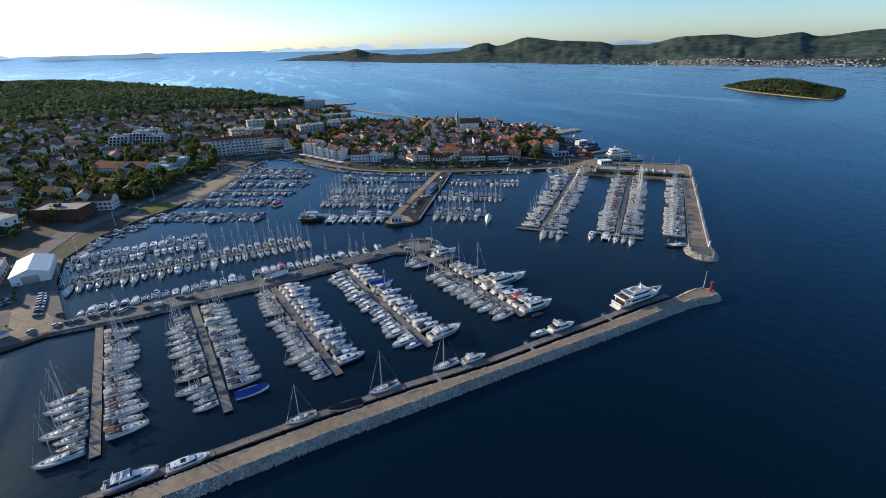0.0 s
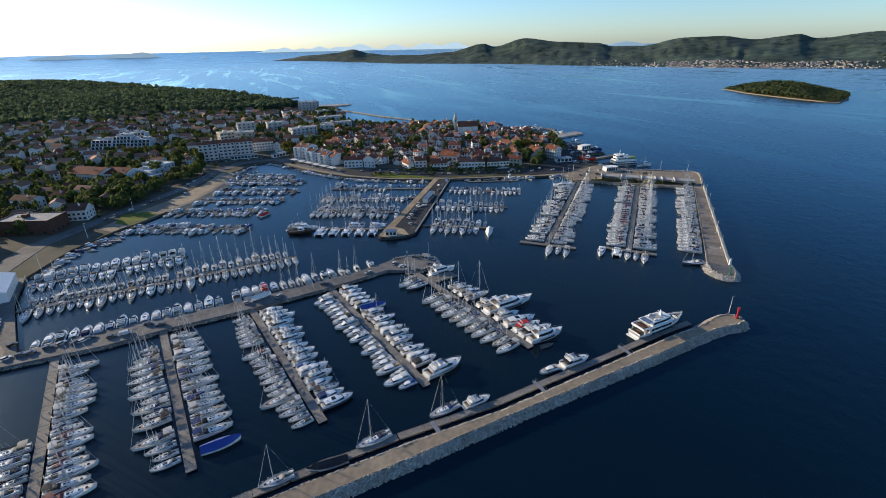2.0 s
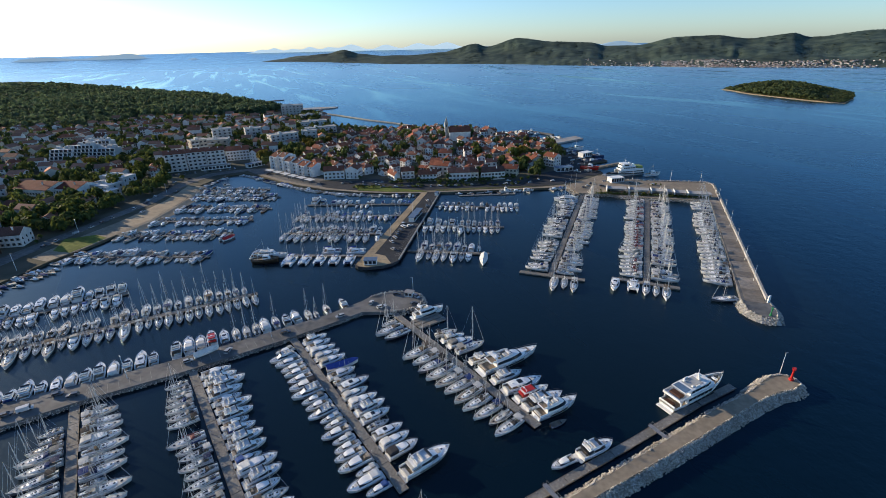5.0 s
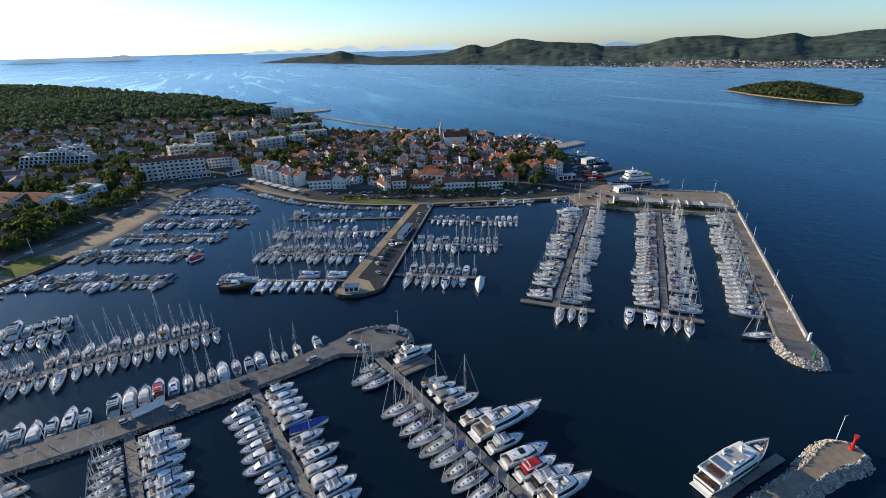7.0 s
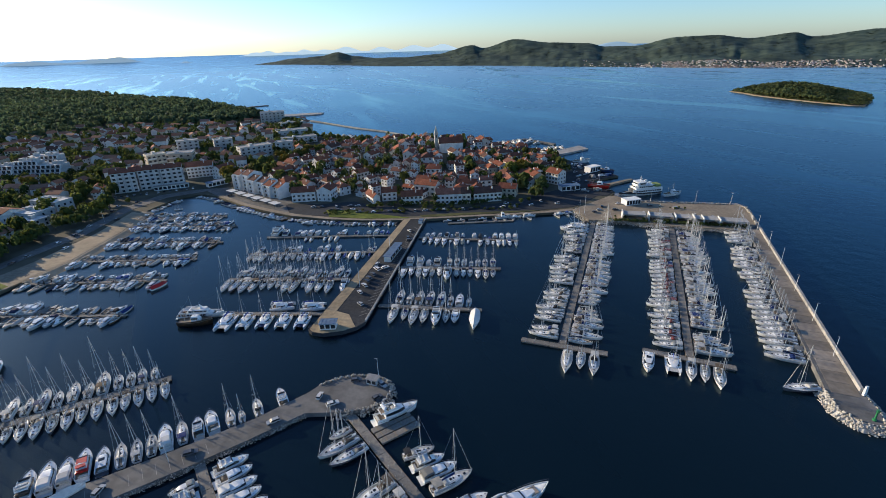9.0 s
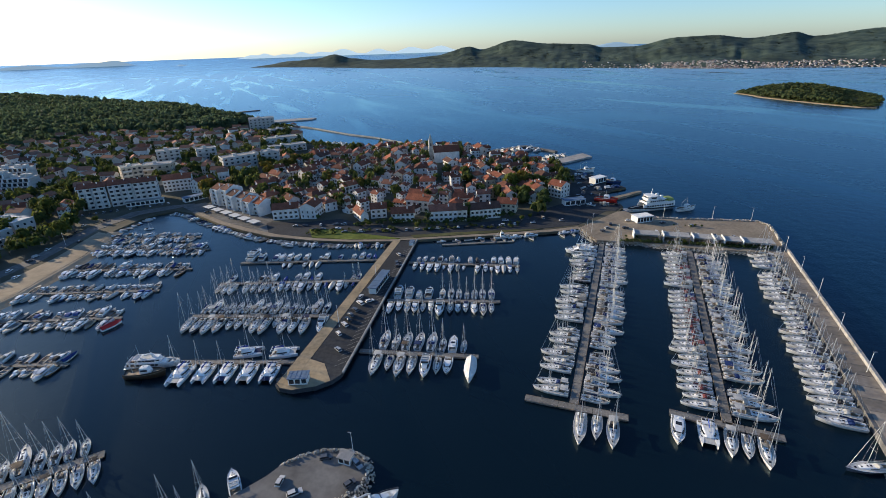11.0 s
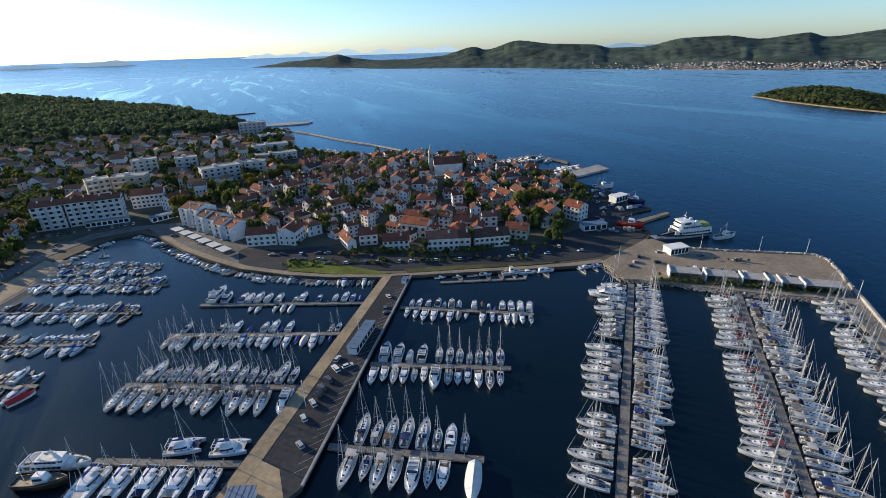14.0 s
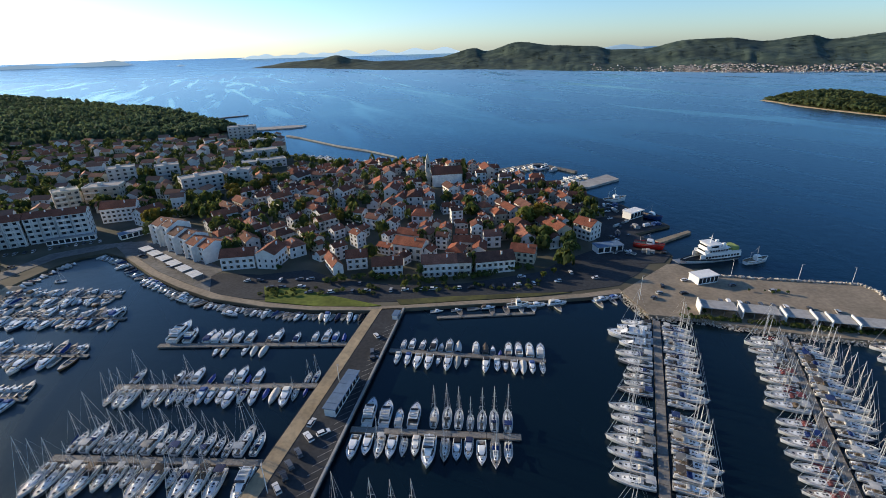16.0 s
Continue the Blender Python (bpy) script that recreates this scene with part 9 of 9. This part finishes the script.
moor(fb, 145.5, 497.5, -49, 0.85)
moor(work_boat(17, 5.2, "white_paint", "white fishing boat with a tall wheelhouse", "fishing_boat", 9.0), 132.5, 526.5, 10, 0.95)
for x, y, hd in ((76, 619, -62), (82, 622, -62), (88, 625.5, -62), (94, 628.5, -62), (100, 632, -60), (116, 628, 215), (122, 621, 215), (118, 572.5, 126), (123, 576, 126), (128.5, 579.5, 126), (134, 583, 124), (140, 587, 124), (90, 579, 50), (97, 572.5, 55)):
    moor(FLEET["motor"][rng_c.choice((0, 2, 4))], x, y, hd, rng_c.uniform(0.9, 1.3))
# excursion boats along the town front and the floating bar
pontoon((17.3, 381.2), (57.2, 382.5), 1.6, z=0.5, section=10.0, posts=False, label="narrow pale floating breakwater bar")
moor(work_boat(9.0, 2.8, "white_paint", "small white wooden excursion boat", "excursion_boat", 4.0), 46.6, 387.6, 8)
for i, x, y, hd, sc in ((3, 14.6, 386.0, 6, 0.9), (1, 23.2, 386.4, 8, 0.85), (0, 30.0, 387.0, 4, 0.8)):
    moor(FLEET["small"][i], x, y, hd, sc)
for i, x, y, hd, sc in ((1, 36.0, 387.4, 5, 0.8), (2, 55.4, 388.2, 6, 0.95), (1, 64.2, 389.0, 8, 1.1), (2, 84, 391.0, 16, 0.9), (0, 91, 392.5, 20, 0.9), (1, -98, 403.4, -28, 0.9), (2, -72, 390.2, -22, 0.9)):
    moor(FLEET["motor_small"][i], x, y, hd, sc)
# laid-up floats beside the finger pontoon
fl = bmesh.new()
box(fl, 0.4, 12.5, -1.0, 1.0, 0.1, 0.75, bevel=0.08)
for x in (2, 5, 8, 11):
    box(fl, x - 0.15, x + 0.15, -1.05, 1.05, 0.74, 0.82, mat=1)
flo = solid("spare_float", fl, ["pontoon", "teak"], "spare grey pontoon float laid beside the pier", "float", group="spare floats")
ea, eb = PONT["E"]
for s in (11.0, 13.4, 15.8):
    x, y = along(ea, eb, s)
    moor(flo, x + 1.2, y + 0.85, 33)

# boats and vans standing about the fishing yard
for x, y, hd in ((112, 452, 20), (118, 460, 70), (121, 474, 40), (128, 480, 30), (132, 500, 100), (128, 514, 80), (134, 508, 60), (118, 434, 130), (108, 436, 60), (132, 473, 20), (140, 474, 18), (138, 502, 35)):
    if rng_c.random() < 0.6:
        stand(FLEET["small"][rng_c.choice((0, 1, 2, 3))], x, y, hd, rng_c.uniform(1.0, 1.3), 1.75)
    else:
        stand(CARS[3], x, y, hd, rng_c.uniform(1.0, 1.25), 1.46)


def crate_stack(label, mat):
    th = empty("crate_stack", label, "crates", group="stacked crates on the yard")
    g = random.Random(3)
    for i in range(5):
        bm = bmesh.new()
        x, y = (i % 3) * 1.4, (i // 3) * 1.3
        h = g.uniform(0.8, 2.2)
        box(bm, x - 0.6, x + 0.6, y - 0.55, y + 0.55, 0, h, bevel=0.04)
        for j in range(int(h / 0.4)):
            box(bm, x - 0.64, x + 0.64, y - 0.59, y + 0.59, j * 0.4 + 0.3, j * 0.4 + 0.36)
        part("crate", bm, mat, th)
    return th


cr = [crate_stack("stacked pale fish crates on the harbour yard", "flat_roof"), crate_stack("stacked blue crates and nets on the harbour yard", "blue_hull")]
for x, y in ((145, 475), (149, 476.5), (134, 471), (141, 497), (136, 512), (113, 446), (127, 436)):
    stand(rng_c.choice(cr), x, y, rng_c.uniform(0, 180), rng_c.uniform(0.9, 1.4), 1.46)

# small craft of the back harbour under the long mole
for pa, pb in (((-50, 667), (-82, 678)), ((-84, 679), (-110, 699)), ((-112, 701), (-137, 718))):
    berth_row(pa, pb, -1, [("motor_small", 2), ("small", 2), ("motor", 1)], s0=1, off=1.5, gap=0.8, skip=0.05, jitter=8)

for k in range(24):
    x, y = rng_c.uniform(-160, -88), rng_c.uniform(408, 472)
    if inside(x, y, [(-146, 448), (-131, 436), (-102, 418), (-88, 410), (-92, 424), (-88, 430), (-100, 440), (-140, 464), (-150, 472)]) and free(x, y, 2.6):
        park(x, y, -32 + rng_c.choice((0, 90)) + rng_c.uniform(-5, 5), 1.405)

# cars in front of the apartment blocks
for i in range(15):
    x, y = along((-232, 452), (-176, 476), 2 + i * 4.0)
    if rng_c.random() < 0.8:
        park(x + rng_c.uniform(-0.4, 0.4), y, 112 + rng_c.uniform(-6, 6), 1.42)

# ---- rubble ----
rng_r = random.Random(11)


def rock_mesh(seed):
    g = random.Random(seed)
    bm = bmesh.new()
    bmesh.ops.create_icosphere(bm, subdivisions=1, radius=1.0)
    for v in bm.verts:
        v.co *= g.uniform(0.72, 1.15)
        v.co.z *= 0.75
    for v in bm.verts:
        for a in range(3):
            v.co[a] = max(-0.82, min(0.82, v.co[a]))
    me = mesh_of("boulder", bm, "rock")
    return me


ROCKS = [rock_mesh(i) for i in range(7)]
RAW = [(np.array([v.co[:] for v in m.vertices]), [tuple(p.vertices) for p in m.polygons]) for m in ROCKS]


def rubble_line(pts, z_hi, z_lo, out, density, size, spots):
    """Boulders along a line, falling from the top edge outwards to the water."""
    for (x0, y0), (x1, y1) in zip(pts, pts[1:]):
        d = math.dist((x0, y0), (x1, y1))
        nx, ny = (y1 - y0) / d, -(x1 - x0) / d
        for k in range(max(1, int(d * density))):
            u, w = rng_r.random(), rng_r.random()
            spots.append((x0 + (x1 - x0) * u + nx * out * w, y0 + (y1 - y0) * u + ny * out * w, z_hi + (z_lo - z_hi) * w + rng_r.uniform(-0.12, 0.38), rng_r.uniform(*size)))


def lay_rubble(name, spots, label, singles=0, near=(0, 0)):
    spots.sort(key=lambda p: math.hypot(p[0] - near[0], p[1] - near[1]))
    th = empty(name, label, "rubble", "structure")
    for x, y, z, s in spots[:singles]:
        o = part("boulder", rng_r.choice(ROCKS), None, th)
        o.matrix_basis = pose(x, y, z, rng_r.uniform(0, 360), rng_r.uniform(0, 360), rng_r.uniform(0, 360)) @ Matrix.Scale(s, 4)
    vs, fs, base = [], [], 0
    for x, y, z, s in spots[singles:]:
        v, f = rng_r.choice(RAW)
        R = np.array(Euler((rng_r.uniform(0, 6), rng_r.uniform(0, 6), rng_r.uniform(0, 6))).to_matrix())
        vs.append(v @ R.T * s + np.array([x, y, z]))
        fs += [tuple(i + base for i in q) for q in f]
        base += len(v)
    if vs:
        o = part("rubble", raw_mesh("rubble", np.concatenate(vs).tolist(), fs, "rock_island"), None, th)
        o["kind"] = "stuff"


spots = []
rubble_line(BW_OUT, 1.95, -0.2, 2.6, 34, (0.15, 0.36), spots)
rubble_line([BW_OUT[-1]] + BW_HEAD[:4], 1.9, -0.2, 2.8, 34, (0.15, 0.38), spots)
rubble_line(BW_HEAD[2:] + [(95, 169.6)], 2.1, -0.2, 2.6, 28, (0.17, 0.42), spots)
rubble_line(BW_IN[::-1], 1.9, -0.1, 2.1, 9, (0.18, 0.38), spots)
lay_rubble("breakwater_rubble", spots, "pale limestone boulders banked along the breakwater", 90, (-30, 90))
spots = []
rubble_line([(125.0, 224.5), (122.8, 216), (125.5, 210.5), (129.5, 209), (133, 215), (134.6, 223.5)][::1], 1.8, -0.2, 2.6, 16, (0.22, 0.48), spots)
rubble_line([(134.9, 224), (190.8, 359), (198.9, 378.4), (202.7, 388), (201.7, 394.7), (198, 397.2), (170, 402.8), (140.5, 409.9)], 1.8, -0.3, 1.9, 9, (0.22, 0.45), spots)
rubble_line([(100.6, 376.2), (119, 372.4), (139, 362.8), (163, 356.3), (182, 351.8)], 1.4, -0.2, 1.6, 8, (0.2, 0.42), spots)
rubble_line([(96.6, 397), (97.2, 390), (100.4, 376.4)], 1.5, -0.2, 1.8, 9, (0.22, 0.45), spots)
rubble_line(QUAY_LOW, 0.9, -0.2, 0.55, 7, (0.14, 0.28), spots)
rubble_line(ROUNDHEAD, 1.35, -0.3, 1.5, 9, (0.22, 0.45), spots)
rubble_line(ROUNDHEAD, 1.65, 1.65, -0.8, 3.0, (0.25, 0.45), spots)
lay_rubble("outer_rubble", spots, "pale limestone boulders round the outer pier and apron", 20, (-10, 225))
# low rock parapet round the apron
spots = []
rubble_line([(190.2, 358.5), (198.5, 378.4), (202.0, 388), (200.8, 394), (197.5, 396.4), (170, 401.8), (143, 408.5)], 2.0, 2.0, -0.9, 2.4, (0.45, 0.75), spots)
lay_rubble("apron_parapet", spots, "row of pale boulders edging the apron", 0)


def bank(pts, out, label):
    """The packed core of a rubble slope under the loose boulders."""
    bm = bmesh.new()
    rings = []
    for i, (x, y) in enumerate(pts):
        (x0, y0), (x1, y1) = pts[max(0, i - 1)], pts[min(len(pts) - 1, i + 1)]
        d = math.dist((x0, y0), (x1, y1))
        nx, ny = (y1 - y0) / d, -(x1 - x0) / d
        rings.append([(x + nx * out * w, y + ny * out * w, z + 0.15 * noise.noise((x, y, w * 5))) for w, z in ((-0.05, 1.75), (0.35, 1.1), (0.7, 0.35), (1.0, -0.5))])
    loft(bm, rings)
    bmesh.ops.recalc_face_normals(bm, faces=bm.faces[:])
    if sum(f.normal.z for f in bm.faces) < 0:
        bmesh.ops.reverse_faces(bm, faces=bm.faces[:])
    solid("rubble_bank", bm, "rock", label, "rubble", "structure")


bank(BW_OUT + BW_HEAD + [(95, 169.6)], 2.6, "packed rubble slope of the breakwater")
bank(BW_IN[::-1], 2.1, "packed rubble slope inside the breakwater")
bank([(125.0, 224.5), (122.8, 216), (125.5, 210.5), (129.5, 209), (133, 215), (134.6, 223.5), (190.5, 359)], 2.6, "packed rubble slope of the outer pier")
